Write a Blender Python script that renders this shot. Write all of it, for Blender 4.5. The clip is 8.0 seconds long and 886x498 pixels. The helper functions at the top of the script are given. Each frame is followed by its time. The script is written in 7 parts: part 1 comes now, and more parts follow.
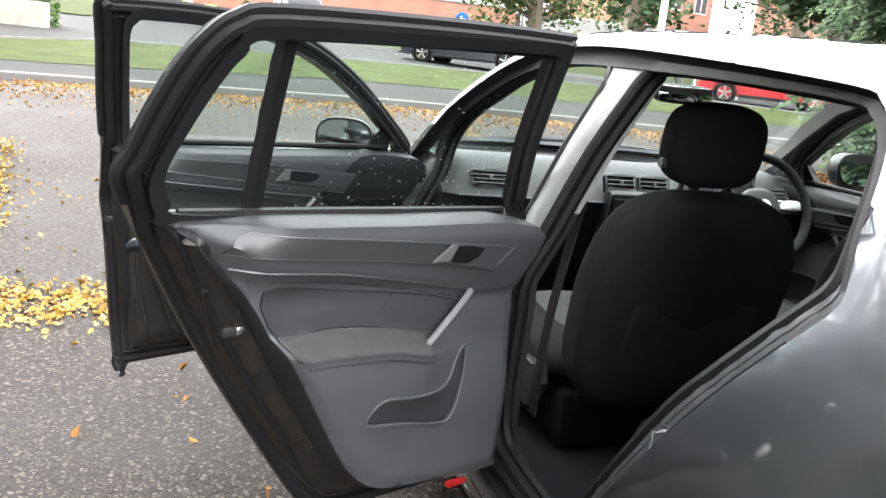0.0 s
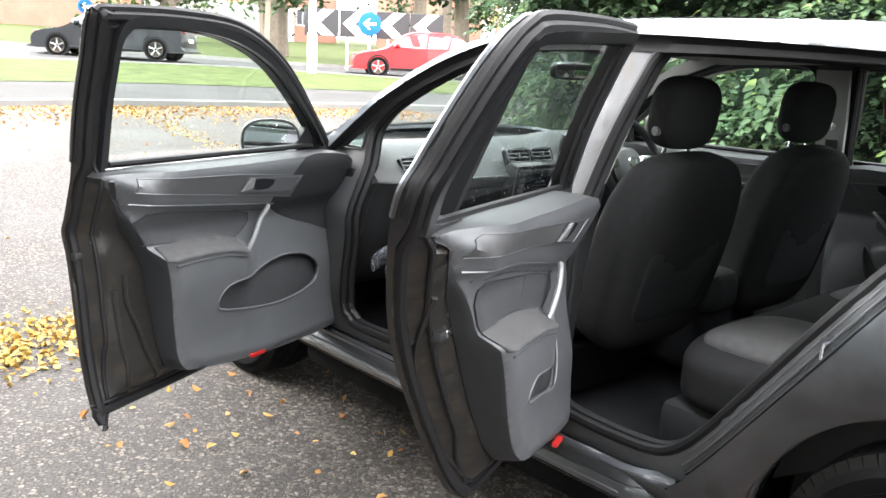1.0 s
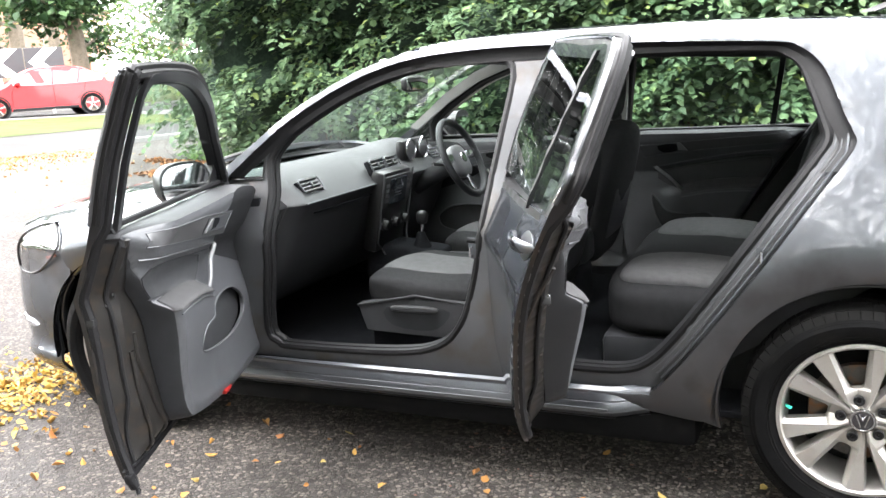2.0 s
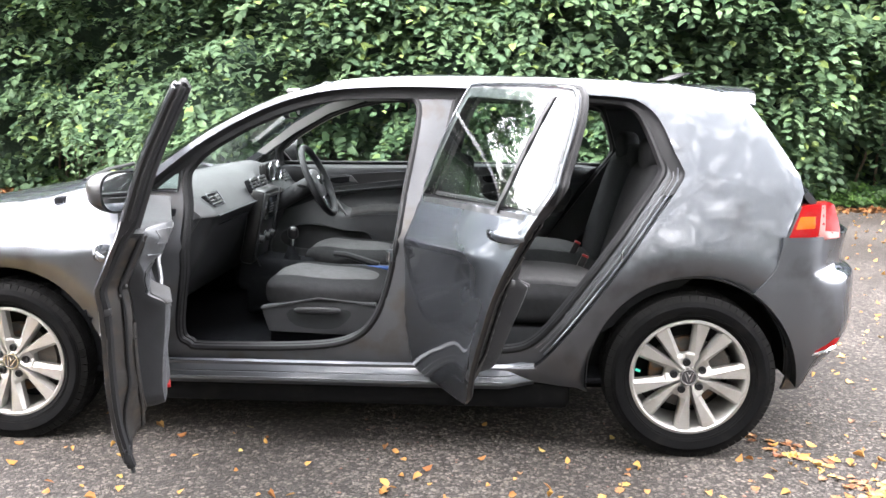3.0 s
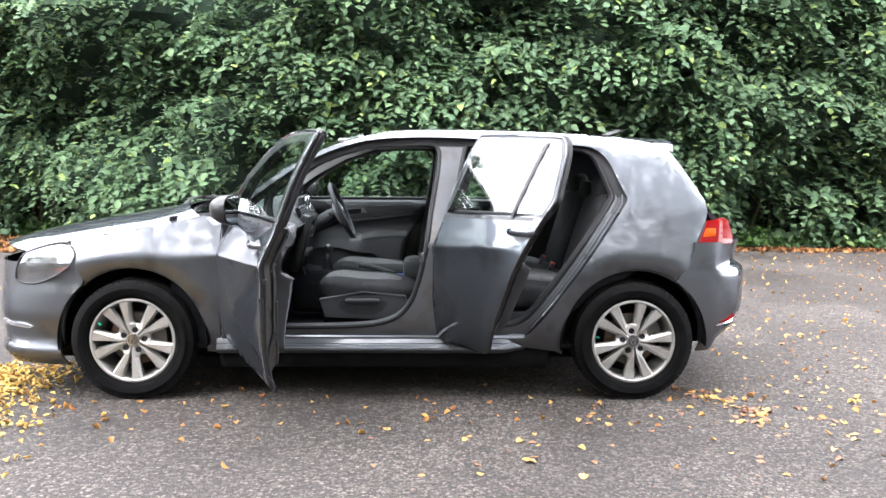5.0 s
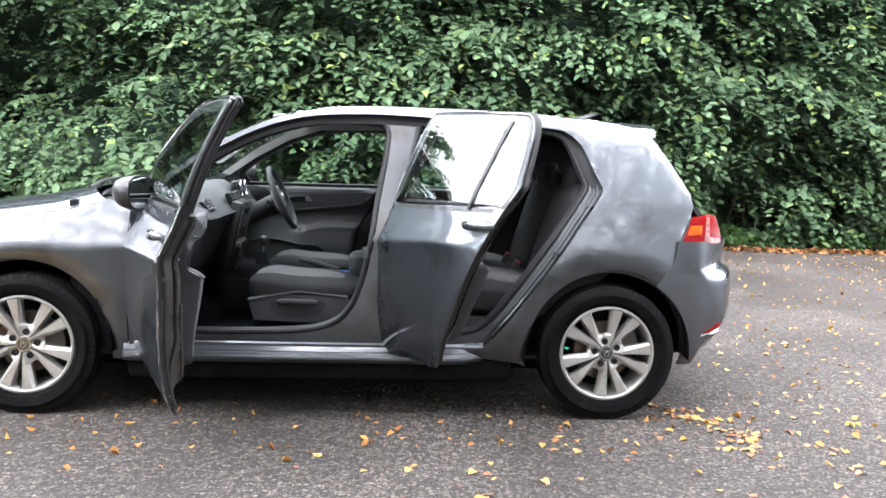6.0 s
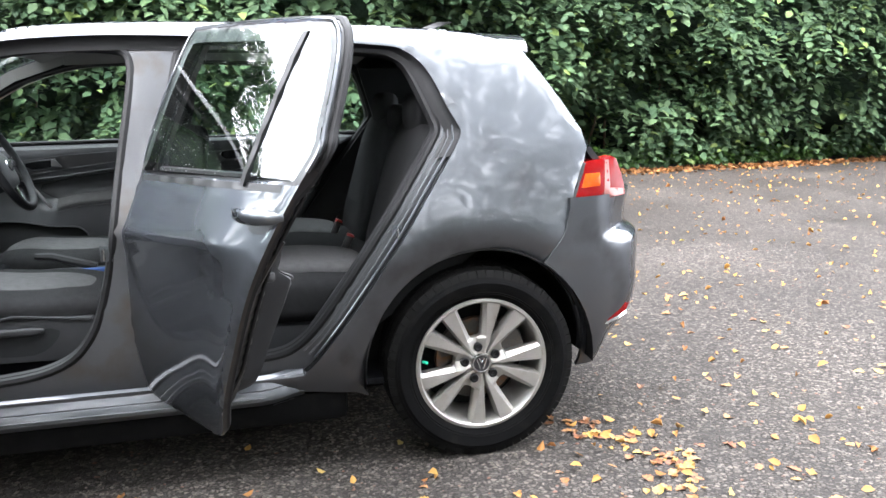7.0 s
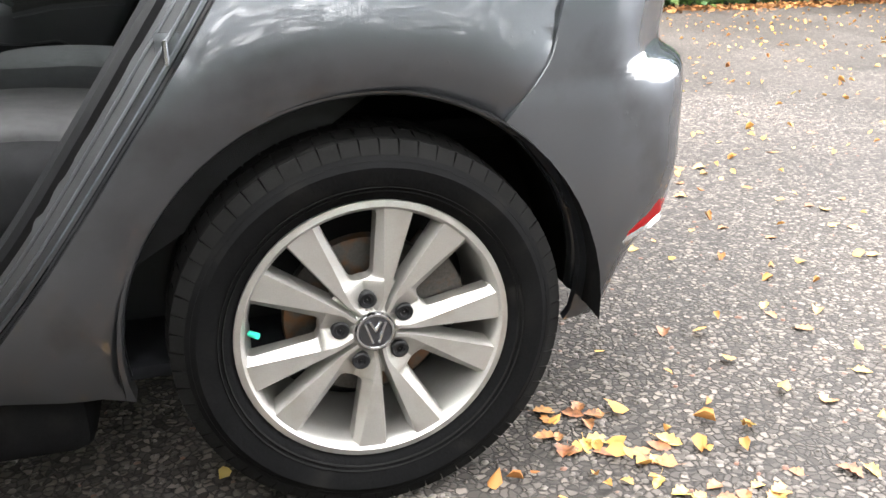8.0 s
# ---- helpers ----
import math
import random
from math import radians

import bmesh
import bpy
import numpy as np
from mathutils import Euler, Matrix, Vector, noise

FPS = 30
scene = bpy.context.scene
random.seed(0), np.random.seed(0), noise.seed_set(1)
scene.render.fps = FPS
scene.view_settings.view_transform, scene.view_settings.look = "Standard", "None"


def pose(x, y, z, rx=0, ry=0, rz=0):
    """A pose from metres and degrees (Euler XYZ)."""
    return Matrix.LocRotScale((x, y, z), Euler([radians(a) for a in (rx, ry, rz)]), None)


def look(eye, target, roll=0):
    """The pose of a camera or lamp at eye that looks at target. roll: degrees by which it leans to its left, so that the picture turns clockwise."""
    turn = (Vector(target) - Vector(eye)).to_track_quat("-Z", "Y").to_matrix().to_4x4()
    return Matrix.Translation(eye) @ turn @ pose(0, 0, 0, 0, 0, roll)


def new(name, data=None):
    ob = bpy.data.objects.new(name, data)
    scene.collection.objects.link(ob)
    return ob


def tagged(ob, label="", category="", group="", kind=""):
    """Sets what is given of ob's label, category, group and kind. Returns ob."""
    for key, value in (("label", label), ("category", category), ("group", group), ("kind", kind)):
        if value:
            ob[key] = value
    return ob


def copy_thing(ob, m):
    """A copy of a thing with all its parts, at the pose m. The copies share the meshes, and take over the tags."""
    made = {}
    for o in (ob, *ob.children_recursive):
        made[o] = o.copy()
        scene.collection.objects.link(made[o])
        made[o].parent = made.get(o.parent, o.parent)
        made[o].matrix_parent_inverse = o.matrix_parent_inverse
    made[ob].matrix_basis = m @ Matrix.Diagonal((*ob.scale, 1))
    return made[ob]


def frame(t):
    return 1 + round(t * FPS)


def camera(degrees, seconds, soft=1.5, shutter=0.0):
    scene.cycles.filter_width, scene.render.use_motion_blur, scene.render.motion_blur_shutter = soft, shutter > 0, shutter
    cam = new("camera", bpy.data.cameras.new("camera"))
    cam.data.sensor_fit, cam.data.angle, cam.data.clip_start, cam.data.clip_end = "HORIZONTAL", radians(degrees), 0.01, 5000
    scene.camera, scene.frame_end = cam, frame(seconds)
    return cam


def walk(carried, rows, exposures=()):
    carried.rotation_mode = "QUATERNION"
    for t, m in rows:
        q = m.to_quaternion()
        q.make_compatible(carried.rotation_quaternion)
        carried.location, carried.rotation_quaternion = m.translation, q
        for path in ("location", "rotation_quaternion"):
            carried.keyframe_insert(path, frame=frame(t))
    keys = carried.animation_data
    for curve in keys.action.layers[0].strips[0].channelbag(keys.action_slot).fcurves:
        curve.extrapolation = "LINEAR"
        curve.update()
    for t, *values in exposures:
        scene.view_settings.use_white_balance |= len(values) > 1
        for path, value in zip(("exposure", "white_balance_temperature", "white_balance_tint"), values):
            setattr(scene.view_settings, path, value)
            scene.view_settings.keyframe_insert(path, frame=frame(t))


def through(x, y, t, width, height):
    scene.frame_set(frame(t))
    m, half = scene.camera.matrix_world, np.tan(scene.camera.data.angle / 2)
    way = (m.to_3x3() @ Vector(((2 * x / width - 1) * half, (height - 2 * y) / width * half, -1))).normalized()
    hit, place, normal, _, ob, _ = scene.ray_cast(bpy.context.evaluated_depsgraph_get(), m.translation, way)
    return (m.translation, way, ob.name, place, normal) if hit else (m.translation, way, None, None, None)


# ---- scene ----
cam = camera(55.1, 8.0)
PATH = [
    (0, (0.822, -1.597, 1.33), (-1.032, -0.994, 0.886), 6.2),
    (0.5, (0.647, -2.03, 1.304), (-1.05, -1.063, 0.876), 3.3),
    (1, (0.428, -2.49, 1.288), (-1.032, -1.191, 0.863), 2.7),
    (1.5, (0.176, -2.9, 1.286), (-0.974, -1.321, 0.855), -1.0),
    (1.7, (0.064, -3.06, 1.307), (-0.955, -1.392, 0.881), -3.0),
    (2.8, (-0.614, -3.838, 1.326), (-0.869, -1.885, 0.982), 0.1),
    (3, (-0.722, -3.971, 1.324), (-0.852, -2.004, 0.987), 0.2),
    (3.5, (-0.915, -4.363, 1.346), (-0.785, -2.388, 1.062), -0.4),
    (4, (-1.018, -4.765, 1.282), (-0.977, -2.774, 1.098), 0.1),
    (5.3, (-1.161, -5.305, 1.256), (-1.08, -3.317, 1.048), 1.0),
    (5.5, (-1.119, -5.183, 1.249), (-1.014, -3.196, 1.046), 1.3),
    (6, (-1.034, -4.677, 1.21), (-0.902, -2.694, 0.99), 1.8),
    (6.5, (-0.947, -4.075, 1.214), (-0.63, -2.135, 0.842), 1.3),
    (6.8, (-0.804, -3.698, 1.217), (-0.463, -1.761, 0.853), -1.1),
    (7, (-0.733, -3.426, 1.224), (-0.28, -1.516, 0.841), -1.3),
    (7.5, (-0.501, -2.731, 1.141), (0.053, -0.872, 0.655), -1.2),
    (7.8, (-0.344, -2.313, 0.979), (0.226, -0.476, 0.431), -2.0),
    (8, (-0.236, -2.059, 0.917), (0.285, -0.261, 0.212), -0.7),
]
walk(cam, [(t, look(eye, target, roll)) for t, eye, target, roll in PATH], [(0.0, 2.66, 6500, 10), (0.5, 3.08, 6500, 10), (1.0, 3.28, 6500, 10), (1.5, 3.47, 6500, 10), (3.0, 3.64, 6420, 14), (4.0, 3.43, 6300, 14), (5.5, 3.18, 6150, 14), (6.5, 3.20, 6130, 12), (7.5, 3.38, 6330, 11), (8.0, 3.62, 6500, 10)])

# ---- light ----
world = bpy.data.worlds.new("world")
scene.world = world
world.use_nodes = True
wn, wl = world.node_tree.nodes, world.node_tree.links
sky = wn.new("ShaderNodeTexSky")
sky.sky_type, sky.sun_disc = "NISHITA", False
sky.sun_elevation, sky.sun_rotation = radians(41), radians(-146)
sky.dust_density, sky.air_density = 4.0, 1.0
pale = wn.new("ShaderNodeHueSaturation")
pale.inputs["Saturation"].default_value = 0.22
wl.new(sky.outputs[0], pale.inputs["Color"])
cloud = wn.new("ShaderNodeMix")                          # an even white cloud cover over the sky
cloud.data_type, cloud.blend_type = "RGBA", "ADD"
cloud.inputs["Factor"].default_value = 1.0
cloud.inputs["B"].default_value = (9.1, 9.05, 9.05, 1.0)
wl.new(pale.outputs[0], cloud.inputs["A"])
wl.new(cloud.outputs["Result"], wn["Background"].inputs[0])
wn["Background"].inputs[1].default_value = 0.15
sun = new("sun", bpy.data.lights.new("sun", "SUN"))
sun.data.energy, sun.data.angle, sun.data.color = 0.5, radians(60), (1.0, 0.97, 0.92)
sun.matrix_world = look((-8.4, -12.4, 13.2), (0, 0, 0))

# ---- materials ----
def rgb(c):
    return (*c, 1.0) if len(c) == 3 else c


def material(name, color, rough=0.5, metal=0.0, vary=0.15, scale=20.0, fine=300.0, bump=0.0, bump_scale=400.0, coat=0.0, dirt=None, dirt_scale=6.0, dirt_cut=(0.55, 0.75), spec=0.5, transmission=0.0):
    """A surface with two scales of variation, fine relief and optional dirt."""
    m = bpy.data.materials.new(name)
    m.use_nodes = True
    n, l = m.node_tree.nodes, m.node_tree.links
    b = n["Principled BSDF"]
    b.inputs["Roughness"].default_value = rough
    b.inputs["Metallic"].default_value = metal
    b.inputs["Coat Weight"].default_value = coat
    b.inputs["Coat Roughness"].default_value = 0.05
    b.inputs["Specular IOR Level"].default_value = spec
    b.inputs["Transmission Weight"].default_value = transmission
    co = n.new("ShaderNodeTexCoord")
    n1, n2 = n.new("ShaderNodeTexNoise"), n.new("ShaderNodeTexNoise")
    n1.inputs["Scale"].default_value, n2.inputs["Scale"].default_value = scale, fine
    n1.inputs["Detail"].default_value = 4.0
    for q in (n1, n2):
        l.new(co.outputs["Object"], q.inputs["Vector"])
    add = n.new("ShaderNodeMath")
    add.operation = "ADD"
    l.new(n1.outputs["Fac"], add.inputs[0])
    l.new(n2.outputs["Fac"], add.inputs[1])
    mr = n.new("ShaderNodeMapRange")
    mr.inputs["From Min"].default_value, mr.inputs["From Max"].default_value = 0.6, 1.4
    mr.inputs["To Min"].default_value, mr.inputs["To Max"].default_value = 1 - vary, 1 + vary
    l.new(add.outputs[0], mr.inputs["Value"])
    mul = n.new("ShaderNodeMix")
    mul.data_type, mul.blend_type = "RGBA", "MULTIPLY"
    mul.inputs["Factor"].default_value = 1.0
    mul.inputs["A"].default_value = rgb(color)
    l.new(mr.outputs[0], mul.inputs["B"])
    out = mul.outputs["Result"]
    if dirt:
        n3 = n.new("ShaderNodeTexNoise")
        n3.inputs["Scale"].default_value, n3.inputs["Detail"].default_value = dirt_scale, 8.0
        l.new(co.outputs["Object"], n3.inputs["Vector"])
        r3 = n.new("ShaderNodeMapRange")
        r3.inputs["From Min"].default_value, r3.inputs["From Max"].default_value = dirt_cut
        l.new(n3.outputs["Fac"], r3.inputs["Value"])
        mx = n.new("ShaderNodeMix")
        mx.data_type = "RGBA"
        mx.inputs["B"].default_value = rgb(dirt)
        l.new(r3.outputs[0], mx.inputs["Factor"])
        l.new(out, mx.inputs["A"])
        out = mx.outputs["Result"]
    l.new(out, b.inputs["Base Color"])
    if bump:
        n4 = n.new("ShaderNodeTexNoise")
        n4.inputs["Scale"].default_value = bump_scale
        l.new(co.outputs["Object"], n4.inputs["Vector"])
        bp = n.new("ShaderNodeBump")
        bp.inputs["Strength"].default_value, bp.inputs["Distance"].default_value = bump, 0.004
        l.new(n4.outputs["Fac"], bp.inputs["Height"])
        l.new(bp.outputs[0], b.inputs["Normal"])
    return m


def glass(name, tint=(0.85, 0.93, 0.9), rough=0.0):
    """Thin glazing: clear, tinted, with the reflection of real glass."""
    m = bpy.data.materials.new(name)
    m.use_nodes = True
    n, l = m.node_tree.nodes, m.node_tree.links
    n.remove(n["Principled BSDF"])
    tr, gl, mx, fr = n.new("ShaderNodeBsdfTransparent"), n.new("ShaderNodeBsdfGlossy"), n.new("ShaderNodeMixShader"), n.new("ShaderNodeLayerWeight")
    tr.inputs[0].default_value = rgb(tint)
    gl.inputs["Roughness"].default_value = rough
    fr.inputs["Blend"].default_value = 0.5
    pw, mr = n.new("ShaderNodeMath"), n.new("ShaderNodeMapRange")
    pw.operation, pw.inputs[1].default_value = "POWER", 5.0
    mr.inputs["To Min"].default_value = 0.07
    l.new(fr.outputs["Facing"], pw.inputs[0])
    l.new(pw.outputs[0], mr.inputs["Value"])
    l.new(mr.outputs[0], mx.inputs[0])
    l.new(tr.outputs[0], mx.inputs[1])
    l.new(gl.outputs[0], mx.inputs[2])
    l.new(mx.outputs[0], n["Material Output"].inputs[0])
    return m


PAINT = material("grey_metallic_paint", (0.080, 0.0855, 0.0940), 0.38, 0.90, 0.06, 3.0, 900.0, coat=0.9, spec=0.25, dirt=(0.018, 0.0175, 0.017), dirt_scale=5.0, dirt_cut=(0.55, 0.9))
PAINT.node_tree.nodes["Principled BSDF"].inputs["Coat IOR"].default_value = 1.5
PAINT.node_tree.nodes["Principled BSDF"].inputs["Specular Tint"].default_value = (0.05, 0.07, 0.11, 1.0)   # the flakes turn dark at a slant
PAINT.node_tree.nodes["Principled BSDF"].inputs["Coat Roughness"].default_value = 0.07
# drying rain drops on the lacquer
pn, pl = PAINT.node_tree.nodes, PAINT.node_tree.links
at_, cells, patch, cut, both, bead = pn.new("ShaderNodeTexCoord"), pn.new("ShaderNodeTexVoronoi"), pn.new("ShaderNodeTexNoise"), pn.new("ShaderNodeMapRange"), pn.new("ShaderNodeMath"), pn.new("ShaderNodeBump")
cells.inputs["Scale"].default_value, patch.inputs["Scale"].default_value = 55.0, 9.0
wide = pn.new("ShaderNodeMapRange")
wide.inputs["From Min"].default_value, wide.inputs["From Max"].default_value, wide.inputs["To Min"].default_value, wide.inputs["To Max"].default_value = 0.45, 0.7, 0.0, 0.20
both.operation = "SUBTRACT"
for q in (cells, patch):
    pl.new(at_.outputs["Object"], q.inputs["Vector"])
pl.new(patch.outputs["Fac"], wide.inputs["Value"])
pl.new(wide.outputs[0], both.inputs[0])
pl.new(cells.outputs["Distance"], both.inputs[1])
cut.inputs["From Min"].default_value, cut.inputs["From Max"].default_value = 0.0, 0.08
pl.new(both.outputs[0], cut.inputs["Value"])
bead.inputs["Strength"].default_value, bead.inputs["Distance"].default_value = 0.3, 0.0015
pl.new(cut.outputs[0], bead.inputs["Height"])
pl.new(bead.outputs[0], pn["Principled BSDF"].inputs["Coat Normal"])
# matt copy of the body paint, toned so that the shaded jamb looks lit
JAMB_LIT = material("jamb_paint_lit", (0.062, 0.064, 0.068), 0.48, 0.3, 0.1, 6.0, 400.0, coat=0.15, spec=0.25, dirt=(0.05, 0.042, 0.032), dirt_scale=8.0, dirt_cut=(0.55, 0.8))
# lighter than the body paint, to paint the sky's reflection on thin edges
LIT_EDGE = material("lit_edge_paint", (0.085, 0.090, 0.097), 0.38, 0.55, 0.1, 8.0, 300.0, coat=0.5)
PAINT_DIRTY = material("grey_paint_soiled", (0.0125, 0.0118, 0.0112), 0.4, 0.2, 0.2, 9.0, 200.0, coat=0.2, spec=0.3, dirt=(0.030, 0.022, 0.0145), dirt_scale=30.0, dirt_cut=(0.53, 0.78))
BLACK_PLASTIC = material("black_plastic", (0.012, 0.012, 0.0127), 0.45, 0, 0.2, 30, 500, bump=0.1, spec=0.35)
RUBBER = material("black_rubber", (0.008, 0.008, 0.0087), 0.5, 0, 0.25, 25, 300, bump=0.1, bump_scale=200, spec=0.16)
TYRE = material("tyre_rubber", (0.004, 0.004, 0.0042), 0.8, 0, 0.3, 12, 200, bump=0.15, bump_scale=150, spec=0.03, dirt=(0.009, 0.0085, 0.008), dirt_scale=14)
TREAD = material("paler_tread_rubber", (0.0062, 0.0061, 0.006), 0.85, 0, 0.35, 30, 300, spec=0.05)
TRIM = material("grey_trim_plastic", (0.066, 0.0675, 0.071), 0.5, 0, 0.12, 18, 700, bump=0.25, bump_scale=900, spec=0.5)
TRIM_SOFT = material("soft_grey_trim", (0.049, 0.051, 0.055), 0.46, 0, 0.1, 18, 700, bump=0.2, bump_scale=900, spec=0.4)
TRIM_DARK = material("dark_trim", (0.0165, 0.0171, 0.0186), 0.55, 0, 0.2, 18, 700, bump=0.2, bump_scale=700, spec=0.16)
FABRIC = material("charcoal_seat_fabric", (0.016, 0.0162, 0.017), 0.9, 0, 0.25, 40, 900, bump=0.5, bump_scale=1200, spec=0.06)
FABRIC_LIGHT = material("grey_seat_fabric", (0.056, 0.0564, 0.0577), 0.9, 0, 0.25, 40, 900, bump=0.5, bump_scale=1200, spec=0.2)
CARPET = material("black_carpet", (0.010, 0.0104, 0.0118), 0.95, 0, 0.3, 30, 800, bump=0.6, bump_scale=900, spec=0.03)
LINER = material("light_headliner", (0.24, 0.24, 0.236), 0.9, 0, 0.05, 30, 800, bump=0.2, bump_scale=900)
SATIN = material("dull_satin_edge", (0.085, 0.088, 0.093), 0.42, 0.7, 0.05)
HANDLE = material("brushed_silver_plastic", (0.15, 0.153, 0.157), 0.42, 0.25, 0.05)
CHROME = material("satin_chrome", (0.55, 0.56, 0.58), 0.22, 1.0, 0.05)
ALLOY = material("silver_alloy", (0.33, 0.32, 0.303), 0.42, 0.7, 0.08, 8, 500, coat=0.2, dirt=(0.22, 0.195, 0.16), dirt_scale=14, dirt_cut=(0.52, 0.95))
STEEL = material("dull_steel", (0.085, 0.08, 0.075), 0.5, 0.8, 0.3, 20, 200, dirt=(0.14, 0.07, 0.03), dirt_scale=20, dirt_cut=(0.5, 0.65))
RED_LENS = material("red_lens", (0.13, 0.0015, 0.002), 0.2, 0, 0.05, spec=0.15)
AMBER_LENS = material("amber_lens", (0.33, 0.050, 0.003), 0.2, 0, 0.05, spec=0.15)
CLEAR_LENS = material("clear_lens", (0.20, 0.085, 0.078), 0.2, 0.1, 0.05, coat=0.1, spec=0.3)
RED_PLASTIC = material("red_plastic", (0.26, 0.008, 0.007), 0.4)
# opaque pale grey, painted in for the light that clear drops catch
DROP_GLINT = material("pale_drop_glint", (0.36, 0.37, 0.38), 0.05, 0.0, 0.1)
BLUE_CLOTH = material("blue_cloth", (0.012, 0.04, 0.14), 0.8)
GREEN_PLASTIC = material("green_plastic", (0.03, 0.55, 0.36), 0.4)
SCREEN = material("dark_screen", (0.01, 0.012, 0.016), 0.12)
WINDOW = glass("tinted_window_glass", (0.78, 0.85, 0.83))
WINDSCREEN = glass("windscreen_glass", (0.74, 0.81, 0.79))
MIRROR = material("mirror_glass", (0.9, 0.92, 0.93), 0.02, 1.0, 0.0)

# ---- geometry helpers ----
from mathutils.geometry import delaunay_2d_cdt


def mesh_from(verts, faces, mat=None, smooth=True, angle=38, mats=None, index=None):
    me = bpy.data.meshes.new("mesh")
    me.from_pydata([tuple(v) for v in verts], [], faces)
    me.update()
    for m in (mats or [mat]):
        if m:
            me.materials.append(m)
    if index is not None:
        me.polygons.foreach_set("material_index", index)
    if smooth:
        me.polygons.foreach_set("use_smooth", [True] * len(me.polygons))
        me.set_sharp_from_angle(angle=radians(angle))
    return me


def put(name, verts, faces, mat, parent=None, label="", smooth=True, angle=38, mats=None, index=None):
    """Link verts and faces as one mesh object under a thing or a part."""
    ob = new(name, mesh_from(verts, faces, mat, smooth, angle, mats, index))
    ob.parent = parent
    return tagged(ob, label) if label else ob


def part(name, bm, mat, parent=None, label="", smooth=True, angle=38):
    """Link a bmesh as one mesh object under a thing or a part."""
    me = bpy.data.meshes.new(name)
    bmesh.ops.recalc_face_normals(bm, faces=bm.faces)
    bm.to_mesh(me)
    bm.free()
    me.materials.append(mat)
    if smooth:
        me.polygons.foreach_set("use_smooth", [True] * len(me.polygons))
        me.set_sharp_from_angle(angle=radians(angle))
    ob = new(name, me)
    ob.parent = parent
    return tagged(ob, label) if label else ob


def thing(name, label, category, at=(0, 0, 0), group="", rz=0.0):
    e = new(name)
    e.empty_display_size = 0.1
    e.matrix_basis = pose(*at, 0, 0, rz)
    return tagged(e, label, category, group)


def smooth_loop(pts, per=6, closed=True):
    """A Catmull-Rom line through the points."""
    p = [np.array(q, float) for q in pts]
    n = len(p)
    out = []
    for i in range(n if closed else n - 1):
        if closed:
            a, b, c, d = p[i - 1], p[i], p[(i + 1) % n], p[(i + 2) % n]
        else:
            a, b, c, d = p[max(i - 1, 0)], p[i], p[i + 1], p[min(i + 2, n - 1)]
        for k in range(per):
            t = k / per
            out.append(0.5 * (2 * b + (c - a) * t + (2 * a - 5 * b + 4 * c - d) * t * t + (3 * b - a - 3 * c + d) * t ** 3))
    if not closed:
        out.append(p[-1])
    return [tuple(q) for q in out]


def dense(loop, step=0.04, closed=True):
    out, n = [], len(loop)
    for i in range(n if closed else n - 1):
        a, b = np.array(loop[i], float), np.array(loop[(i + 1) % n], float)
        k = max(1, int(math.ceil(np.linalg.norm(b - a) / step)))
        out += [tuple(a + (b - a) * j / k) for j in range(k)]
    if not closed:
        out.append(tuple(loop[-1]))
    return out


def inside(pts, loop):
    """Even-odd test for many points at once."""
    pts, lp = np.asarray(pts, float), np.asarray(loop, float)
    x, y = pts[:, 0], pts[:, 1]
    res = np.zeros(len(pts), bool)
    for (x1, y1), (x2, y2) in zip(lp, np.roll(lp, -1, 0)):
        hit = (y1 > y) != (y2 > y)
        res ^= hit & (x < (x2 - x1) * (y - y1) / ((y2 - y1) or 1e-12) + x1)
    return res


def fill(loop, holes=(), grid=0.05, step=0.04, rows=()):
    """Triangles over an outline with holes, with inner points on a grid."""
    loops = [dense(loop, step)] + [dense(h, step) for h in holes]
    pts, edges = [], []
    for lp in loops:
        k = len(pts)
        pts += lp
        edges += [(k + i, k + (i + 1) % len(lp)) for i in range(len(lp))]
    b = np.array(pts)
    lo, hi = b.min(0), b.max(0)
    gx, gy = np.meshgrid(np.arange(lo[0] + grid / 2, hi[0], grid), np.arange(lo[1] + grid / 2, hi[1], grid))
    g = np.c_[gx.ravel(), gy.ravel()]
    if len(rows):
        rows = np.asarray(rows, float)
        near = np.min(np.abs(g[:, None, 1] - rows[None, :, 1]) + 10 * (np.abs(g[:, None, 0] - rows[None, :, 0]) > grid), 1) if len(g) else np.zeros(0)
        g = np.concatenate([g[near > 0.009], rows])
    ok = inside(g, loops[0])
    for h in loops[1:]:
        ok &= ~inside(g, h)
    g = g[ok]
    if len(g):
        d = np.min(((g[:, None] - b[None]) ** 2).sum(-1), 1)
        g = g[d > min(grid * 0.4, 0.008) ** 2]
    allp = [Vector(p) for p in pts] + [Vector(p) for p in g]
    v, _, f, *_ = delaunay_2d_cdt(allp, edges, [], 0, 1e-6)
    v = np.array([tuple(q) for q in v])
    c = np.array([v[list(t)].mean(0) for t in f])
    ok = inside(c, loops[0])
    for h in loops[1:]:
        ok &= ~inside(c, h)
    tris = []
    for t, keep in zip(f, ok):
        if keep:
            a, q, r = v[list(t)]
            tris.append(tuple(t) if (q[0] - a[0]) * (r[1] - a[1]) - (q[1] - a[1]) * (r[0] - a[0]) > 0 else tuple(t)[::-1])
    return v, tris


def rim_edges(tris):
    seen = {}
    for t in tris:
        for a, b in zip(t, t[1:] + t[:1]):
            seen[(a, b)] = 1
    return [(a, b) for a, b in seen if (b, a) not in seen]


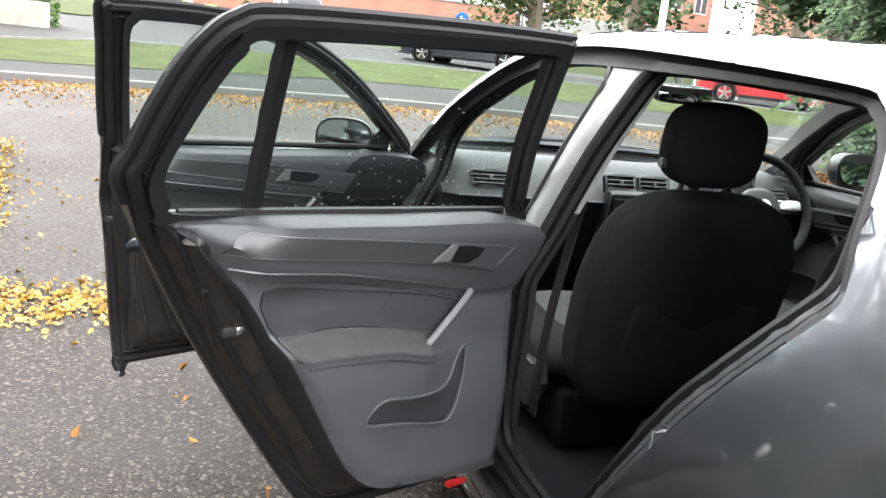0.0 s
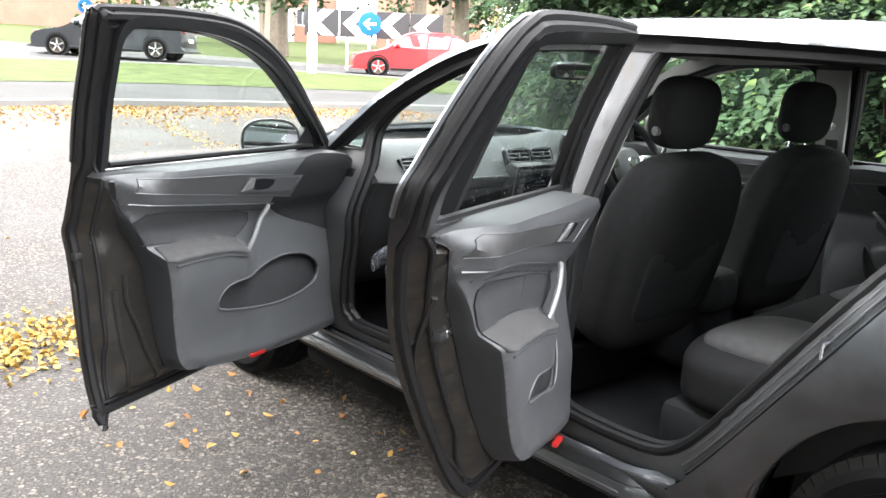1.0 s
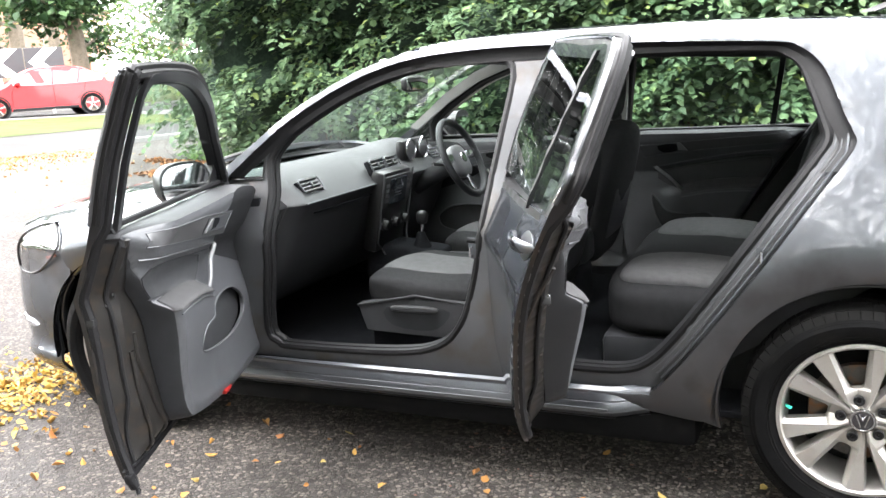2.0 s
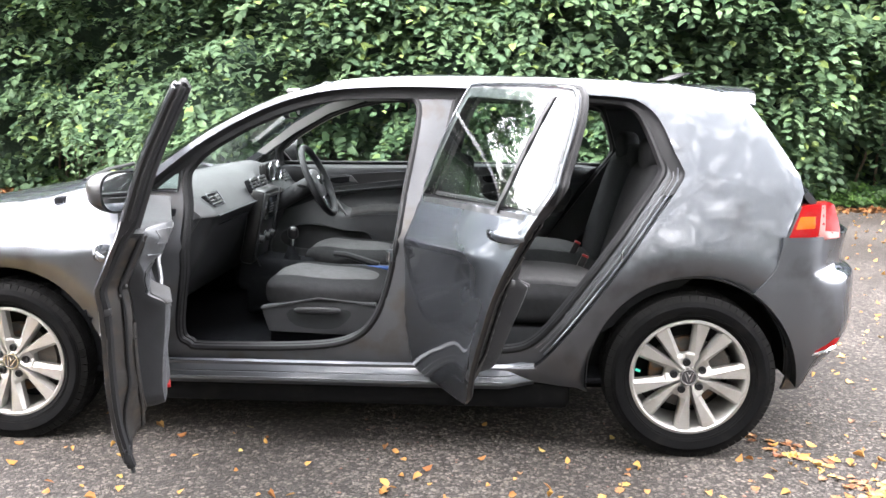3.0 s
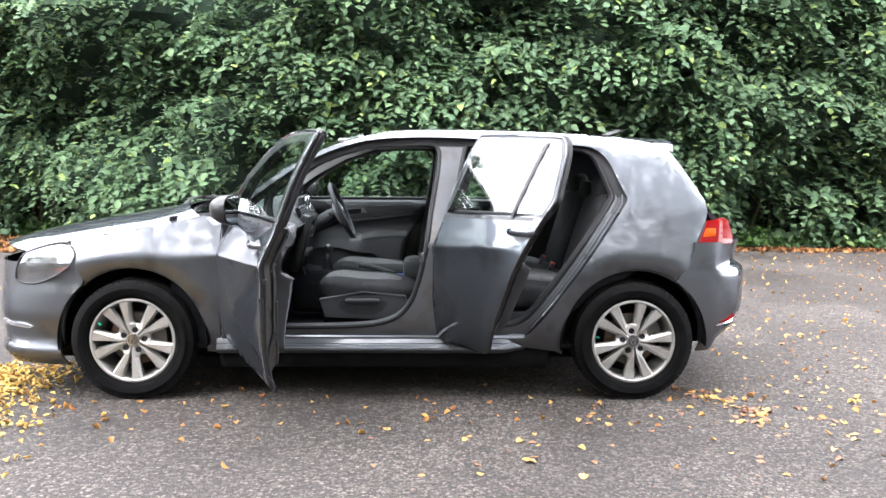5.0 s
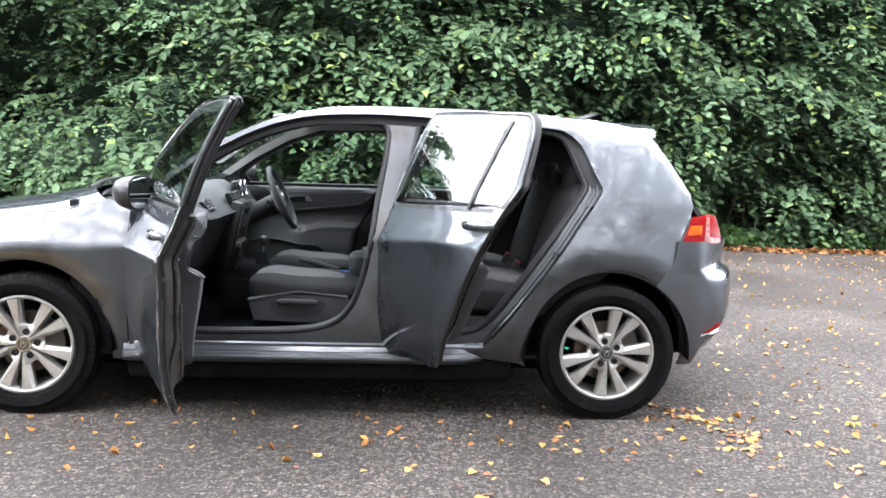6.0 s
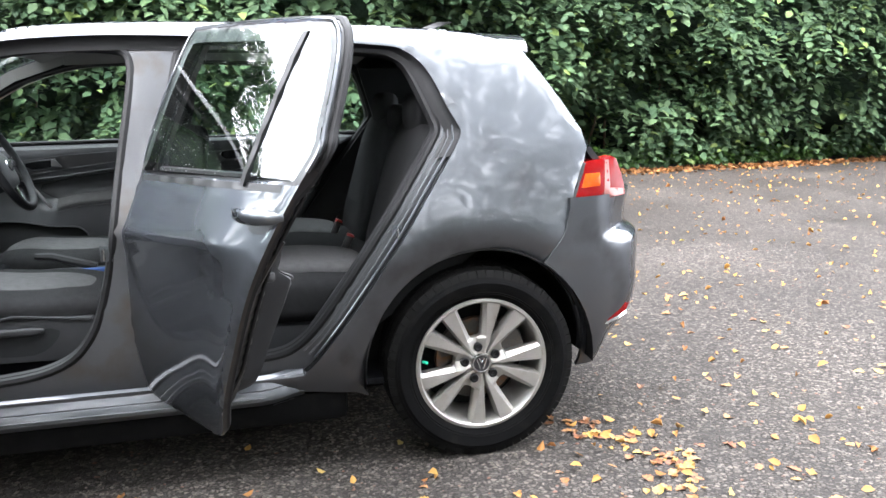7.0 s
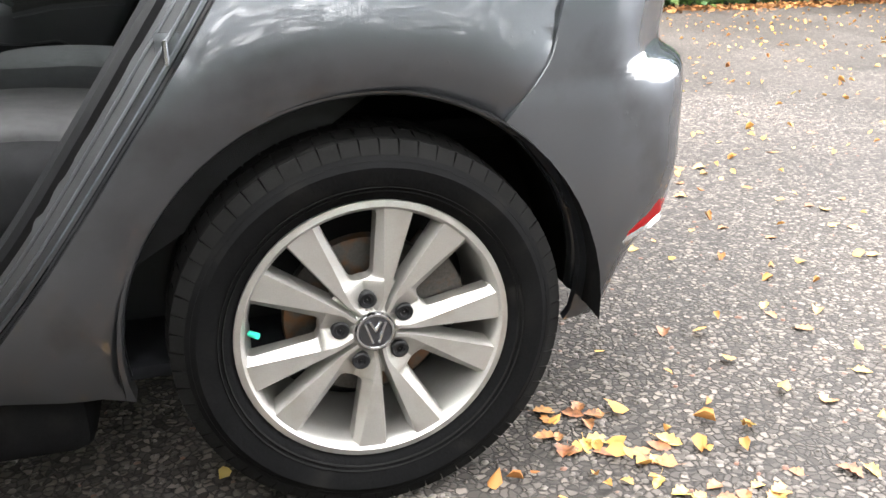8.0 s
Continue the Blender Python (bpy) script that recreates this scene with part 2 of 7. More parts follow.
def skin(loop, holes=(), depth=0.02, inset=0.0, surf=None, grid=0.05, step=0.04, round_edge=0.003, flip=False, crease=False):
    """A curved sheet laid on the car's side: outline in x and z, with thickness inwards. depth and inset: metres, or functions of x and z."""
    surf = surf or half_width
    rows = [(x, crease_z(x) + d) for x in np.arange(min(q[0] for q in loop), max(q[0] for q in loop), 0.025) for d in (-0.018, -0.005, 0.006, 0.020)] if crease else ()
    v, tris = fill(loop, holes, grid, step, rows)
    edges = rim_edges(tris)
    rim = {a for e in edges for a in e}
    dp = depth if callable(depth) else (lambda x, z: depth)
    ins = inset if callable(inset) else (lambda x, z: inset)
    front, back = [], []
    for i, (x, z) in enumerate(v):
        w = surf(x, z) - ins(x, z)
        front.append((x, -(w - (round_edge if i in rim else 0.0)), z))
        back.append((x, -(w - dp(x, z)), z))
    n = len(front)
    faces = list(tris) + [(c + n, b + n, a + n) for a, b, c in tris] + [(b, a, a + n, b + n) for a, b in edges]
    vv = front + back
    if flip:
        vv, faces = [(x, -y, z) for x, y, z in vv], [f[::-1] for f in faces]
    return vv, faces


def loft(rings, closed=False, cap=False):
    """Quads between rows of points."""
    n = len(rings[0])
    verts = [p for r in rings for p in r]
    faces = []
    for i in range(len(rings) - 1):
        for j in range(n if closed else n - 1):
            k = (j + 1) % n
            faces.append((i * n + j, i * n + k, (i + 1) * n + k, (i + 1) * n + j))
    if cap:
        faces += [tuple(range(n))[::-1], tuple((len(rings) - 1) * n + j for j in range(n))]
    return verts, faces


def tube(path, radius, sides=8, closed=False, squash=1.0):
    """A round bar along a line of points."""
    p = [Vector(q) for q in path]
    n = len(p)
    rings = []
    for i in range(n):
        a, b = (p[i - 1], p[(i + 1) % n]) if closed else (p[max(i - 1, 0)], p[min(i + 1, n - 1)])
        d = (b - a).normalized()
        s = d.cross(Vector((0, 1, 0)))
        s = s.normalized() if s.length > 0.05 else d.cross(Vector((1, 0, 0))).normalized()
        u = s.cross(d)
        r = radius[i] if isinstance(radius, (list, tuple)) else radius
        rings.append([tuple(p[i] + s * (r * math.cos(2 * math.pi * k / sides)) + u * (r * squash * math.sin(2 * math.pi * k / sides))) for k in range(sides)])
    if closed:
        rings.append(rings[0])
        return loft(rings, True)
    return loft(rings, True, True)


def join(*pieces):
    verts, faces = [], []
    for v, f in pieces:
        k = len(verts)
        verts += list(v)
        faces += [tuple(i + k for i in q) for q in f]
    return verts, faces


def moved(piece, m):
    return [tuple(m @ Vector(v)) for v in piece[0]], piece[1]


def mirrored(piece):
    return [(x, -y, z) for x, y, z in piece[0]], [f[::-1] for f in piece[1]]


def box(x0, x1, y0, y1, z0, z1, bevel=0.01, seg=2):
    """A block with rounded edges, as verts and faces."""
    bm = bmesh.new()
    bmesh.ops.create_cube(bm, size=1)
    bmesh.ops.scale(bm, vec=(abs(x1 - x0), abs(y1 - y0), abs(z1 - z0)), verts=bm.verts)
    if bevel:
        bmesh.ops.bevel(bm, geom=bm.edges, offset=min(bevel, 0.45 * min(abs(x1 - x0), abs(y1 - y0), abs(z1 - z0))), segments=seg, affect="EDGES", profile=0.5)
    bmesh.ops.translate(bm, vec=((x0 + x1) / 2, (y0 + y1) / 2, (z0 + z1) / 2), verts=bm.verts)
    bm.verts.index_update()
    out = [tuple(v.co) for v in bm.verts], [tuple(v.index for v in f.verts) for f in bm.faces]
    bm.free()
    return out


def lathe(profile, steps=48, axis="y"):
    """Turn rows of (radius, along) round the axis."""
    rings = []
    for k in range(steps + 1):
        a = 2 * math.pi * k / steps
        if axis == "y":
            rings.append([(r * math.cos(a), s, r * math.sin(a)) for r, s in profile])
        else:
            rings.append([(r * math.cos(a), r * math.sin(a), s) for r, s in profile])
    return loft(rings)


def thick(piece, d):
    """Give a sheet thickness against its normals."""
    bm = bmesh.new()
    vs = [bm.verts.new(v) for v in piece[0]]
    for f in piece[1]:
        if len(set(f)) > 2:
            bm.faces.new([vs[i] for i in f])
    bmesh.ops.remove_doubles(bm, verts=bm.verts, dist=1e-5)
    bmesh.ops.recalc_face_normals(bm, faces=bm.faces)
    bmesh.ops.solidify(bm, geom=bm.faces, thickness=d)
    bm.verts.index_update()
    out = [tuple(v.co) for v in bm.verts], [tuple(v.index for v in f.verts) for f in bm.faces]
    bm.free()
    return out

def ease(a, b, v):
    t = min(max((v - a) / (b - a), 0), 1)
    return t * t * (3 - 2 * t)


# ---- the car's surface: half width over x (length, front is -x) and z ----
def _table(xs, ys, lo, hi, sigma, step=0.004):
    g = np.arange(lo, hi + step, step)
    v = np.interp(g, xs, ys)
    k = np.arange(-4 * sigma, 4 * sigma + step, step)
    w = np.exp(-(k / sigma) ** 2 / 2)
    pad = len(k) // 2
    return g, np.convolve(np.pad(v, pad, mode="edge"), w / w.sum(), mode="same")[pad:pad + len(g)]


PLAN = _table([-3.6, -3.48, -3.45, -3.40, -3.25, -3.0, -2.637, -2.0, -1, -0.3, 0, 0.2, 0.34, 0.47, 0.6, 0.7, 0.75, 0.775, 0.9],
              [0.3, 0.45, 0.58, 0.68, 0.79, 0.855, 0.882, 0.890, 0.890, 0.888, 0.881, 0.853, 0.822, 0.79, 0.74, 0.66, 0.56, 0.45, 0.2], -3.6, 0.9, 0.03)
SECTION = _table([0.1, 0.15, 0.25, 0.33, 0.40, 0.46, 0.55, 0.62, 0.70, 0.76, 0.80, 0.845, 0.86, 0.872, 0.92, 0.95, 1.0, 1.1, 1.2, 1.3, 1.36, 1.4, 1.43, 1.45, 1.5],
                 [0.10, 0.085, 0.054, 0.030, 0.017, 0.010, 0.006, 0.0055, 0.0065, 0.007, 0.0065, 0.001, 0.001, 0.010, 0.032, 0.046, 0.070, 0.112, 0.156, 0.204, 0.236, 0.264, 0.312, 0.38, 0.55], 0.1, 1.5, 0.006)
SOFT_SECTION = _table(SECTION[0], SECTION[1], 0.1, 1.5, 0.11)
MID_SECTION = _table(SECTION[0], SECTION[1], 0.1, 1.5, 0.03)
FRONT_AXLE, HUB_Z, ARCH = -2.637, 0.315, 0.383


def crease_z(x):
    """The height of the pressed line along the car's side."""
    return 0.853 + 0.05 * (min(x, -0.5) + 0.5)


def half_width(x, z):
    fade = min(max((1.15 - z) / 0.2, 0), 1) * min(max((z - 0.45) / 0.25, 0), 1)
    zz = z + (0.858 - crease_z(x)) * fade
    soft = ease(-0.42, -0.16, x) * (1 - ease(1.08, 1.26, z))
    wing = ease(-2.15, -2.5, x)
    drop = float(np.interp(zz, *SECTION))
    if soft:
        drop += soft * (float(np.interp(zz, *SOFT_SECTION)) - drop)
    elif wing:
        drop += wing * (float(np.interp(zz, *MID_SECTION)) - drop)
    w = float(np.interp(x, *PLAN)) - drop
    if z > 1.0:
        w -= 0.030 * min((z - 1.0) / 0.35, 1) * min(max((x + 1.0) / 0.75, 0), 1)
    for hx in (0.0, FRONT_AXLE):
        r = math.hypot(x - hx, z - HUB_Z)
        w += 0.008 * math.exp(-((r - 0.465) / 0.065) ** 2) - 0.010 * math.exp(-((r - 0.370) / 0.045) ** 2)
    return w


def arc(cx, cz, r, a0, a1, n=16):
    return [(cx + r * math.cos(radians(a0 + (a1 - a0) * k / n)), cz + r * math.sin(radians(a0 + (a1 - a0) * k / n))) for k in range(n + 1)]


# outlines in x and z
APERTURE = [(-2.165, 0.40), (-2.14, 0.35), (-2.10, 0.338), (-1.6, 0.335), (-1.06, 0.335), (-0.62, 0.332), (-0.575, 0.345), (-0.535, 0.38), (-0.45, 0.485), (-0.345, 0.625), (-0.25, 0.755), (-0.15, 0.90),
            (-0.063, 1.02), (-0.036, 1.068), (-0.045, 1.10), (-0.071, 1.155), (-0.107, 1.245), (-0.14, 1.295), (-0.185, 1.331), (-0.255, 1.350), (-0.6, 1.373), (-0.95, 1.388), (-1.2, 1.388), (-1.43, 1.368), (-1.64, 1.303),
            (-1.84, 1.195), (-1.99, 1.085), (-2.09, 1.005), (-2.15, 0.95), (-2.165, 0.9), (-2.168, 0.65)]
FRONT_DOOR = [(-2.105, 0.40), (-2.09, 0.355), (-2.05, 0.342), (-1.6, 0.325), (-1.12, 0.31), (-1.088, 0.312), (-1.08, 0.34), (-1.064, 0.6), (-1.04, 0.85), (-1.022, 0.98), (-1.0, 1.10), (-0.975, 1.25), (-0.955, 1.335), (-0.954, 1.358), (-0.974, 1.367),
              (-1.2, 1.376), (-1.43, 1.363), (-1.64, 1.298), (-1.84, 1.19), (-1.985, 1.08), (-2.06, 1.015), (-2.098, 0.96), (-2.106, 0.9), (-2.108, 0.65)]
FRONT_WINDOW = [(-1.985, 0.985), (-1.6, 0.985), (-1.12, 0.985), (-1.085, 0.995), (-1.078, 1.03), (-1.05, 1.2), (-1.036, 1.285), (-1.045, 1.315), (-1.08, 1.33), (-1.25, 1.333), (-1.43, 1.313), (-1.62, 1.255), (-1.80, 1.16), (-1.92, 1.075), (-1.985, 1.02)]
REAR_DOOR = [(-1.062, 0.36), (-1.05, 0.332), (-1.0, 0.322), (-0.8, 0.322), (-0.59, 0.325), (-0.545, 0.338), (-0.505, 0.37), (-0.43, 0.48), (-0.335, 0.62), (-0.25, 0.752), (-0.16, 0.895), (-0.08, 1.02), (-0.06, 1.066), (-0.070, 1.10),
             (-0.082, 1.155), (-0.107, 1.235), (-0.134, 1.285), (-0.17, 1.318), (-0.24, 1.337), (-0.6, 1.364), (-0.89, 1.378), (-0.92, 1.375), (-0.933, 1.345), (-0.955, 1.25), (-0.985, 1.10), (-1.012, 0.97), (-1.052, 0.6)]
REAR_WINDOW = [(-0.965, 0.99), (-0.6, 0.992), (-0.19, 0.998), (-0.145, 1.02), (-0.122, 1.07), (-0.138, 1.14), (-0.164, 1.215), (-0.19, 1.262), (-0.235, 1.292), (-0.6, 1.32), (-0.86, 1.338), (-0.895, 1.325), (-0.91, 1.27), (-0.94, 1.13), (-0.968, 1.03)]
FRONT_SEAL = [(-1.965, 0.45), (-1.93, 0.395), (-1.86, 0.378), (-1.457, 0.388), (-1.28, 0.425), (-1.19, 0.51), (-1.14, 0.64), (-1.105, 0.80), (-1.08, 0.98), (-1.045, 1.19), (-1.035, 1.29), (-1.05, 1.335), (-1.10, 1.352), (-1.25, 1.358), (-1.43, 1.338), (-1.64, 1.272), (-1.835, 1.165), (-1.92, 1.09), (-1.945, 1.03), (-1.93, 0.9), (-1.935, 0.7)]
QUARTER = [(-2.110, 0.992), (-1.975, 1.092), (-1.962, 1.070), (-1.968, 0.992)]
REAR_SEAL = [(-0.99, 0.50), (-0.975, 0.43), (-0.93, 0.40), (-0.80, 0.39), (-0.66, 0.395), (-0.58, 0.43), (-0.50, 0.515), (-0.40, 0.65), (-0.305, 0.785), (-0.205, 0.925), (-0.125, 1.035), (-0.103, 1.08), (-0.115, 1.13), (-0.15, 1.225), (-0.178, 1.285), (-0.215, 1.318), (-0.30, 1.333), (-0.6, 1.348), (-0.86, 1.352), (-0.895, 1.335), (-0.91, 1.28), (-0.945, 1.1), (-0.97, 0.9), (-0.985, 0.7)]
RAIL = [(0.225, 1.335), (0.10, 1.380), (-0.06, 1.401), (-0.3, 1.417), (-0.6, 1.429), (-0.9, 1.434), (-1.15, 1.431), (-1.35, 1.414), (-1.5, 1.376), (-1.65, 1.322), (-1.84, 1.222), (-2.0, 1.108), (-2.15, 1.01), (-2.26, 0.965)]
BODY_SIDE = ([(-2.175, 0.282), (-1.2, 0.282), (-0.64, 0.284), (-0.52, 0.270), (-0.42, 0.258)] + [(x, z) for x, z in arc(0, HUB_Z, ARCH, 192, 55.5, 22)] + [(0.224, 0.637), (0.298, 0.726), (0.324, 0.813), (0.355, 0.88), (0.393, 0.95), (0.415, 1.0), (0.405, 1.06), (0.345, 1.16), (0.29, 1.245)] + smooth_loop(RAIL, 6, False) + [(-2.24, 0.95), (-2.175, 0.93)])
FENDER = ([(-2.18, 0.25), (-2.18, 0.93), (-2.232, 0.956), (-2.275, 0.969), (-2.37, 0.946), (-2.456, 0.922), (-2.6, 0.90), (-2.73, 0.878), (-2.85, 0.855), (-2.965, 0.83), (-2.94, 0.79), (-2.922, 0.748), (-2.925, 0.715), (-2.90, 0.66), (-2.87, 0.60)]
          + arc(FRONT_AXLE, HUB_Z, ARCH, 130, -10, 20) + [(-2.26, 0.25)])

car = thing("car", "grey metallic hatchback with two side doors wide open on asphalt", "car")

# skin panels
for flip in (False, True):
    hole = smooth_loop(APERTURE, 4)
    v, f = skin(BODY_SIDE, [hole], 0.045, 0.0, grid=0.035, step=0.03, flip=flip, crease=True)
    put("side_panel", v, f, PAINT, car, "grey metallic rear quarter, sill and roof rail", angle=50)
    v, f = skin([(x * 0.999 - 0.001, z) for x, z in hole], [smooth_loop(FRONT_SEAL, 4), smooth_loop(REAR_SEAL, 4), QUARTER], 0.05, 0.044, grid=0.04, step=0.03, flip=flip)
    put("door_surround", v, f, JAMB_LIT, car, "recessed grey door jamb and centre pillar")
    v, f = skin(FENDER, [], 0.03, 0.0, grid=0.04, step=0.03, flip=flip, crease=True)
    put("front_wing", v, f, PAINT, car, angle=50)
    for outline in (FRONT_SEAL, REAR_SEAL):
        lp = smooth_loop(outline, 4)
        path = [(x, -(half_width(x, z) - 0.055), z) for x, z in lp]
        a = tube(path, 0.014, 8, True)
        path = [(x, -(half_width(x, z) - 0.085), z) for x, z in lp]
        b = tube(path, 0.017, 8, True)
        pc = join(a, b)
        v, f = mirrored(pc) if flip else pc
        put("door_seal", v, f, RUBBER, car, "black rubber door seal")
    # black weather strip round the top of the door opening
    hp = [q for q in dense(hole, 0.02) if q[1] > 0.99]
    rows = []
    for x, z in hp:
        d = np.array((-1.1 - x, 0.85 - z))
        d = d / np.linalg.norm(d)
        q = [(x + d[0] * k, z + d[1] * k) for k in (0.001, 0.006, 0.022, 0.045)]
        rows.append([(a, -(half_width(a, b) - k), b) for (a, b), k in zip(q, (0.008, 0.018, 0.034, 0.040))])
    pc = loft(rows)
    v, f = mirrored(pc) if flip else pc
    put("weather_strip", v, f, RUBBER, car, "wide black weather strip under the roof edge")
    # near-black block added to paint the shade in the gap by the hinges
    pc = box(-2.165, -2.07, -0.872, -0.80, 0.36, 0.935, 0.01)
    put("gap_shade_block", *(mirrored(pc) if flip else pc), CARPET, car, "dark gap behind the front wing")
    # stepped sill below the doors
    prof = [(0.235, 0.04), (0.245, -0.005), (0.258, -0.020), (0.270, -0.027), (0.280, -0.026), (0.299, -0.018), (0.3005, -0.0155), (0.3025, -0.0155), (0.304, -0.017), (0.322, -0.009), (0.333, -0.003), (0.342, 0.012)]
    rows = []
    for k in range(50):
        x = -2.20 + k / 49 * 1.62
        e, tuck = max(0.0, (x + 0.70) / 0.12) * 0.012, 0.034 * ease(-0.70, -0.58, x)
        rows.append([(x, -(half_width(x, 0.30) - d - tuck), z + e) for z, d in prof])
    pc = loft(rows)
    v, f = mirrored(pc) if flip else pc
    put("sill", v, f, PAINT, car, "stepped grey sill with a lightened ridge", angle=30)
    # a light tube painted in for the sky's glint along the sill
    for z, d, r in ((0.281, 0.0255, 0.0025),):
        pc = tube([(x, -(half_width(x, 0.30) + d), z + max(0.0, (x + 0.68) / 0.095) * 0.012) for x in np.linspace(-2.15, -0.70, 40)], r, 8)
        put("sill_highlight", *(mirrored(pc) if flip else pc), LIT_EDGE, car, "bright ridge along the sill")
    # pressed ridges of the jamb beside the rear seal, two lightened for reflected sky
    for k, (m, d) in enumerate(((0.16, 0.030), (0.42, 0.040), (0.68, 0.046))):
        path = []
        for x, z in smooth_loop(REAR_SEAL, 6):
            if z < 1.25 and x > -0.60:
                o = min(hole, key=lambda q: (q[0] - x) ** 2 + (q[1] - z) ** 2)
                a, b = o[0] + (x - o[0]) * m, o[1] + (z - o[1]) * m
                path.append((a, -(half_width(a, b) - d), b))
        pc = tube(path, (0.0045, 0.003, 0.003)[k], 6)
        put("jamb_ridge", *(mirrored(pc) if flip else pc), (PAINT, LIT_EDGE, LIT_EDGE)[k], car, "pressed ridge along the door jamb")

# roof, bonnet, screens: lofts across the car
rail = smooth_loop(RAIL, 6, False)


def across(x, z, bow, crown, n=20, power=2.2, drop=0.0, lap=0.0):
    w = half_width(x, z) + lap
    row = []
    for j in range(n + 1):
        s = -1 + 2 * j / n
        s = math.copysign(abs(s) ** (0.8 if n < 30 else 0.55), s)
        g = 1 - abs(s) ** power
        row.append((x + bow * g, s * w, z + crown * g - drop))
    return row


roof_rows, screen_rows = [], []
for x, z in rail:
    if x > -1.53:
        head = max(0.0, (-1.3 - x) / 0.23)
        roof_rows.append(across(x, z, 0.02 * head, 0.017 if x < 0 else 0.017 - 0.02 * x, power=2.2, n=44, lap=-0.002))
    if x < -1.47:
        k = (-1.47 - x) / 0.79
        screen_rows.append(across(x, z, -0.02 - 0.22 * k, 0.035 * (1 - k) + 0.008, drop=0.004))
v, f = join(loft(roof_rows), loft([[(x, y * 0.99, z - 0.012) for x, y, z in r[::-1]] for r in roof_rows]))
put("roof", v, f, PAINT, car, "smooth grey metallic roof panel", angle=60)
v, f = loft([[(x, y * 0.985, z - 0.028) for x, y, z in r] for r in roof_rows])
put("headliner", v, f, LINER, car, "light grey headliner")
v, f = loft(screen_rows)
put("windscreen", v, f, WINDSCREEN, car, "curved clear windscreen").visible_shadow = False

bonnet_edge = smooth_loop([(-2.29, 0.962), (-2.456, 0.921), (-2.6, 0.899), (-2.73, 0.877), (-2.86, 0.852), (-2.97, 0.829), (-3.08, 0.80), (-3.17, 0.765)], 4, False)
rows = []
for i, (x, z) in enumerate(bonnet_edge):
    k = i / (len(bonnet_edge) - 1)
    rows.append(across(x, z, -0.14 - 0.14 * k * k, 0.062 - 0.02 * k, power=5.0))
v, f = thick(loft(rows), 0.012)
put("bonnet", v, f, PAINT, car, "grey bonnet with a centre bulge", angle=60)
x, z = RAIL[-1]
rows = [across(-2.30, 0.94, -0.16, 0.055), across(-2.24, 0.935, -0.19, 0.045)]
v, f = loft(rows)
put("scuttle", v, f, BLACK_PLASTIC, car, "black plastic scuttle below the windscreen")
pc = join(tube([(-2.44, -0.55, 1.005), (-2.50, -0.2, 1.025), (-2.51, 0.1, 1.03)], 0.009, 6), tube([(-2.46, 0.0, 1.03), (-2.49, 0.35, 1.02), (-2.45, 0.55, 1.01)], 0.009, 6))
put("wiper", *pc, BLACK_PLASTIC, car)

# tailgate: glass and lower panel
gate = [(0.235, 1.325, 0.06), (0.29, 1.245, 0.075), (0.345, 1.16, 0.09), (0.405, 1.06, 0.10), (0.43, 1.005, 0.11)]
rows = [[(x + b * (1 - abs(s) ** 2.4), s * (half_width(x, z) - 0.012), z) for s in np.linspace(-1, 1, 17)] for x, z, b in gate]
put("rear_window", *loft(rows), WINDOW, car, "dark sloping rear window")
low = [(0.432, 1.003, 0.11), (0.462, 0.96, 0.12), (0.51, 0.90, 0.14), (0.525, 0.82, 0.15), (0.52, 0.72, 0.16)]
rows = [[(x + b * (1 - abs(s) ** 2.4), s * (half_width(x, z) - (0.006 if z > 0.85 else 0.075)), z) for s in np.linspace(-1, 1, 17)] for x, z, b in low]
put("tailgate", *thick(loft(rows), 0.02), PAINT, car, "grey tailgate below the rear window")
rows = []
for u in np.linspace(-1, 1, 49):
    c, e = 1 - abs(u) ** 3, abs(u) ** 7
    xb = 0.262 + 0.055 * c
    top = lambda x: 1.379 - 0.05 * max(0.0, x - 0.05) + 0.036 * c - 0.040 * e
    low = 1.334 + 0.036 * c
    y = 0.562 * u
    rows.append([(0.03, y, top(0.03)), (0.15, y, top(0.15)), (xb - 0.02, y, top(xb - 0.02)), (xb, y, top(xb) - 0.003), (xb + 0.001, y, top(xb) - 0.008), (xb - 0.015, y, min(top(xb) - 0.009, low + 0.012)), (xb - 0.07, y, low - 0.004), (0.10, y, low - 0.004)])
put("roof_spoiler", *loft(rows, True, True), PAINT, car, "grey roof spoiler lip", angle=30)
fin = [[(0.02 + 0.10 * k + 0.02 * s, y * (1 - k) * 0.022 * (1 - s * s * 0.6), 1.432 + 0.034 * k) for s, y in ((-2, 0), (-1, -1), (0.5, -1), (1.2, 0), (0.5, 1), (-1, 1))] for k in (0, 0.3, 0.6, 0.85, 0.98)]
put("roof_aerial", *loft(fin, True, True), BLACK_PLASTIC, car, "black shark-fin roof aerial")

LAMP_BOWL = material("lamp_reflector", (0.30, 0.31, 0.33), 0.22, 0.85, 0.1)


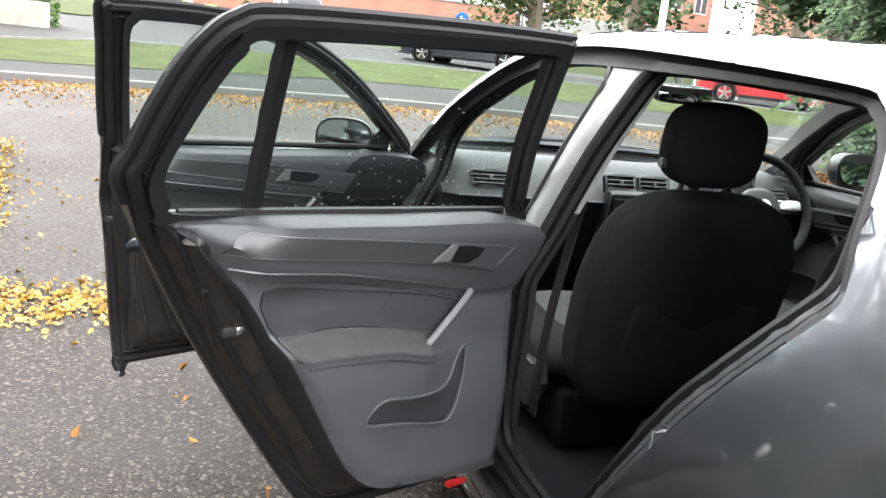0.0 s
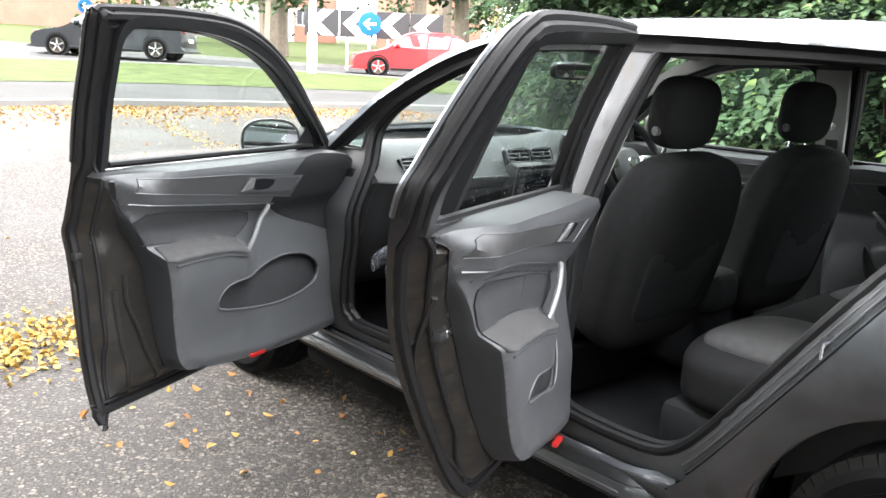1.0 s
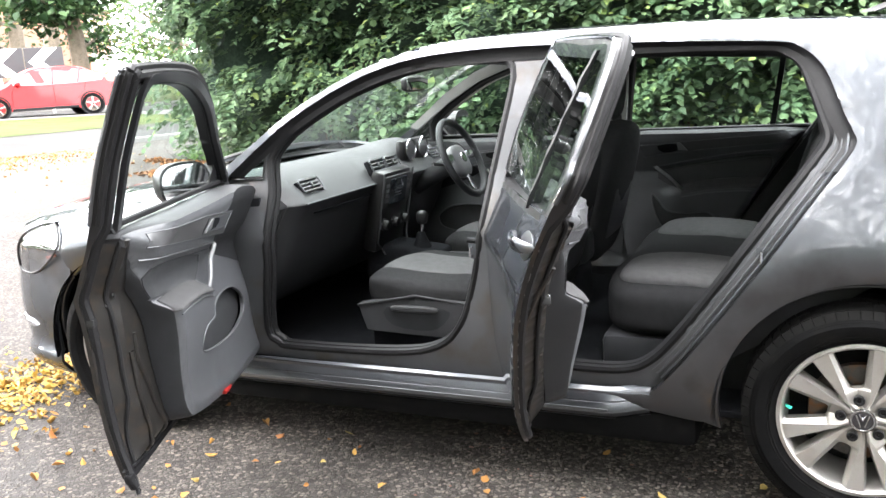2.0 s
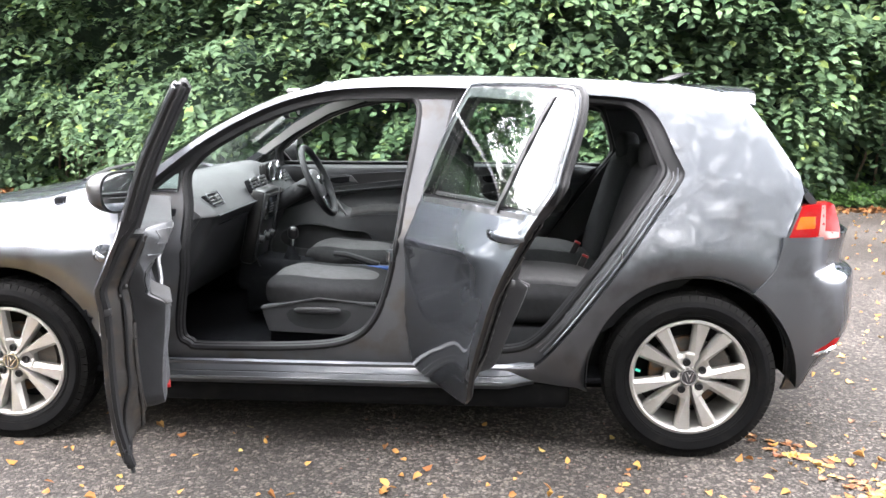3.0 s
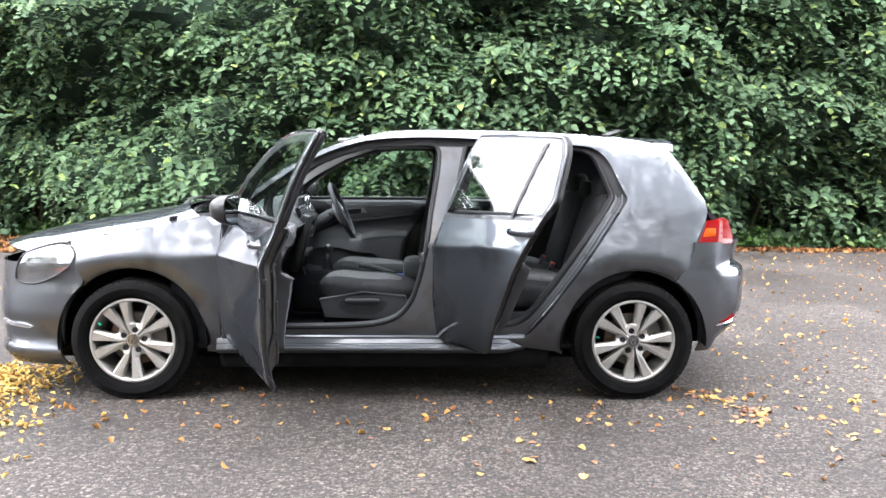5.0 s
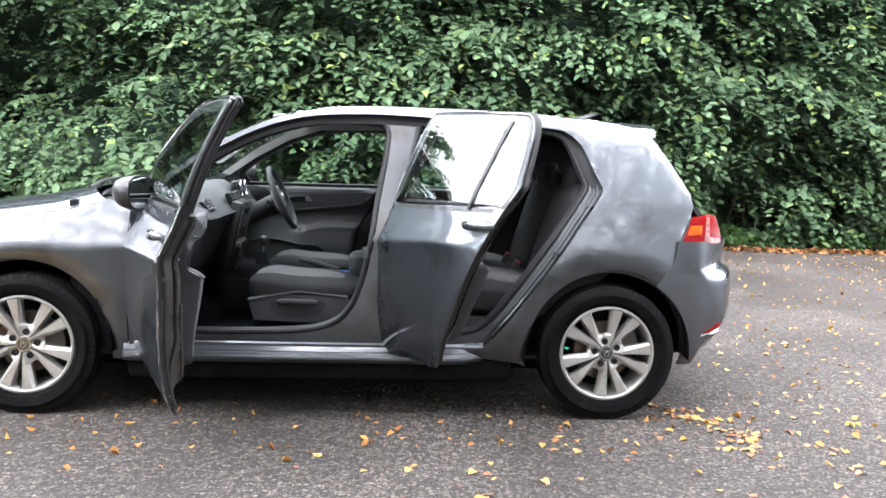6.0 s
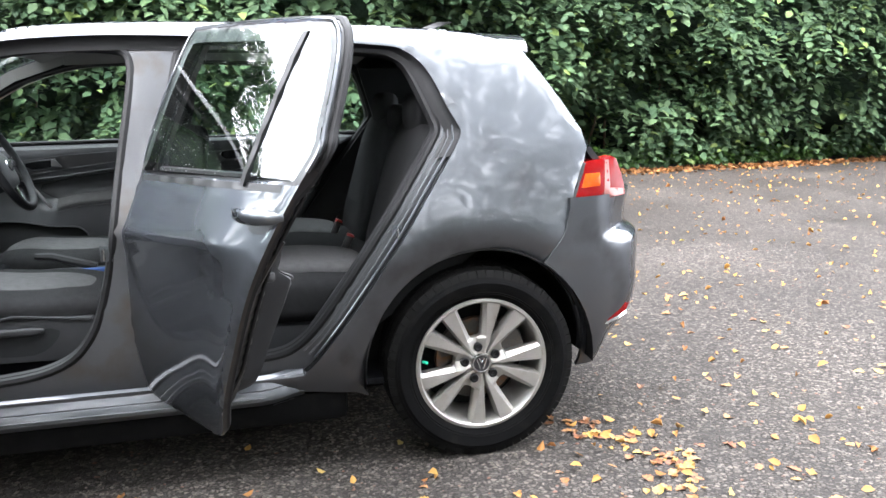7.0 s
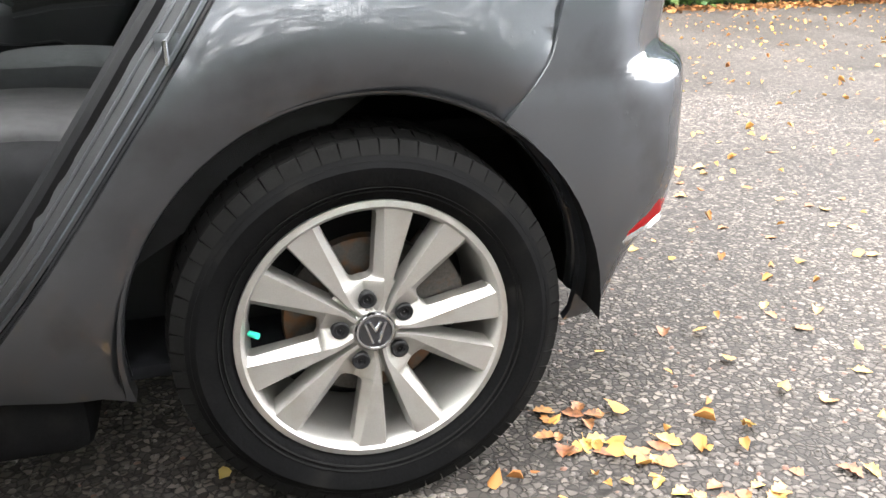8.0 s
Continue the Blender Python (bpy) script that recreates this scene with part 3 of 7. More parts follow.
# bumpers wrap round the corners
def bumper(curve, levels, start, sign, ease_in=None):
    cv = dense(smooth_loop(curve, 6, False), 0.02, False)
    rows = []
    for z, d in levels:
        x0 = start(z)
        keep = [p for p in cv if (p[0] - x0) * sign > 0]
        k = keep[0]
        before = [p for p in cv if (p[0] - x0) * sign <= 0]
        if before:
            a = before[-1]
            t = (x0 - a[0]) / (k[0] - a[0])
            keep = [(x0, a[1] + (k[1] - a[1]) * t)] + keep
        q = np.array(keep)
        s = np.r_[0, np.cumsum(np.linalg.norm(np.diff(q, axis=0), axis=1))]
        u = np.linspace(0, s[-1], 32)
        xs, ys = np.interp(u, s, q[:, 0]), np.interp(u, s, q[:, 1])
        tx, ty = np.gradient(xs), np.gradient(ys)
        ln = np.hypot(tx, ty)
        row = []
        for a, c, b, e in zip(xs, ys, tx / ln, ty / ln):
            dd = d[0] + (d[1] - d[0]) * (ease_in(a) if ease_in else 1.0)
            row.append((float(a - sign * dd * e), float(c + sign * dd * b), z))
        rows.append([*row, *[(x, -y, zz) for x, y, zz in row[-2::-1]]])
    return thick(loft(rows), 0.012)


FRONT_CURVE = [(-2.80, -0.875), (-2.95, -0.862), (-3.1, -0.838), (-3.25, -0.79), (-3.36, -0.715), (-3.43, -0.60), (-3.47, -0.45), (-3.488, -0.25), (-3.495, 0)]
REAR_CURVE = [(0.1, -0.872), (0.2, -0.855), (0.34, -0.822), (0.47, -0.79), (0.575, -0.735), (0.63, -0.675), (0.69, -0.55), (0.735, -0.3), (0.745, 0)]


def front_start(z):
    a = ARCH ** 2 - (z - HUB_Z) ** 2
    x = FRONT_AXLE - math.sqrt(max(a, 0))
    return min(x, -2.87 - 0.22 * (z - 0.60)) if z > 0.6 else x


def rear_start(z):
    a = ARCH ** 2 - (z - HUB_Z) ** 2
    return math.sqrt(max(a, 0)) if z < 0.637 else float(np.interp(z, [0.637, 0.726, 0.813], [0.222, 0.300, 0.326]))


v, f = bumper(FRONT_CURVE, [(z, (d, d)) for z, d in ((0.17, 0.05), (0.20, 0.02), (0.235, 0.0), (0.27, 0.004), (0.285, 0.016), (0.33, 0.012), (0.40, 0.006), (0.415, 0.0), (0.47, 0.0), (0.53, 0.004), (0.58, 0.008), (0.605, 0.012), (0.66, 0.014), (0.715, 0.018))], front_start, -1)
put("front_bumper", v, f, PAINT, car, "grey front bumper wrapping round the corner", angle=45)
v, f = bumper(REAR_CURVE, [(0.245, (0.05, 0.20)), (0.27, (0.035, 0.14)), (0.31, (0.025, 0.09)), (0.37, (0.012, 0.045)), (0.42, (0.008, 0.018)), (0.47, (0.006, 0.005)), (0.52, (0.004, 0.0)), (0.60, (0.004, 0.0)), (0.62, (0.004, 0.0)), (0.632, (0.004, 0.0)), (0.65, (0.004, 0.001)), (0.676, (0.006, 0.004)), (0.690, (0.007, 0.010)), (0.699, (0.007, 0.020)), (0.706, (0.007, 0.034)), (0.713, (0.007, 0.044)), (0.724, (0.007, 0.049)), (0.74, (0.008, 0.051)), (0.77, (0.008, 0.048)), (0.81, (0.010, 0.042)), (0.842, (0.012, 0.036))], rear_start, 1, lambda x: ease(0.44, 0.60, x))
put("rear_bumper", v, f, PAINT, car, "grey rear bumper with rounded corners", angle=45)
# the corner between bumper seam and tail lamp
for flip in (False, True):
    # a light tube painted in for the highlight along the joint
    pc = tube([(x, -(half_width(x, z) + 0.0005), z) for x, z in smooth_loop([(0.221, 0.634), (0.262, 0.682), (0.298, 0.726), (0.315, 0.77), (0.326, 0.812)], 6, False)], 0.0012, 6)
    put("seam_highlight", *(mirrored(pc) if flip else pc), LIT_EDGE, car, "pale gap line between wing and bumper")
    pc = skin(smooth_loop([(0.50, 0.412), (0.56, 0.438), (0.612, 0.466), (0.615, 0.452), (0.58, 0.42), (0.52, 0.402), (0.474, 0.397)], 3), [], 0.015, -0.004, surf=lambda x, z: float(np.interp(x, [p[0] for p in REAR_CURVE], [-p[1] for p in REAR_CURVE])) - 0.014, grid=0.03, step=0.02, flip=flip)
    put("reflector", *pc, RED_LENS, car, "red rear bumper reflector")
    pc = skin([(0.455, 0.392), (0.474, 0.385), (0.53, 0.39), (0.59, 0.41), (0.63, 0.445), (0.625, 0.452), (0.585, 0.418), (0.525, 0.40)], [], 0.015, -0.003, surf=lambda x, z: float(np.interp(x, [p[0] for p in REAR_CURVE], [-p[1] for p in REAR_CURVE])) - 0.014, grid=0.03, step=0.02, flip=flip)
    put("bumper_trim", *pc, CHROME, car, "bright strip below the reflector")
    # tail lamp
    lamp = new("tail_lamp", mesh_from(*skin([(0.393, 0.952), (0.322, 0.812), (0.43, 0.822), (0.556, 0.835), (0.556, 0.87), (0.535, 0.955), (0.515, 0.966)], [], 0.05, 0.0, grid=0.03, step=0.02, flip=flip), RED_LENS))
    lamp.parent = car
    tagged(lamp, "red tail lamp with amber and clear sections")
    put("indicator", *skin([(0.395, 0.915), (0.375, 0.87), (0.45, 0.872), (0.455, 0.915)], [], 0.01, -0.003, grid=0.02, step=0.02, flip=flip), AMBER_LENS, lamp, "amber indicator section")
    put("reversing_lamp", *skin([(0.482, 0.955), (0.468, 0.862), (0.462, 0.828), (0.550, 0.837), (0.550, 0.856), (0.492, 0.862), (0.498, 0.955)], [], 0.01, -0.003, grid=0.02, step=0.02, flip=flip), CLEAR_LENS, lamp, "clear reversing section")
    put("lamp_edge", *skin([(0.393, 0.952), (0.322, 0.812), (0.334, 0.813), (0.402, 0.95)], [], 0.01, -0.003, grid=0.02, step=0.02, flip=flip), BLACK_PLASTIC, lamp)
    # head lamp
    lp = smooth_loop([(-3.262, 0.625), (-3.255, 0.69), (-3.215, 0.757), (-3.12, 0.797), (-3.0, 0.822), (-2.95, 0.80), (-2.926, 0.75), (-2.955, 0.70), (-3.03, 0.65), (-3.12, 0.612), (-3.2, 0.605)], 3)
    lamp = new("headlamp", mesh_from(*skin(lp, [], 0.004, -0.004, grid=0.03, step=0.02, flip=flip), glass("lamp_lens", (0.95, 0.95, 0.95))))
    lamp.parent = car
    tagged(lamp, "clear headlamp with bright reflector")
    put("reflector_bowl", *skin(lp, [], 0.01, lambda x, z: 0.02 + 0.04 * math.exp(-((x + 3.1) ** 2 + (z - 0.71) ** 2) / 0.004), grid=0.02, step=0.02, flip=flip), LAMP_BOWL, lamp)
    pc = tube([(x, -(half_width(x, z) + 0.005), z) for x, z in lp], 0.005, 6, True)
    put("lamp_seal", *(mirrored(pc) if flip else pc), BLACK_PLASTIC, lamp, "black seal round the headlamp")
    for lx, lz, lr in ((-3.16, 0.70, 0.042), (-3.06, 0.725, 0.036)):
        pc = moved(lathe([(0.001, 0.0), (lr * 0.6, -0.004), (lr * 0.85, 0.0), (lr, -0.010), (lr * 1.05, 0.004)], 24), Matrix.Translation((lx, -(half_width(lx, lz) - 0.03), lz)))
        put("projector_lens", *(mirrored(pc) if flip else pc), CHROME, lamp, "round projector inside the headlamp")
    put("lamp_housing", *skin([(-3.26, 0.66), (-3.2, 0.655), (-2.96, 0.70), (-2.96, 0.69), (-3.2, 0.635), (-3.26, 0.64)], [], 0.01, 0.005, grid=0.03, step=0.02, flip=flip), CLEAR_LENS, lamp)
    put("fog_lamp_trim", *skin([(-3.40, 0.40), (-3.20, 0.385), (-3.17, 0.375), (-3.20, 0.368), (-3.40, 0.378)], [], 0.01, -0.006, surf=lambda x, z: float(np.interp(-x, [-p[0] for p in FRONT_CURVE], [-p[1] for p in FRONT_CURVE])), grid=0.03, step=0.02, flip=flip), CHROME, car)
    # small fixed glass ahead of the door
    pc = skin(QUARTER, [], 0.004, 0.050, grid=0.03, step=0.03, flip=flip)
    put("quarter_glass", *pc, WINDOW, car, "small fixed window ahead of the front door")
    pc = tube([(x, -(half_width(x, z) - 0.043), z) for x, z in dense(QUARTER, 0.02)], 0.004, 6, True)
    put("quarter_frame", *(mirrored(pc) if flip else pc), RUBBER, car, "black frame of the small fixed window")
    pc = tube([(x, -(half_width(x, 0.987) - 0.040), 0.987) for x in np.linspace(-2.115, -1.965, 8)], 0.0035, 6)
    put("quarter_trim_line", *(mirrored(pc) if flip else pc), CHROME, car)
    # flared lips round the wheel arches
    for hx in (0.0, FRONT_AXLE):
        rows = []
        for a in np.linspace(186, -2, 48):
            ca, sa = math.cos(radians(a)), math.sin(radians(a))
            row = []
            for r, off in ((ARCH - 0.005, -0.03), (ARCH - 0.005, -0.010), (ARCH - 0.002, -0.005), (ARCH + 0.004, -0.004)):
                x, z = hx + r * ca, HUB_Z + r * sa
                row.append((x, -(half_width(x, z) + off), z))
            rows.append(row)
        pc = loft(rows)
        put("arch_lip", *(mirrored(pc) if flip else pc), PAINT, car, angle=50)
    # wheel arch liner
    rows = []
    for a in np.linspace(188, -4, 30):
        rows.append([(math.cos(radians(a)) * r, -y, HUB_Z + math.sin(radians(a)) * r) for r, y in ((ARCH + 0.004, 0.868), (ARCH + 0.012, 0.80), (ARCH + 0.012, 0.55), (0.1, 0.55))])
    for hx in (0.0, FRONT_AXLE):
        pc = loft([[(x + hx, y, z) for x, y, z in r] for r in rows])
        put("arch_liner", *(mirrored(pc) if flip else pc), TYRE, car, "black wheel arch liner")
v, f = join(box(-3.2, 0.40, -0.55, 0.55, 0.15, 0.27, 0.04), box(-2.2, -0.44, -0.83, 0.83, 0.16, 0.27, 0.03), box(0.40, 0.50, -0.52, 0.52, 0.24, 0.32, 0.03))
put("underbody", v, f, TYRE, car, "dark underbody")


# ---- wheels ----
def build_wheel():
    w = new("wheel", None)
    # y = 0 is the outer face of the rim, -y outwards
    R, RIM = 0.316, 0.222
    prof = [(RIM - 0.005, 0.012), (RIM, 0.004), (RIM + 0.012, -0.006), (RIM + 0.03, -0.016), (RIM + 0.055, -0.020), (R - 0.022, -0.010), (R - 0.008, 0.004), (R, 0.022), (R + 0.001, 0.06), (R + 0.001, 0.15), (R, 0.18), (R - 0.02, 0.20), (RIM, 0.19)]
    tyre = put("tyre", *lathe(prof, 72), TYRE, w, "worn black tyre with dusty tread")
    for r, y, w_ in ((RIM + 0.017, -0.0105, 0.0018), (RIM + 0.024, -0.0138, 0.0012), (R - 0.030, -0.0140, 0.0016)):
        put("sidewall_rib", *lathe([(r - w_, y + 0.002), (r, y - 0.0016), (r + w_, y + 0.002)], 72), TREAD, tyre, "raised ring on the tyre's sidewall")
    # tread blocks on the shoulder
    blocks = []
    for k in range(64):
        a = 2 * math.pi * k / 64
        for y0, y1, da in ((0.003, 0.055, 0.0), (0.062, 0.10, 0.5), (0.107, 0.145, 0.0), (0.152, 0.20, 0.5)):
            b = box(-0.0137, 0.0137, y0, y1, R - 0.012 if y0 < 0.01 or y1 > 0.19 else R - 0.004, R + 0.005, 0.0)
            c = [(x, y, z - (0.009 if ((y < 0.02) or (y > 0.19)) and z > R else 0.0)) for x, y, z in b[0]]
            blocks.append(moved((c, b[1]), Matrix.Rotation(a + da * 2 * math.pi / 64, 4, "Y")))
    # lugs that run over onto the sidewall
    for k in range(64):
        b = box(-0.0138, 0.0138, -0.0105, 0.012, R - 0.0225, R - 0.001, 0.0)
        c = [(x, y + (0.0 if z < R - 0.012 else 0.0105 if y < 0 else 0.0), z) for x, y, z in b[0]]
        blocks.append(moved((c, b[1]), Matrix.Rotation(2 * math.pi * k / 64, 4, "Y")))
    put("tread", *join(*blocks), TREAD, tyre, "dusty tread blocks of the tyre", smooth=False)
    ring = [(RIM + 0.001, 0.006), (RIM, -0.001), (RIM - 0.010, -0.003), (RIM - 0.016, 0.004), (RIM - 0.020, 0.020), (RIM - 0.026, 0.055), (RIM - 0.03, 0.16), (RIM - 0.02, 0.17)]
    rim = put("rim", *lathe(ring, 72), ALLOY, w, "silver alloy rim with five split spokes")
    for k in range(5):
        slot = radians(136 + 72 * k)
        for sgn in (-1, 1):
            rows = []
            for r in (0.036, 0.046, 0.056, 0.066, 0.076, 0.084, 0.0875, 0.0885, 0.0905, 0.094, 0.100, 0.112, 0.13, 0.15, 0.17, 0.186, 0.197, 0.204, RIM - 0.012):
                ds = 0.0010 + max(0.0, r - 0.060) * 0.155
                if r < 0.088:
                    dw = 0.0
                elif r < 0.100:
                    dw = 0.0195 * math.sqrt(1 - ((0.100 - r) / 0.0121) ** 2)
                else:
                    dw = 0.0195 + (r - 0.100) * 0.25
                dw -= 4.0 * max(0.0, r - 0.198) ** 1.4
                a0, a1 = math.asin(min(ds / r, 1)), radians(36) - math.asin(min(dw / r, 1))
                y = 0.002 + 0.010 * max(0.0, 1 - r / 0.19)
                face = min(a0 + (0.0095 + 0.27 * max(0.0, r - 0.06)) / r, a1 - 0.003 / r)
                slope = 0.016 if r > 0.087 else 0.013
                row = []
                for a, dy in ((max(a0 - 0.004 / r, 0.0), 0.036), (a0, 0.010), (a0 + 0.0035 / r, 0.0), (face, 0.0), (a1 - 0.001 / r, slope * ease(0.0, 0.016, (a1 - face) * r)), (a1, 0.040 if r > 0.0878 else slope)):
                    q = slot + sgn * a
                    row.append((r * math.cos(q), y + dy, r * math.sin(q)))
                rows.append(row)
            v, f = loft(rows)
            put("spoke", v, f if sgn > 0 else [q[::-1] for q in f], ALLOY, rim, angle=22)
    hub = lathe([(0.002, 0.013), (0.034, 0.0125), (0.042, 0.020), (0.086, 0.029), (0.089, 0.05), (0.02, 0.06)], 40)
    put("hub", *hub, ALLOY, rim)
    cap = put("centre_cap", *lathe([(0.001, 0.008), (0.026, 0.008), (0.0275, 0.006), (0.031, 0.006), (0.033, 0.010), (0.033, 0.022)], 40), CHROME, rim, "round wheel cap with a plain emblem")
    put("cap_face", *lathe([(0.001, 0.0065), (0.0262, 0.0065), (0.0262, 0.009)], 32), material("cap_grey", (0.05, 0.05, 0.055), 0.3, 0.6), cap)
    bars = [tube([(s * 0.017, 0.005, 0.017), (s * 0.005, 0.005, -0.018)], 0.0029, 6) for s in (-1, 1)] + [tube([(s * 0.009, 0.005, 0.019), (0, 0.005, 0.002)], 0.0029, 6) for s in (-1, 1)]
    put("emblem", *join(*bars), CHROME, cap)
    for k in range(5):
        a = radians(100 + 72 * k)
        b = lathe([(0.001, 0.009), (0.006, 0.009), (0.0075, 0.005), (0.0125, 0.004), (0.0145, 0.006), (0.0152, 0.03)], 18)
        put("wheel_bolt", *moved(b, Matrix.Translation((0.056 * math.cos(a), 0.004, 0.056 * math.sin(a)))), RUBBER, rim, "dark capped wheel bolt")
    put("brake_disc", *lathe([(0.06, 0.075), (0.138, 0.075), (0.14, 0.08), (0.14, 0.095), (0.06, 0.095)], 48), STEEL, w, "rusty brake disc")
    rows = [[((0.09 if i in (0, 3) else 0.165) * math.cos(a), 0.05 if i < 2 else 0.12, (0.09 if i in (0, 3) else 0.165) * math.sin(a)) for i in range(4)] for a in np.linspace(radians(-5), radians(50), 8)]
    put("brake_caliper", *loft(rows, True, True), STEEL, w)
    a = radians(174)
    v = tube([(0.197 * math.cos(a), 0.02, 0.197 * math.sin(a)), (0.184 * math.cos(a), 0.008, 0.184 * math.sin(a))], 0.005, 8)
    put("valve_cap", *v, GREEN_PLASTIC, rim, "green valve cap")
    put("wheel_well_back", *lathe([(0.001, 0.19), (RIM, 0.19)], 32), RUBBER, w)
    return w


wheel = build_wheel()
wheel.parent = car
wheel.matrix_basis = pose(0, -0.858, HUB_Z)
for at, turn, spin in (((FRONT_AXLE, -0.866, HUB_Z), 0, 20), ((0, 0.858, HUB_Z), 180, 0), ((FRONT_AXLE, 0.866, HUB_Z), 180, 0)):
    copy_thing(wheel, pose(*at, 0, 0, turn) @ pose(0, 0, 0, 0, spin, 0))

# ---- doors ----
FRONT_HINGE, FRONT_OPEN = (-2.12, -0.779), 67.1
REAR_HINGE, REAR_OPEN = (-1.031, -0.848), 64.7


def swing(hinge, degrees, tilt):
    ax = Vector((tilt[0], tilt[1], 1)).normalized()
    return Matrix.Translation((hinge[0], hinge[1], 0.75)) @ Matrix.Rotation(radians(-degrees), 4, ax) @ Matrix.Translation((-hinge[0], -hinge[1], -0.75))


def lean(hinge, angle):
    """A lean about its lower edge that fits an open door to the camera's view."""
    return Matrix.Translation((0, hinge[1], 0.55)) @ Matrix.Rotation(angle, 4, "X") @ Matrix.Translation((0, -hinge[1], -0.55))


def depth_in(x, z, poly):
    """How far inside an outline a point lies, in metres; outside it is negative."""
    best, odd = 1e9, False
    n = len(poly)
    for i in range(n):
        (x1, z1), (x2, z2) = poly[i], poly[(i + 1) % n]
        dx, dz = x2 - x1, z2 - z1
        t = min(max(((x - x1) * dx + (z - z1) * dz) / (dx * dx + dz * dz + 1e-12), 0), 1)
        best = min(best, (x1 + t * dx - x) ** 2 + (z1 + t * dz - z) ** 2)
        if (z1 > z) != (z2 > z) and x < dx * (z - z1) / (dz or 1e-12) + x1:
            odd = not odd
    return math.sqrt(best) * (1 if odd else -1)


TRIM_SHAPES = {
    "front": dict(
        sunk=-0.030,
        corner=-1.09, panel=[(-1.062, 0.984), (-1.078, 0.94), (-1.112, 0.89), (-1.150, 0.83), (-1.195, 0.76), (-1.226, 0.69), (-1.26, 0.50), (-1.285, 0.41), (-1.36, 0.378), (-1.63, 0.348), (-2.06, 0.345), (-2.10, 0.40), (-2.105, 0.7), (-2.08, 0.95), (-1.9, 0.985), (-1.5, 0.985)],
        strip=[(-1.142, 0.962), (-1.135, 0.926), (-1.45, 0.888), (-1.775, 0.848), (-1.80, 0.915), (-1.5, 0.945)],
        ledge=[(-1.11, 0.897), (-1.365, 0.868), (-1.703, 0.832)],
        cloth=[(-1.18, 0.87), (-1.62, 0.815), (-1.545, 0.735), (-1.45, 0.755), (-1.2, 0.775), (-1.19, 0.78)],
        arm=[(-1.11, 0.735), (-1.2, 0.758), (-1.33, 0.752), (-1.45, 0.735), (-1.548, 0.706), (-1.46, 0.69), (-1.32, 0.685), (-1.15, 0.69)],
        pocket=[(-1.432, 0.555), (-1.468, 0.615), (-1.60, 0.625), (-1.74, 0.65), (-1.86, 0.645), (-1.93, 0.615), (-1.957, 0.575), (-1.915, 0.525), (-1.74, 0.505), (-1.55, 0.525)],
        pull=[(-1.665, 0.833), (-1.62, 0.77), (-1.565, 0.69)],
        lever=[(-1.505, 0.893), (-1.53, 0.930), (-1.545, 0.930), (-1.55, 0.90)], bezel=[(-1.51, 0.893), (-1.53, 0.932), (-1.66, 0.922), (-1.79, 0.912), (-1.77, 0.868), (-1.635, 0.88)], dip=[(-1.545, 0.925), (-1.655, 0.915), (-1.635, 0.888), (-1.55, 0.897)], red=(-1.575, -1.64, 0.366), latch=(-1.1, 0.758), speaker=None, handle_out=(-1.22, 0.893), arm_top=[(-1.60, 0.725), (-1.545, 0.742), (-1.45, 0.762), (-1.32, 0.768), (-1.10, 0.762)], arm_fade=(-1.66, -1.53)),
    "rear": dict(
        sunk=-0.018,
        corner=-0.20, panel=[(-0.170, 0.993), (-0.190, 0.955), (-0.245, 0.892), (-0.302, 0.826), (-0.38, 0.70), (-0.489, 0.53), (-0.545, 0.455), (-0.62, 0.407), (-0.75, 0.392), (-0.955, 0.385), (-0.98, 0.42), (-1.0, 0.55), (-1.01, 0.85), (-0.975, 0.985), (-0.6, 0.995)],
        strip=[(-0.238, 0.935), (-0.252, 0.966), (-0.275, 0.974), (-0.59, 0.955), (-0.915, 0.932), (-0.878, 0.874), (-0.82, 0.885), (-0.6, 0.91), (-0.316, 0.930)],
        ledge=[(-0.23, 0.907), (-0.456, 0.890), (-0.596, 0.870), (-0.845, 0.827)],
        cloth=[(-0.315, 0.868), (-0.478, 0.857), (-0.835, 0.803), (-0.73, 0.72), (-0.60, 0.765), (-0.45, 0.775), (-0.36, 0.76)],
        arm=[(-0.325, 0.752), (-0.40, 0.768), (-0.46, 0.774), (-0.59, 0.763), (-0.70, 0.745), (-0.715, 0.708), (-0.664, 0.676), (-0.53, 0.68), (-0.408, 0.693)],
        pocket=[(-0.562, 0.575), (-0.593, 0.622), (-0.68, 0.618), (-0.775, 0.625), (-0.82, 0.67), (-0.852, 0.698), (-0.845, 0.64), (-0.805, 0.55), (-0.765, 0.540), (-0.66, 0.56)],
        pull=[(-0.830, 0.830), (-0.757, 0.775), (-0.692, 0.705)],
        lever=[(-0.680, 0.906), (-0.710, 0.944), (-0.726, 0.944), (-0.722, 0.910)], bezel=[(-0.716, 0.945), (-0.905, 0.932), (-0.874, 0.877), (-0.811, 0.889), (-0.688, 0.905)], dip=[(-0.724, 0.938), (-0.815, 0.932), (-0.79, 0.898), (-0.722, 0.908)], red=(-0.81, -0.865, 0.386), latch=(-0.27, 0.775), speaker=[(-0.593, 0.794), (-0.629, 0.832), (-0.698, 0.822), (-0.653, 0.784)], handle_out=(-0.22, 0.925), arm_top=[(-0.78, 0.725), (-0.715, 0.742), (-0.60, 0.764), (-0.46, 0.772), (-0.20, 0.766)], arm_fade=(-0.84, -0.69)),
}


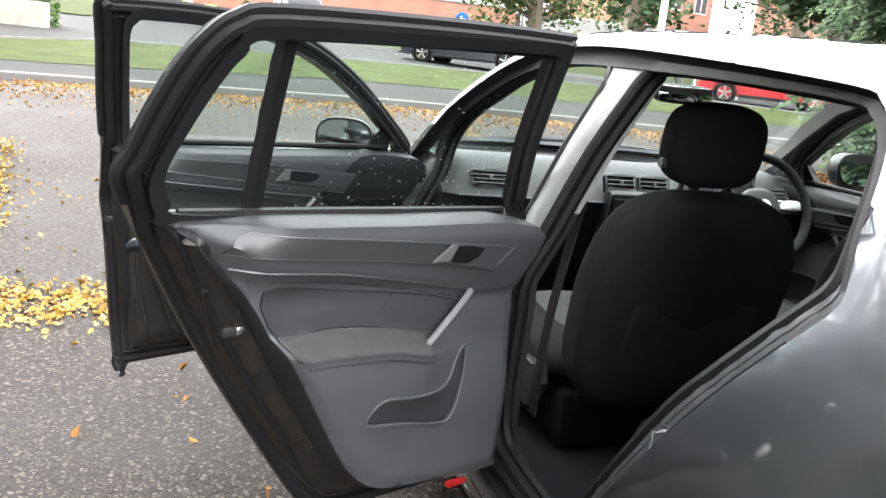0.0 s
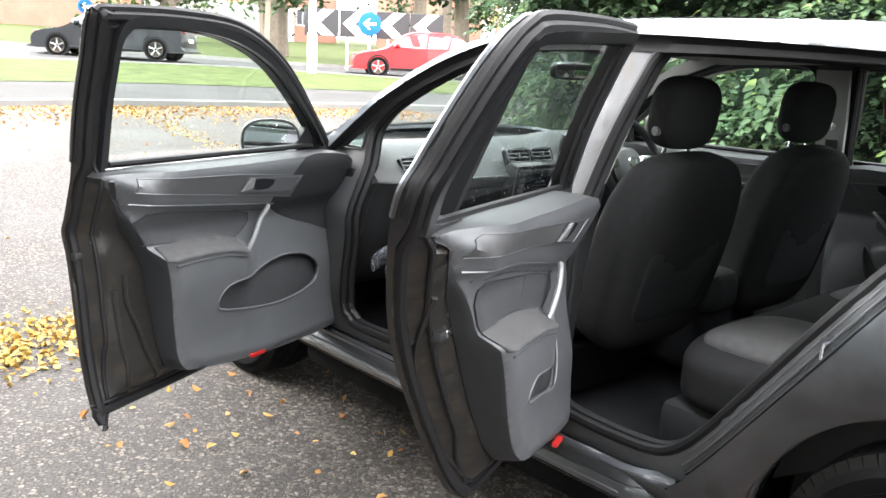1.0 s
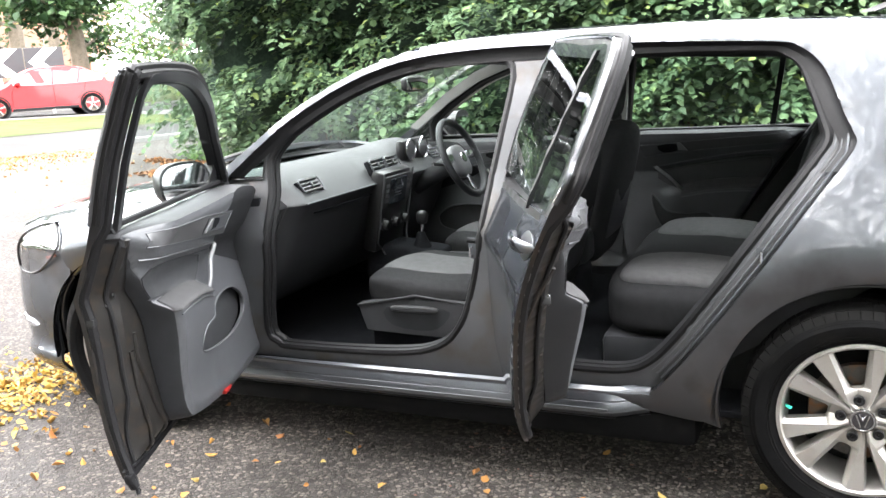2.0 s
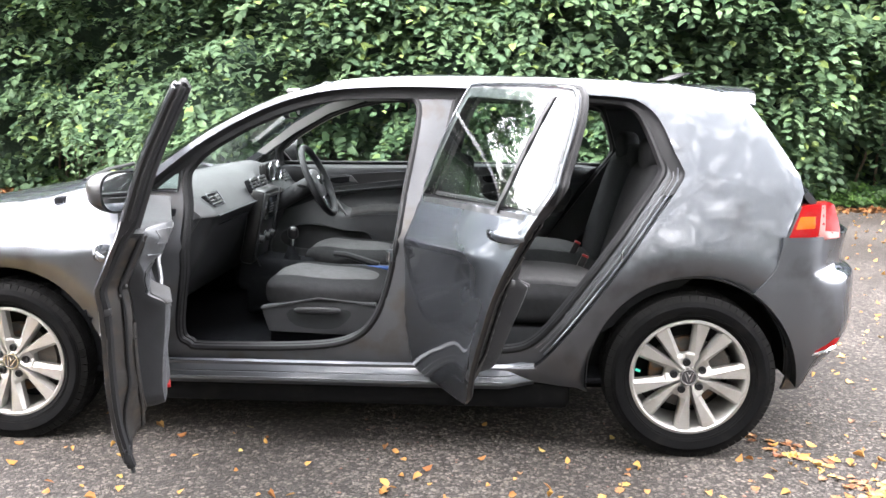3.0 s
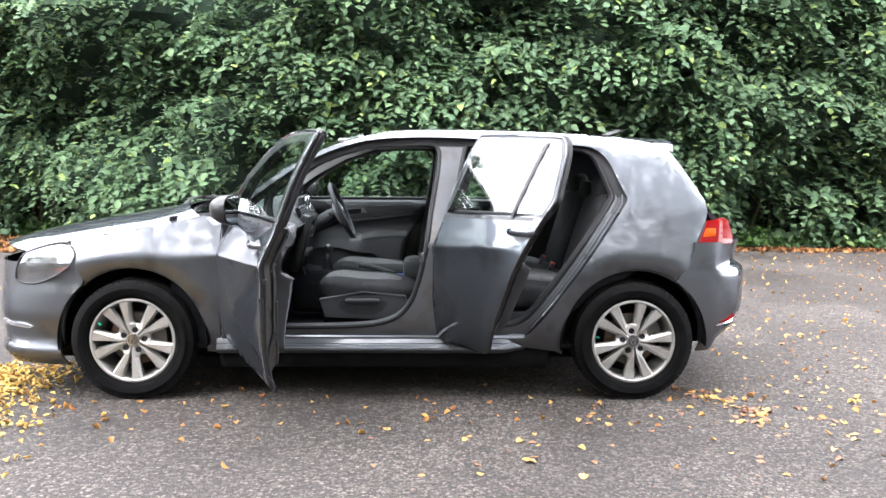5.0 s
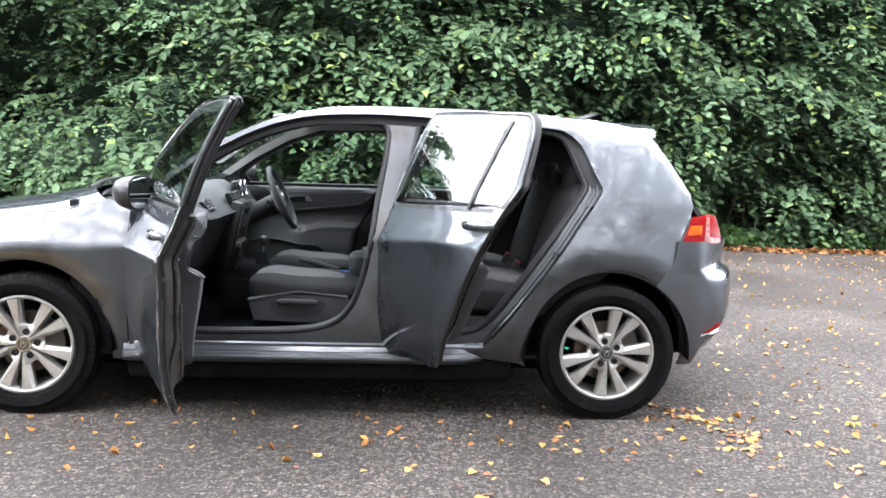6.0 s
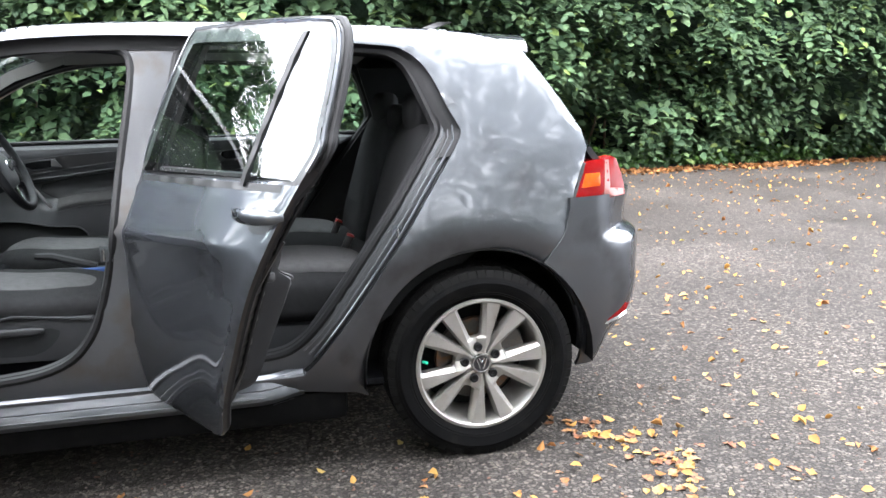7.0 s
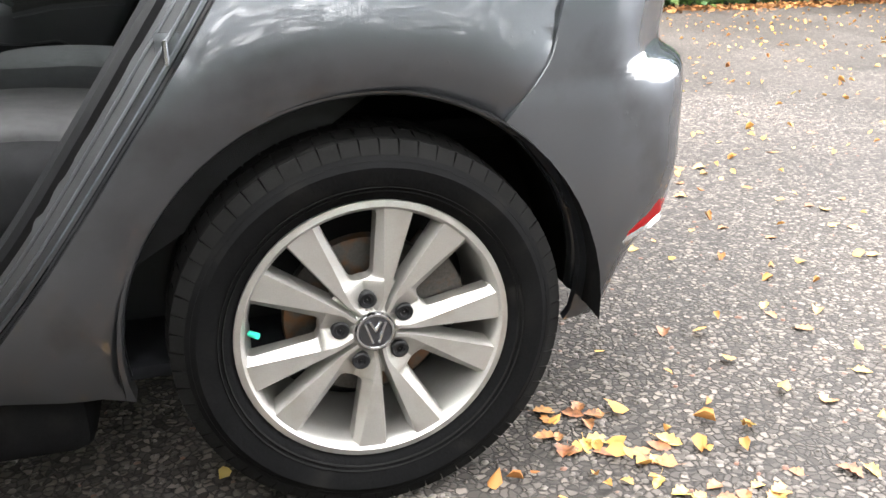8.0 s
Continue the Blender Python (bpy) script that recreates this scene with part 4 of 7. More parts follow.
def relief(shape):
    """How far the inner trim stands in from the outer skin: roll, recess, armrest step and lower bulge."""
    lx, lz = zip(*sorted(shape["ledge"]))
    ax, az = zip(*shape["arm_top"])

    def fn(x, z):
        zl, za = float(np.interp(x, lx, lz)), float(np.interp(x, ax, az))
        d = 0.044 + 0.012 * ease(0.995, 0.95, z) - 0.016 * ease(zl + 0.004, zl - 0.022, z)
        step = ease(*shape["arm_fade"], x)
        d += 0.056 * step * ease(za + 0.006, za - 0.034, z) - 0.036 * step * ease(za - 0.04, 0.40, z)
        d += 0.030 * (1 - step) * ease(0.74, 0.56, z)
        edge = depth_in(x, z, shape["panel"])
        top = ease(0.80, 0.92, z)
        return 0.012 + (d - 0.012) * (1 - 0.20 * (1 - ease(0.008, 0.034, edge)) * (1 - top)) - 0.075 * top * (1 - ease(0.0, 0.085, edge)) * ease(shape["corner"] - 0.16, shape["corner"], x)
    return fn


def shrink(loop, d):
    """The outline moved inwards by d."""
    lp = dense(loop, 0.02)
    out, n = [], len(lp)
    area = sum(lp[i - 1][0] * lp[i][1] - lp[i][0] * lp[i - 1][1] for i in range(n))
    s = 1 if area > 0 else -1
    for i in range(n):
        a, b = np.array(lp[i - 2]), np.array(lp[(i + 2) % n])
        t = (b - a) / (np.linalg.norm(b - a) + 1e-9)
        out.append((lp[i][0] - s * t[1] * d, lp[i][1] + s * t[0] * d))
    return out


def build_door(kind, shape, outline, window, flip, m, label):
    lp, win = smooth_loop(outline, 4), smooth_loop(window, 4)

    def depth(x, z):
        """A thin hem at the edge, swelling to the full box of the door."""
        low = min(max((1.0 - z) / 0.04, 0), 1)
        e = depth_in(x, z, outline)
        foot = ease(0.55, 0.36, z)
        return 0.034 * (1 - low) + low * (0.014 + 0.070 * ease(0.012, 0.055 + 0.05 * foot, e))
    v, f = skin(lp, [win], depth, 0.0, grid=0.022, step=0.022, flip=flip, crease=True)
    n_front = sum(1 for q in f if len(q) == 3) // 2
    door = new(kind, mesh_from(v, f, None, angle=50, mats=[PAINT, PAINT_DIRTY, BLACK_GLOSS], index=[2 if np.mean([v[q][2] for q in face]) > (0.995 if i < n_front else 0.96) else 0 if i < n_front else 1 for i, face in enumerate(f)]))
    door.parent = car
    door.matrix_basis = m
    tagged(door, label)
    c = np.mean(win, 0)
    fit = lambda pc: mirrored(pc) if flip else pc
    oc = np.mean([q for q in lp if q[1] > 1.0], 0)
    big = []
    for x, z in lp:
        if z > 0.992:
            v2 = np.array((oc[0] - x, oc[1] - 0.06 - z))
            v2 = v2 / np.linalg.norm(v2) * 0.017
            big.append((x + v2[0], z + v2[1]))
    v, f = skin(dense(big, 0.05), [], 0.004, -0.0035, grid=0.06, step=0.05, round_edge=0, flip=flip)
    k = sum(1 for q in f if len(q) == 3) // 2
    pane = put("window_glass", v[:len(v) // 2], f[:k], WINDOW, door, "clear side window with rain drops")
    pane.visible_shadow = False
    if kind == "rear_door" and not flip:
        drops = []
        dr = random.Random(5)
        for _ in range(230):
            x, z = dr.uniform(-0.93, -0.30), 1.0 + 0.32 * dr.random() ** 1.4
            if depth_in(x, z, win) > 0.006:
                r = dr.uniform(0.0007, 0.0018)
                y = -(half_width(x, z) + 0.0038)
                ring = [(x + r * math.cos(a), y, z + r * math.sin(a)) for a in (0, 1.26, 2.51, 3.77, 5.03)]
                drops.append((ring + [(x, y - r * 0.6, z)], [(i, (i + 1) % 5, 5) for i in range(5)]))
        tagged(put("raindrops", *join(*drops), DROP_GLINT, door), "rain drops on the window", kind="stuff")
    # black rubber along the hem and a second lip further in
    for d, r, more, name in ((0.017, 0.013, 0.004, "door_rubber"), (0.040, 0.006, 0.001, "inner_rubber_lip")):
        rub = [(x, -(half_width(x, z) - depth(x, z) - more), z) for x, z in shrink(lp, d)]
        put(name, *fit(tube(rub, r, 7, True)), RUBBER, door, "black rubber seal round the door's inner edge")
    top = [(x, -(half_width(x, z) - 0.028), z) for x, z in lp if z > 1.0]
    put("frame_rubber", *fit(tube(top, 0.010, 7, False)), RUBBER, door)
    rim = [(x, -(half_width(x, z) - 0.004), z) for x, z in lp if z > 1.0]
    put("frame_edge", *fit(tube(rim, 0.006, 6, False)), PAINT, door, "thin grey edge of the window frame")
    # window frame, inner face
    ring = [(x + (x - c[0]) * 0.055, z + (z - c[1]) * 0.13) for x, z in win]
    put("inner_frame", *skin(ring, [win], 0.018, 0.040, grid=0.05, step=0.03, flip=flip), FRAME_SATIN, door, "dark satin inner window frame")
    if kind == "rear_door":
        bar = [(-0.340, 0.985), (-0.317, 0.985), (-0.266, 1.315), (-0.288, 1.315)]
        put("window_divider", *skin(bar, [], 0.034, -0.010, grid=0.05, step=0.03, flip=flip), DIVIDER, door, "dark bar between the two panes")
    # inner trim, down to the metal all round
    rel = relief(shape)
    panel = smooth_loop(shape["panel"], 3)
    hole = smooth_loop(shape["pocket"], 4)
    at = lambda x, z, more=0.0: 0.094 + rel(x, z) + more
    base = lambda x, z: min(0.094, depth(x, z) + 0.002)
    rim_in = shrink(panel, 0.011)
    v, f = skin(rim_in, [hole], 0.012, lambda x, z: at(x, z, -0.012), grid=0.0105, step=0.02, round_edge=0.0, flip=flip)
    put("door_trim", v, f, TRIM_SOFT, door, "moulded grey plastic door trim", angle=75)
    rows = []
    for (x0, z0), (x1, z1) in zip(dense(panel, 0.02), rim_in):
        d0, d1 = base(x0, z0), at(x1, z1)
        row = []
        for k, m in ((0.0, 0.0), (0.35, 0.55), (0.70, 0.86), (0.93, 0.97), (1.0, 1.0)):
            x, z = x0 + (x1 - x0) * k, z0 + (z1 - z0) * k
            row.append((x, -(half_width(x, z) - (d0 + (d1 - d0) * m)), z))
        rows.append(row)
    rows.append(rows[0])
    put("trim_side", *fit(loft(rows)), TRIM_DARK, door, "dark side of the door trim", angle=60)
    if kind == "front_door":
        sail = smooth_loop([(-1.80, 0.975), (-1.735, 0.90), (-1.690, 0.838), (-1.80, 0.775), (-1.95, 0.73), (-2.07, 0.70), (-2.085, 0.82), (-2.07, 0.945), (-1.95, 0.978)], 3)
        put("sail_panel", *skin(sail, [], 0.004, lambda x, z: at(x, z, -0.002), grid=0.02, step=0.02, flip=flip, round_edge=0.0), TRIM_DARK, door, "dark plastic panel by the mirror")
    on = lambda loop, more: [(x, -(half_width(x, z) - at(x, z, more)), z) for x, z in loop]
    strip = [(x, z) for x, z in shape["strip"]]
    put("trim_strip", *skin(strip, [], 0.006, lambda x, z: at(x, z, -0.003), grid=0.02, step=0.02, flip=flip), TRIM_STRIP, door, "dark satin trim strip")
    put("trim_strip_edge", *fit(tube(on(dense(strip, 0.02), 0.003), 0.0016, 5, True)), SATIN, door)
    cloth = shape["cloth"]
    mx, mz = np.mean([q[0] for q in cloth]), np.mean([q[1] for q in cloth])
    pad = [(x + (mx - x) * 0.05, z + (mz - z) * 0.10) for x, z in cloth]
    put("cloth_panel", *skin(smooth_loop(pad, 3), [], 0.006, lambda x, z: at(x, z, -0.003), grid=0.013, step=0.013, flip=flip, round_edge=0.0), CLOTH, door, "dark padded insert")
    ledge = [q for q in smooth_loop(shape["ledge"], 6, False) if depth_in(*q, shape["panel"]) > 0.010]
    put("ledge_line", *fit(tube(on(ledge, 0.001), 0.0028, 5)), SATIN, door, "thin satin line")
    # a dark tube paints the shade below the ledge
    shade_path = [q for q in smooth_loop([(x, z - 0.020) for x, z in shape["ledge"]], 6, False) if depth_in(*q, shape["panel"]) > 0.014]
    put("ledge_shade_line", *fit(tube(on(shade_path, -0.0005), 0.0024, 5)), TRIM_DARK, door, "dark joint under the ledge")
    put("insert_outline", *fit(tube(on(dense(smooth_loop(pad, 3), 0.012), 0.002), 0.0022, 5, True)), TRIM_DARK, door, "dark joint round the padded insert")
    ax = [q[0] for q in shape["arm_top"]]
    xs = np.linspace(max(ax[0], shape["arm_fade"][1]) - 0.02, shape["arm"][0][0] - 0.012, 18)
    za = np.interp(xs, ax, [q[1] for q in shape["arm_top"]])
    arm = [(x, z + 0.002) for x, z in zip(xs, za)] + [(x, z - 0.036) for x, z in zip(xs[::-1], za[::-1])]
    arm = [q for q in arm if depth_in(q[0], q[1], shape["panel"]) > 0.006]
    put("armrest", *skin(arm, [], 0.006, lambda x, z: at(x, z, 0.0), grid=0.0065, step=0.0065, round_edge=0, flip=flip), ARM_CLOTH_LIT, door, "grey cloth armrest", angle=85)
    line = [(x, z - 0.050) for x, z in zip(xs, za) if depth_in(x, z - 0.05, shape["panel"]) > 0.012]
    put("armrest_line", *fit(tube(on(line, 0.001), 0.0026, 6)), SATIN, door, "satin line under the armrest")
    put("handle_bezel", *skin(shape["bezel"], [], 0.006, lambda x, z: at(x, z, -0.001), grid=0.02, step=0.02, flip=flip), TRIM_SOFT, door)
    # a flat near-black plate paints the recess's shade onto the trim
    put("handle_dip_shade", *skin(smooth_loop(shape["dip"], 2), [], 0.003, lambda x, z: at(x, z, 0.0035), grid=0.02, step=0.02, flip=flip, round_edge=0), CARPET, door, "dark recess behind the handle")
    put("handle_rim", *fit(tube(on(dense(shape["bezel"], 0.02), 0.005), 0.0018, 5, True)), SATIN, door)
    put("inner_handle", *skin(shape["lever"], [], 0.011, lambda x, z: at(x, z, 0.006), grid=0.02, step=0.02, flip=flip, round_edge=0.004), HANDLE, door, "silver inner handle")
    pull = smooth_loop(shape["pull"], 5, False)
    n = len(pull)
    path = [(x, -(half_width(x, z) - 0.152 - 0.020 * math.sin(math.pi * (0.15 + 0.7 * i / (n - 1)))), z) for i, (x, z) in enumerate(pull)]
    put("grab_handle", *fit(tube(path, 0.0075, 8)), HANDLE, door, "slanting satin grab handle")
    px = [q for q in shape["pocket"]]
    put("pocket", *skin(smooth_loop([(x * 1.1 - 0.1 * np.mean([q[0] for q in px]), z * 1.2 - 0.2 * np.mean([q[1] for q in px])) for x, z in px], 3), [], 0.003, lambda x, z: at(x, z, shape["sunk"]), grid=0.015, step=0.015, flip=flip, round_edge=0), CLOTH, door, "open storage pocket")
    put("pocket_lip", *fit(tube(on(hole, -0.001), 0.004, 6, True)), TRIM_SOFT, door, "rounded rim of the door pocket")
    a, b, z = shape["red"]
    y = -(half_width(a, z) - at(a, z) - 0.004)
    put("door_reflector", *fit(box(b, a, y - 0.006, y + 0.008, z - 0.006, z + 0.006, 0.002)), RED_PLASTIC, door, "red door reflector")
    if shape["speaker"]:
        put("speaker_grille", *skin(shape["speaker"], [], 0.004, lambda x, z: at(x, z, 0.001), grid=0.02, step=0.02, flip=flip, round_edge=0), CLOTH, door, "dark speaker grille")
    # latch and bolt holes on the closing edge
    lx, lz = shape["latch"]
    ex = {"front_door": -1.075, "rear_door": -0.30}[kind]
    y = -(half_width(ex, lz) - depth(ex, lz))
    put("latch", *fit(box(ex - 0.030, ex + 0.022, y - 0.02, y + 0.003, lz - 0.010, lz + 0.010, 0.003)), BLACK_PLASTIC, door, "dark slot of the door latch")
    put("latch_claw", *fit(box(ex - 0.028, ex - 0.004, y - 0.012, y + 0.006, lz - 0.008, lz + 0.010, 0.004)), CHROME, door, "bright latch claw")
    for dx, dz in ((-0.010, 0.036), (0.010, -0.034), (-0.020, 0.060)):
        yy = -(half_width(ex + dx, lz + dz) - depth(ex + dx, lz + dz))
        put("edge_bolt", *fit(moved(lathe([(0.001, 0.003), (0.006, 0.003), (0.007, -0.002)], 10), Matrix.Translation((ex + dx, yy, lz + dz)))), BLACK_PLASTIC, door)
    if kind == "front_door":
        ridges = ([(-1.16, 0.70), (-1.165, 0.62), (-1.20, 0.54), (-1.235, 0.44), (-1.28, 0.375)], [(-1.125, 0.66), (-1.135, 0.55), (-1.155, 0.45), (-1.165, 0.375), (-1.22, 0.355)])
    else:
        ridges = ([(-0.235, 0.86), (-0.285, 0.75), (-0.36, 0.62), (-0.45, 0.49), (-0.53, 0.40)],)
    for r in ridges:
        rp = [(x, -(half_width(x, z) - depth(x, z) - 0.002), z) for x, z in smooth_loop(r, 6, False)]
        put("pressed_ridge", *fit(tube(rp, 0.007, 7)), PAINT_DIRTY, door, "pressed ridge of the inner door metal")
    # outer handle
    hx, hz = shape["handle_out"]
    rows = []
    for t in np.linspace(0, 1, 13):
        x = hx - 0.105 + 0.21 * t
        g = math.sin(math.pi * t) ** 0.4
        w = half_width(x, hz) + 0.004 + 0.030 * math.sin(math.pi * t) ** 0.6
        rows.append([(x, -(w + 0.008 * math.cos(a) * g), hz + 0.004 + 0.017 * math.sin(a) * (0.35 + 0.65 * g)) for a in np.linspace(0, 2 * math.pi, 9)[:-1]])
    put("door_handle", *fit(loft(rows, True, True)), PAINT, door, "body-coloured outer handle")
    # no hollow here: a darker plate on the skin paints the recess's shade
    cup = smooth_loop([(hx - 0.07, hz - 0.002), (hx - 0.03, hz - 0.034), (hx + 0.03, hz - 0.034), (hx + 0.075, hz - 0.002), (hx + 0.02, hz + 0.02), (hx - 0.03, hz + 0.02)], 4)
    put("handle_shade_plate", *skin(cup, [], 0.003, -0.002, grid=0.02, step=0.02, flip=flip, round_edge=0.0015), RECESS_SHADE, door, "painted recess behind the handle")
    belt = [(x, -(half_width(x, 0.998) - 0.040), 0.998) for x in np.linspace(window[0][0] + 0.02, window[2][0] + 0.02, 24)]
    put("belt_rubber", *fit(tube(belt, 0.009, 7)), RUBBER, door, "black rubber lip along the window's foot")
    put("belt_strip", *skin([(window[0][0] - 0.01, 0.972), (window[2][0] + 0.03, 0.976), (window[2][0] + 0.03, 0.992), (window[0][0] - 0.01, 0.988)], [], 0.012, -0.003, grid=0.05, step=0.04, flip=flip), BLACK_GLOSS, door, "black strip under the window")
    return door


BLACK_GLOSS = material("satin_black", (0.009, 0.009, 0.0097), 0.32, 0, 0.1, 20, 300, coat=0.03, spec=0.28)
FRAME_SATIN = material("satin_frame_paint", (0.016, 0.0165, 0.018), 0.3, 0.3, 0.1, 20, 300, coat=0.5)
# darker copy of the body paint, for the shade in the handle recess
RECESS_SHADE = material("recess_shade_paint", (0.06, 0.062, 0.066), 0.4, 0.5, 0.05, coat=0.5)
# cloth colour raised to carry the light on the upward-facing armrest
ARM_CLOTH_LIT = material("armrest_cloth_lit", (0.042, 0.042, 0.043), 0.85, 0, 0.2, 40, 900, bump=0.4, bump_scale=1100, spec=0.2)
CLOTH = material("dark_padded_vinyl", (0.022, 0.023, 0.025), 0.6, 0, 0.15, 25, 700, bump=0.3, bump_scale=900, spec=0.35)
DIVIDER = material("grey_window_bar", (0.010, 0.0102, 0.011), 0.4, 0.0, 0.08, 20, 300, spec=0.2)
TRIM_STRIP = material("satin_trim_strip", (0.05, 0.05, 0.052), 0.35, 0.2, 0.08, 40, 500, bump=0.05)

for flip in (False, True):
    side = "open" if not flip else "closed"
    fm = swing(FRONT_HINGE, FRONT_OPEN, (-0.013, 0.014)) if not flip else Matrix()
    rm = swing(REAR_HINGE, REAR_OPEN, (0.03, 0.018)) @ lean(REAR_HINGE, 0.05) if not flip else Matrix()
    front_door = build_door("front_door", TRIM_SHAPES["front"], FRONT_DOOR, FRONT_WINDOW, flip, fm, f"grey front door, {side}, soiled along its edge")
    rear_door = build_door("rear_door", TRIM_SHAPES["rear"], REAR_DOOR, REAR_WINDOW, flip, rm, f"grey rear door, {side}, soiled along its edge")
    # wing mirror on the front door
    mc = Vector((-1.93, -0.95, 1.05)) if flip else Vector((-1.868, -0.862, 1.012))
    turn = Matrix() if flip else Matrix.Translation(mc) @ Matrix.Rotation(radians(50), 4, "Z") @ Matrix.Translation(-mc)
    rows = []
    for t in np.linspace(0, 1, 9):
        x = mc.x + 0.045 - 0.12 * t
        g = (1 - t ** 2.2) ** 0.5 if t < 1 else 0.02
        rows.append([(x, mc.y + 0.098 * max(g, 0.03) * math.copysign(abs(math.cos(a)) ** 0.7, math.cos(a)), mc.z + 0.074 * max(g, 0.03) * math.copysign(abs(math.sin(a)) ** 0.75, math.sin(a)) + 0.008 * t) for a in np.linspace(0, 2 * math.pi, 25)[:-1]])
    pc = moved(loft(rows, True, True), turn)
    mirror = put("wing_mirror", *(mirrored(pc) if flip else pc), BLACK_GLOSS, front_door, "black wing mirror" + ("" if flip else ", folded in against the door"))
    pc = ([(mc.x + 0.048, mc.y + 0.090 * math.copysign(abs(math.cos(a)) ** 0.7, math.cos(a)), mc.z + 0.066 * math.copysign(abs(math.sin(a)) ** 0.75, math.sin(a))) for a in np.linspace(0, 2 * math.pi, 25)[:-1]], [tuple(range(24))])
    pc = moved(pc, turn)
    if flip:
        pc = moved(pc, Matrix.Translation(mc) @ Matrix.Rotation(radians(-16), 4, "Y") @ Matrix.Translation(-mc + Vector((0.006, 0, 0))))
    put("mirror_glass", *(mirrored(pc) if flip else pc), MIRROR, front_door, smooth=False)
    pc = join(box(-1.96, -1.87, -0.89, -0.80, 0.955, 0.985, 0.012), skin([(-1.99, 0.985), (-1.985, 1.07), (-1.95, 1.075), (-1.885, 0.99)], [], 0.03, -0.004, grid=0.04, step=0.03))
    put("mirror_foot", *(mirrored(pc) if flip else pc), BLACK_PLASTIC, front_door)

# ---- cabin ----
def superbox(cx, cy, cz, sx, sy, sz, p=5.0, n=12, warp=None):
    """A padded block with round edges; warp moves its points."""
    bm = bmesh.new()
    bmesh.ops.create_cube(bm, size=2)
    bmesh.ops.subdivide_edges(bm, edges=bm.edges, cuts=n, use_grid_fill=True)
    out = []
    bm.verts.index_update()
    for v in bm.verts:
        u = v.co
        k = (abs(u.x) ** p + abs(u.y) ** p + abs(u.z) ** p) ** (-1 / p)
        q = Vector((u.x * k, u.y * k, u.z * k))
        if warp:
            q = warp(q)
        out.append((cx + q.x * sx / 2, cy + q.y * sy / 2, cz + q.z * sz / 2))
    faces = [tuple(v.index for v in f.verts) for f in bm.faces]
    bm.free()
    return out, faces


def tilt_y(piece, about, degrees):
    m = Matrix.Translation(about) @ Matrix.Rotation(radians(degrees), 4, "Y") @ Matrix.Translation(-Vector(about))
    return moved(piece, m)


SEAT_SIDE = material("seat_side_plastic", (0.024, 0.0247, 0.0265), 0.5, 0, 0.12, 18, 700, bump=0.2, bump_scale=900, spec=0.22)


def build_front_seat(y, colour):
    def cw(q):
        if q.z > 0:
            q.z += 0.34 * max(0.0, abs(q.y) - 0.50) - 0.14 * q.x + 0.18 * math.exp(-((q.x + 0.62) / 0.30) ** 2) - 0.30 * max(0.0, q.x - 0.4)
        return q
    seat = put("front_seat", *superbox(-1.43, y, 0.530, 0.57, 0.53, 0.135, 3.2, 16, cw), FABRIC, car, "charcoal cloth front seat")

    def bw(q):
        s = 1 - 0.20 * max(0, q.z) ** 2 - 0.05 * max(0, -q.z)
        q.y *= s
        q.x -= 0.55 * max(0, abs(q.y) - 0.5) * (1 if q.x < 0 else 0.3)
        return q
    back = tilt_y(superbox(-1.05, y, 0.80, 0.15, 0.56, 0.60, 4.5, 12, bw), (-1.10, y, 0.50), 14)
    put("backrest", *back, FABRIC, seat, "dark cloth backrest")
    hr = tilt_y(superbox(-0.955, y, 1.185, 0.11, 0.265, 0.205, 3.2, 10), (-0.955, y, 1.18), 6)
    head = put("headrest", *hr, FABRIC, seat, "black padded headrest")
    for d in (-0.06, 0.06):
        put("headrest_post", *tube([(-0.965, y + d, 1.11), (-0.985, y + d, 1.0)], 0.0065, 8), CHROME, seat)
    b = lathe([(0.001, -0.004), (0.011, -0.004), (0.013, 0.0), (0.013, 0.01)], 16)
    put("headrest_button", *moved(b, Matrix.Translation((-0.955, y - 0.133, 1.135))), TRIM, seat)
    out = -1 if y < 0 else 1
    yo = y + out * 0.262
    base = skin([(-1.69, 0.50), (-1.66, 0.40), (-1.25, 0.385), (-1.20, 0.47), (-1.22, 0.52), (-1.45, 0.545)], [], 0.04, 0.0, surf=lambda x, z: abs(yo) + 0.004, grid=0.05, step=0.04, flip=out > 0)
    put("seat_side", *base, SEAT_SIDE, seat, "grey plastic seat side cover")
    y0, y1 = sorted((yo + out * 0.004, yo + out * 0.022))
    # a dark plate flush with the cover paints the shade of a hollow
    dip = skin(smooth_loop([(-1.57, 0.492), (-1.55, 0.425), (-1.40, 0.412), (-1.33, 0.455), (-1.34, 0.495)], 3), [], 0.003, -0.0045, surf=lambda x, z: abs(yo), grid=0.04, step=0.03, flip=out > 0, round_edge=0.0)
    put("side_shade_plate", *dip, TRIM_DARK, seat, "dark recess in the seat side cover")
    put("height_lever", *superbox(-1.455, (y0 + y1) / 2, 0.492, 0.19, 0.022, 0.024, 3.5, 6), SEAT_SIDE, seat, "grey height lever")
    put("cover_edge", *tube([(-1.69, yo + out * 0.006, 0.495), (-1.45, yo + out * 0.006, 0.541), (-1.225, yo + out * 0.006, 0.517)], 0.004, 6), SEAT_SIDE, seat)
    put("seat_runner", *box(-1.68, -1.15, y - 0.20, y + 0.20, 0.30, 0.46, 0.02), CARPET, seat)
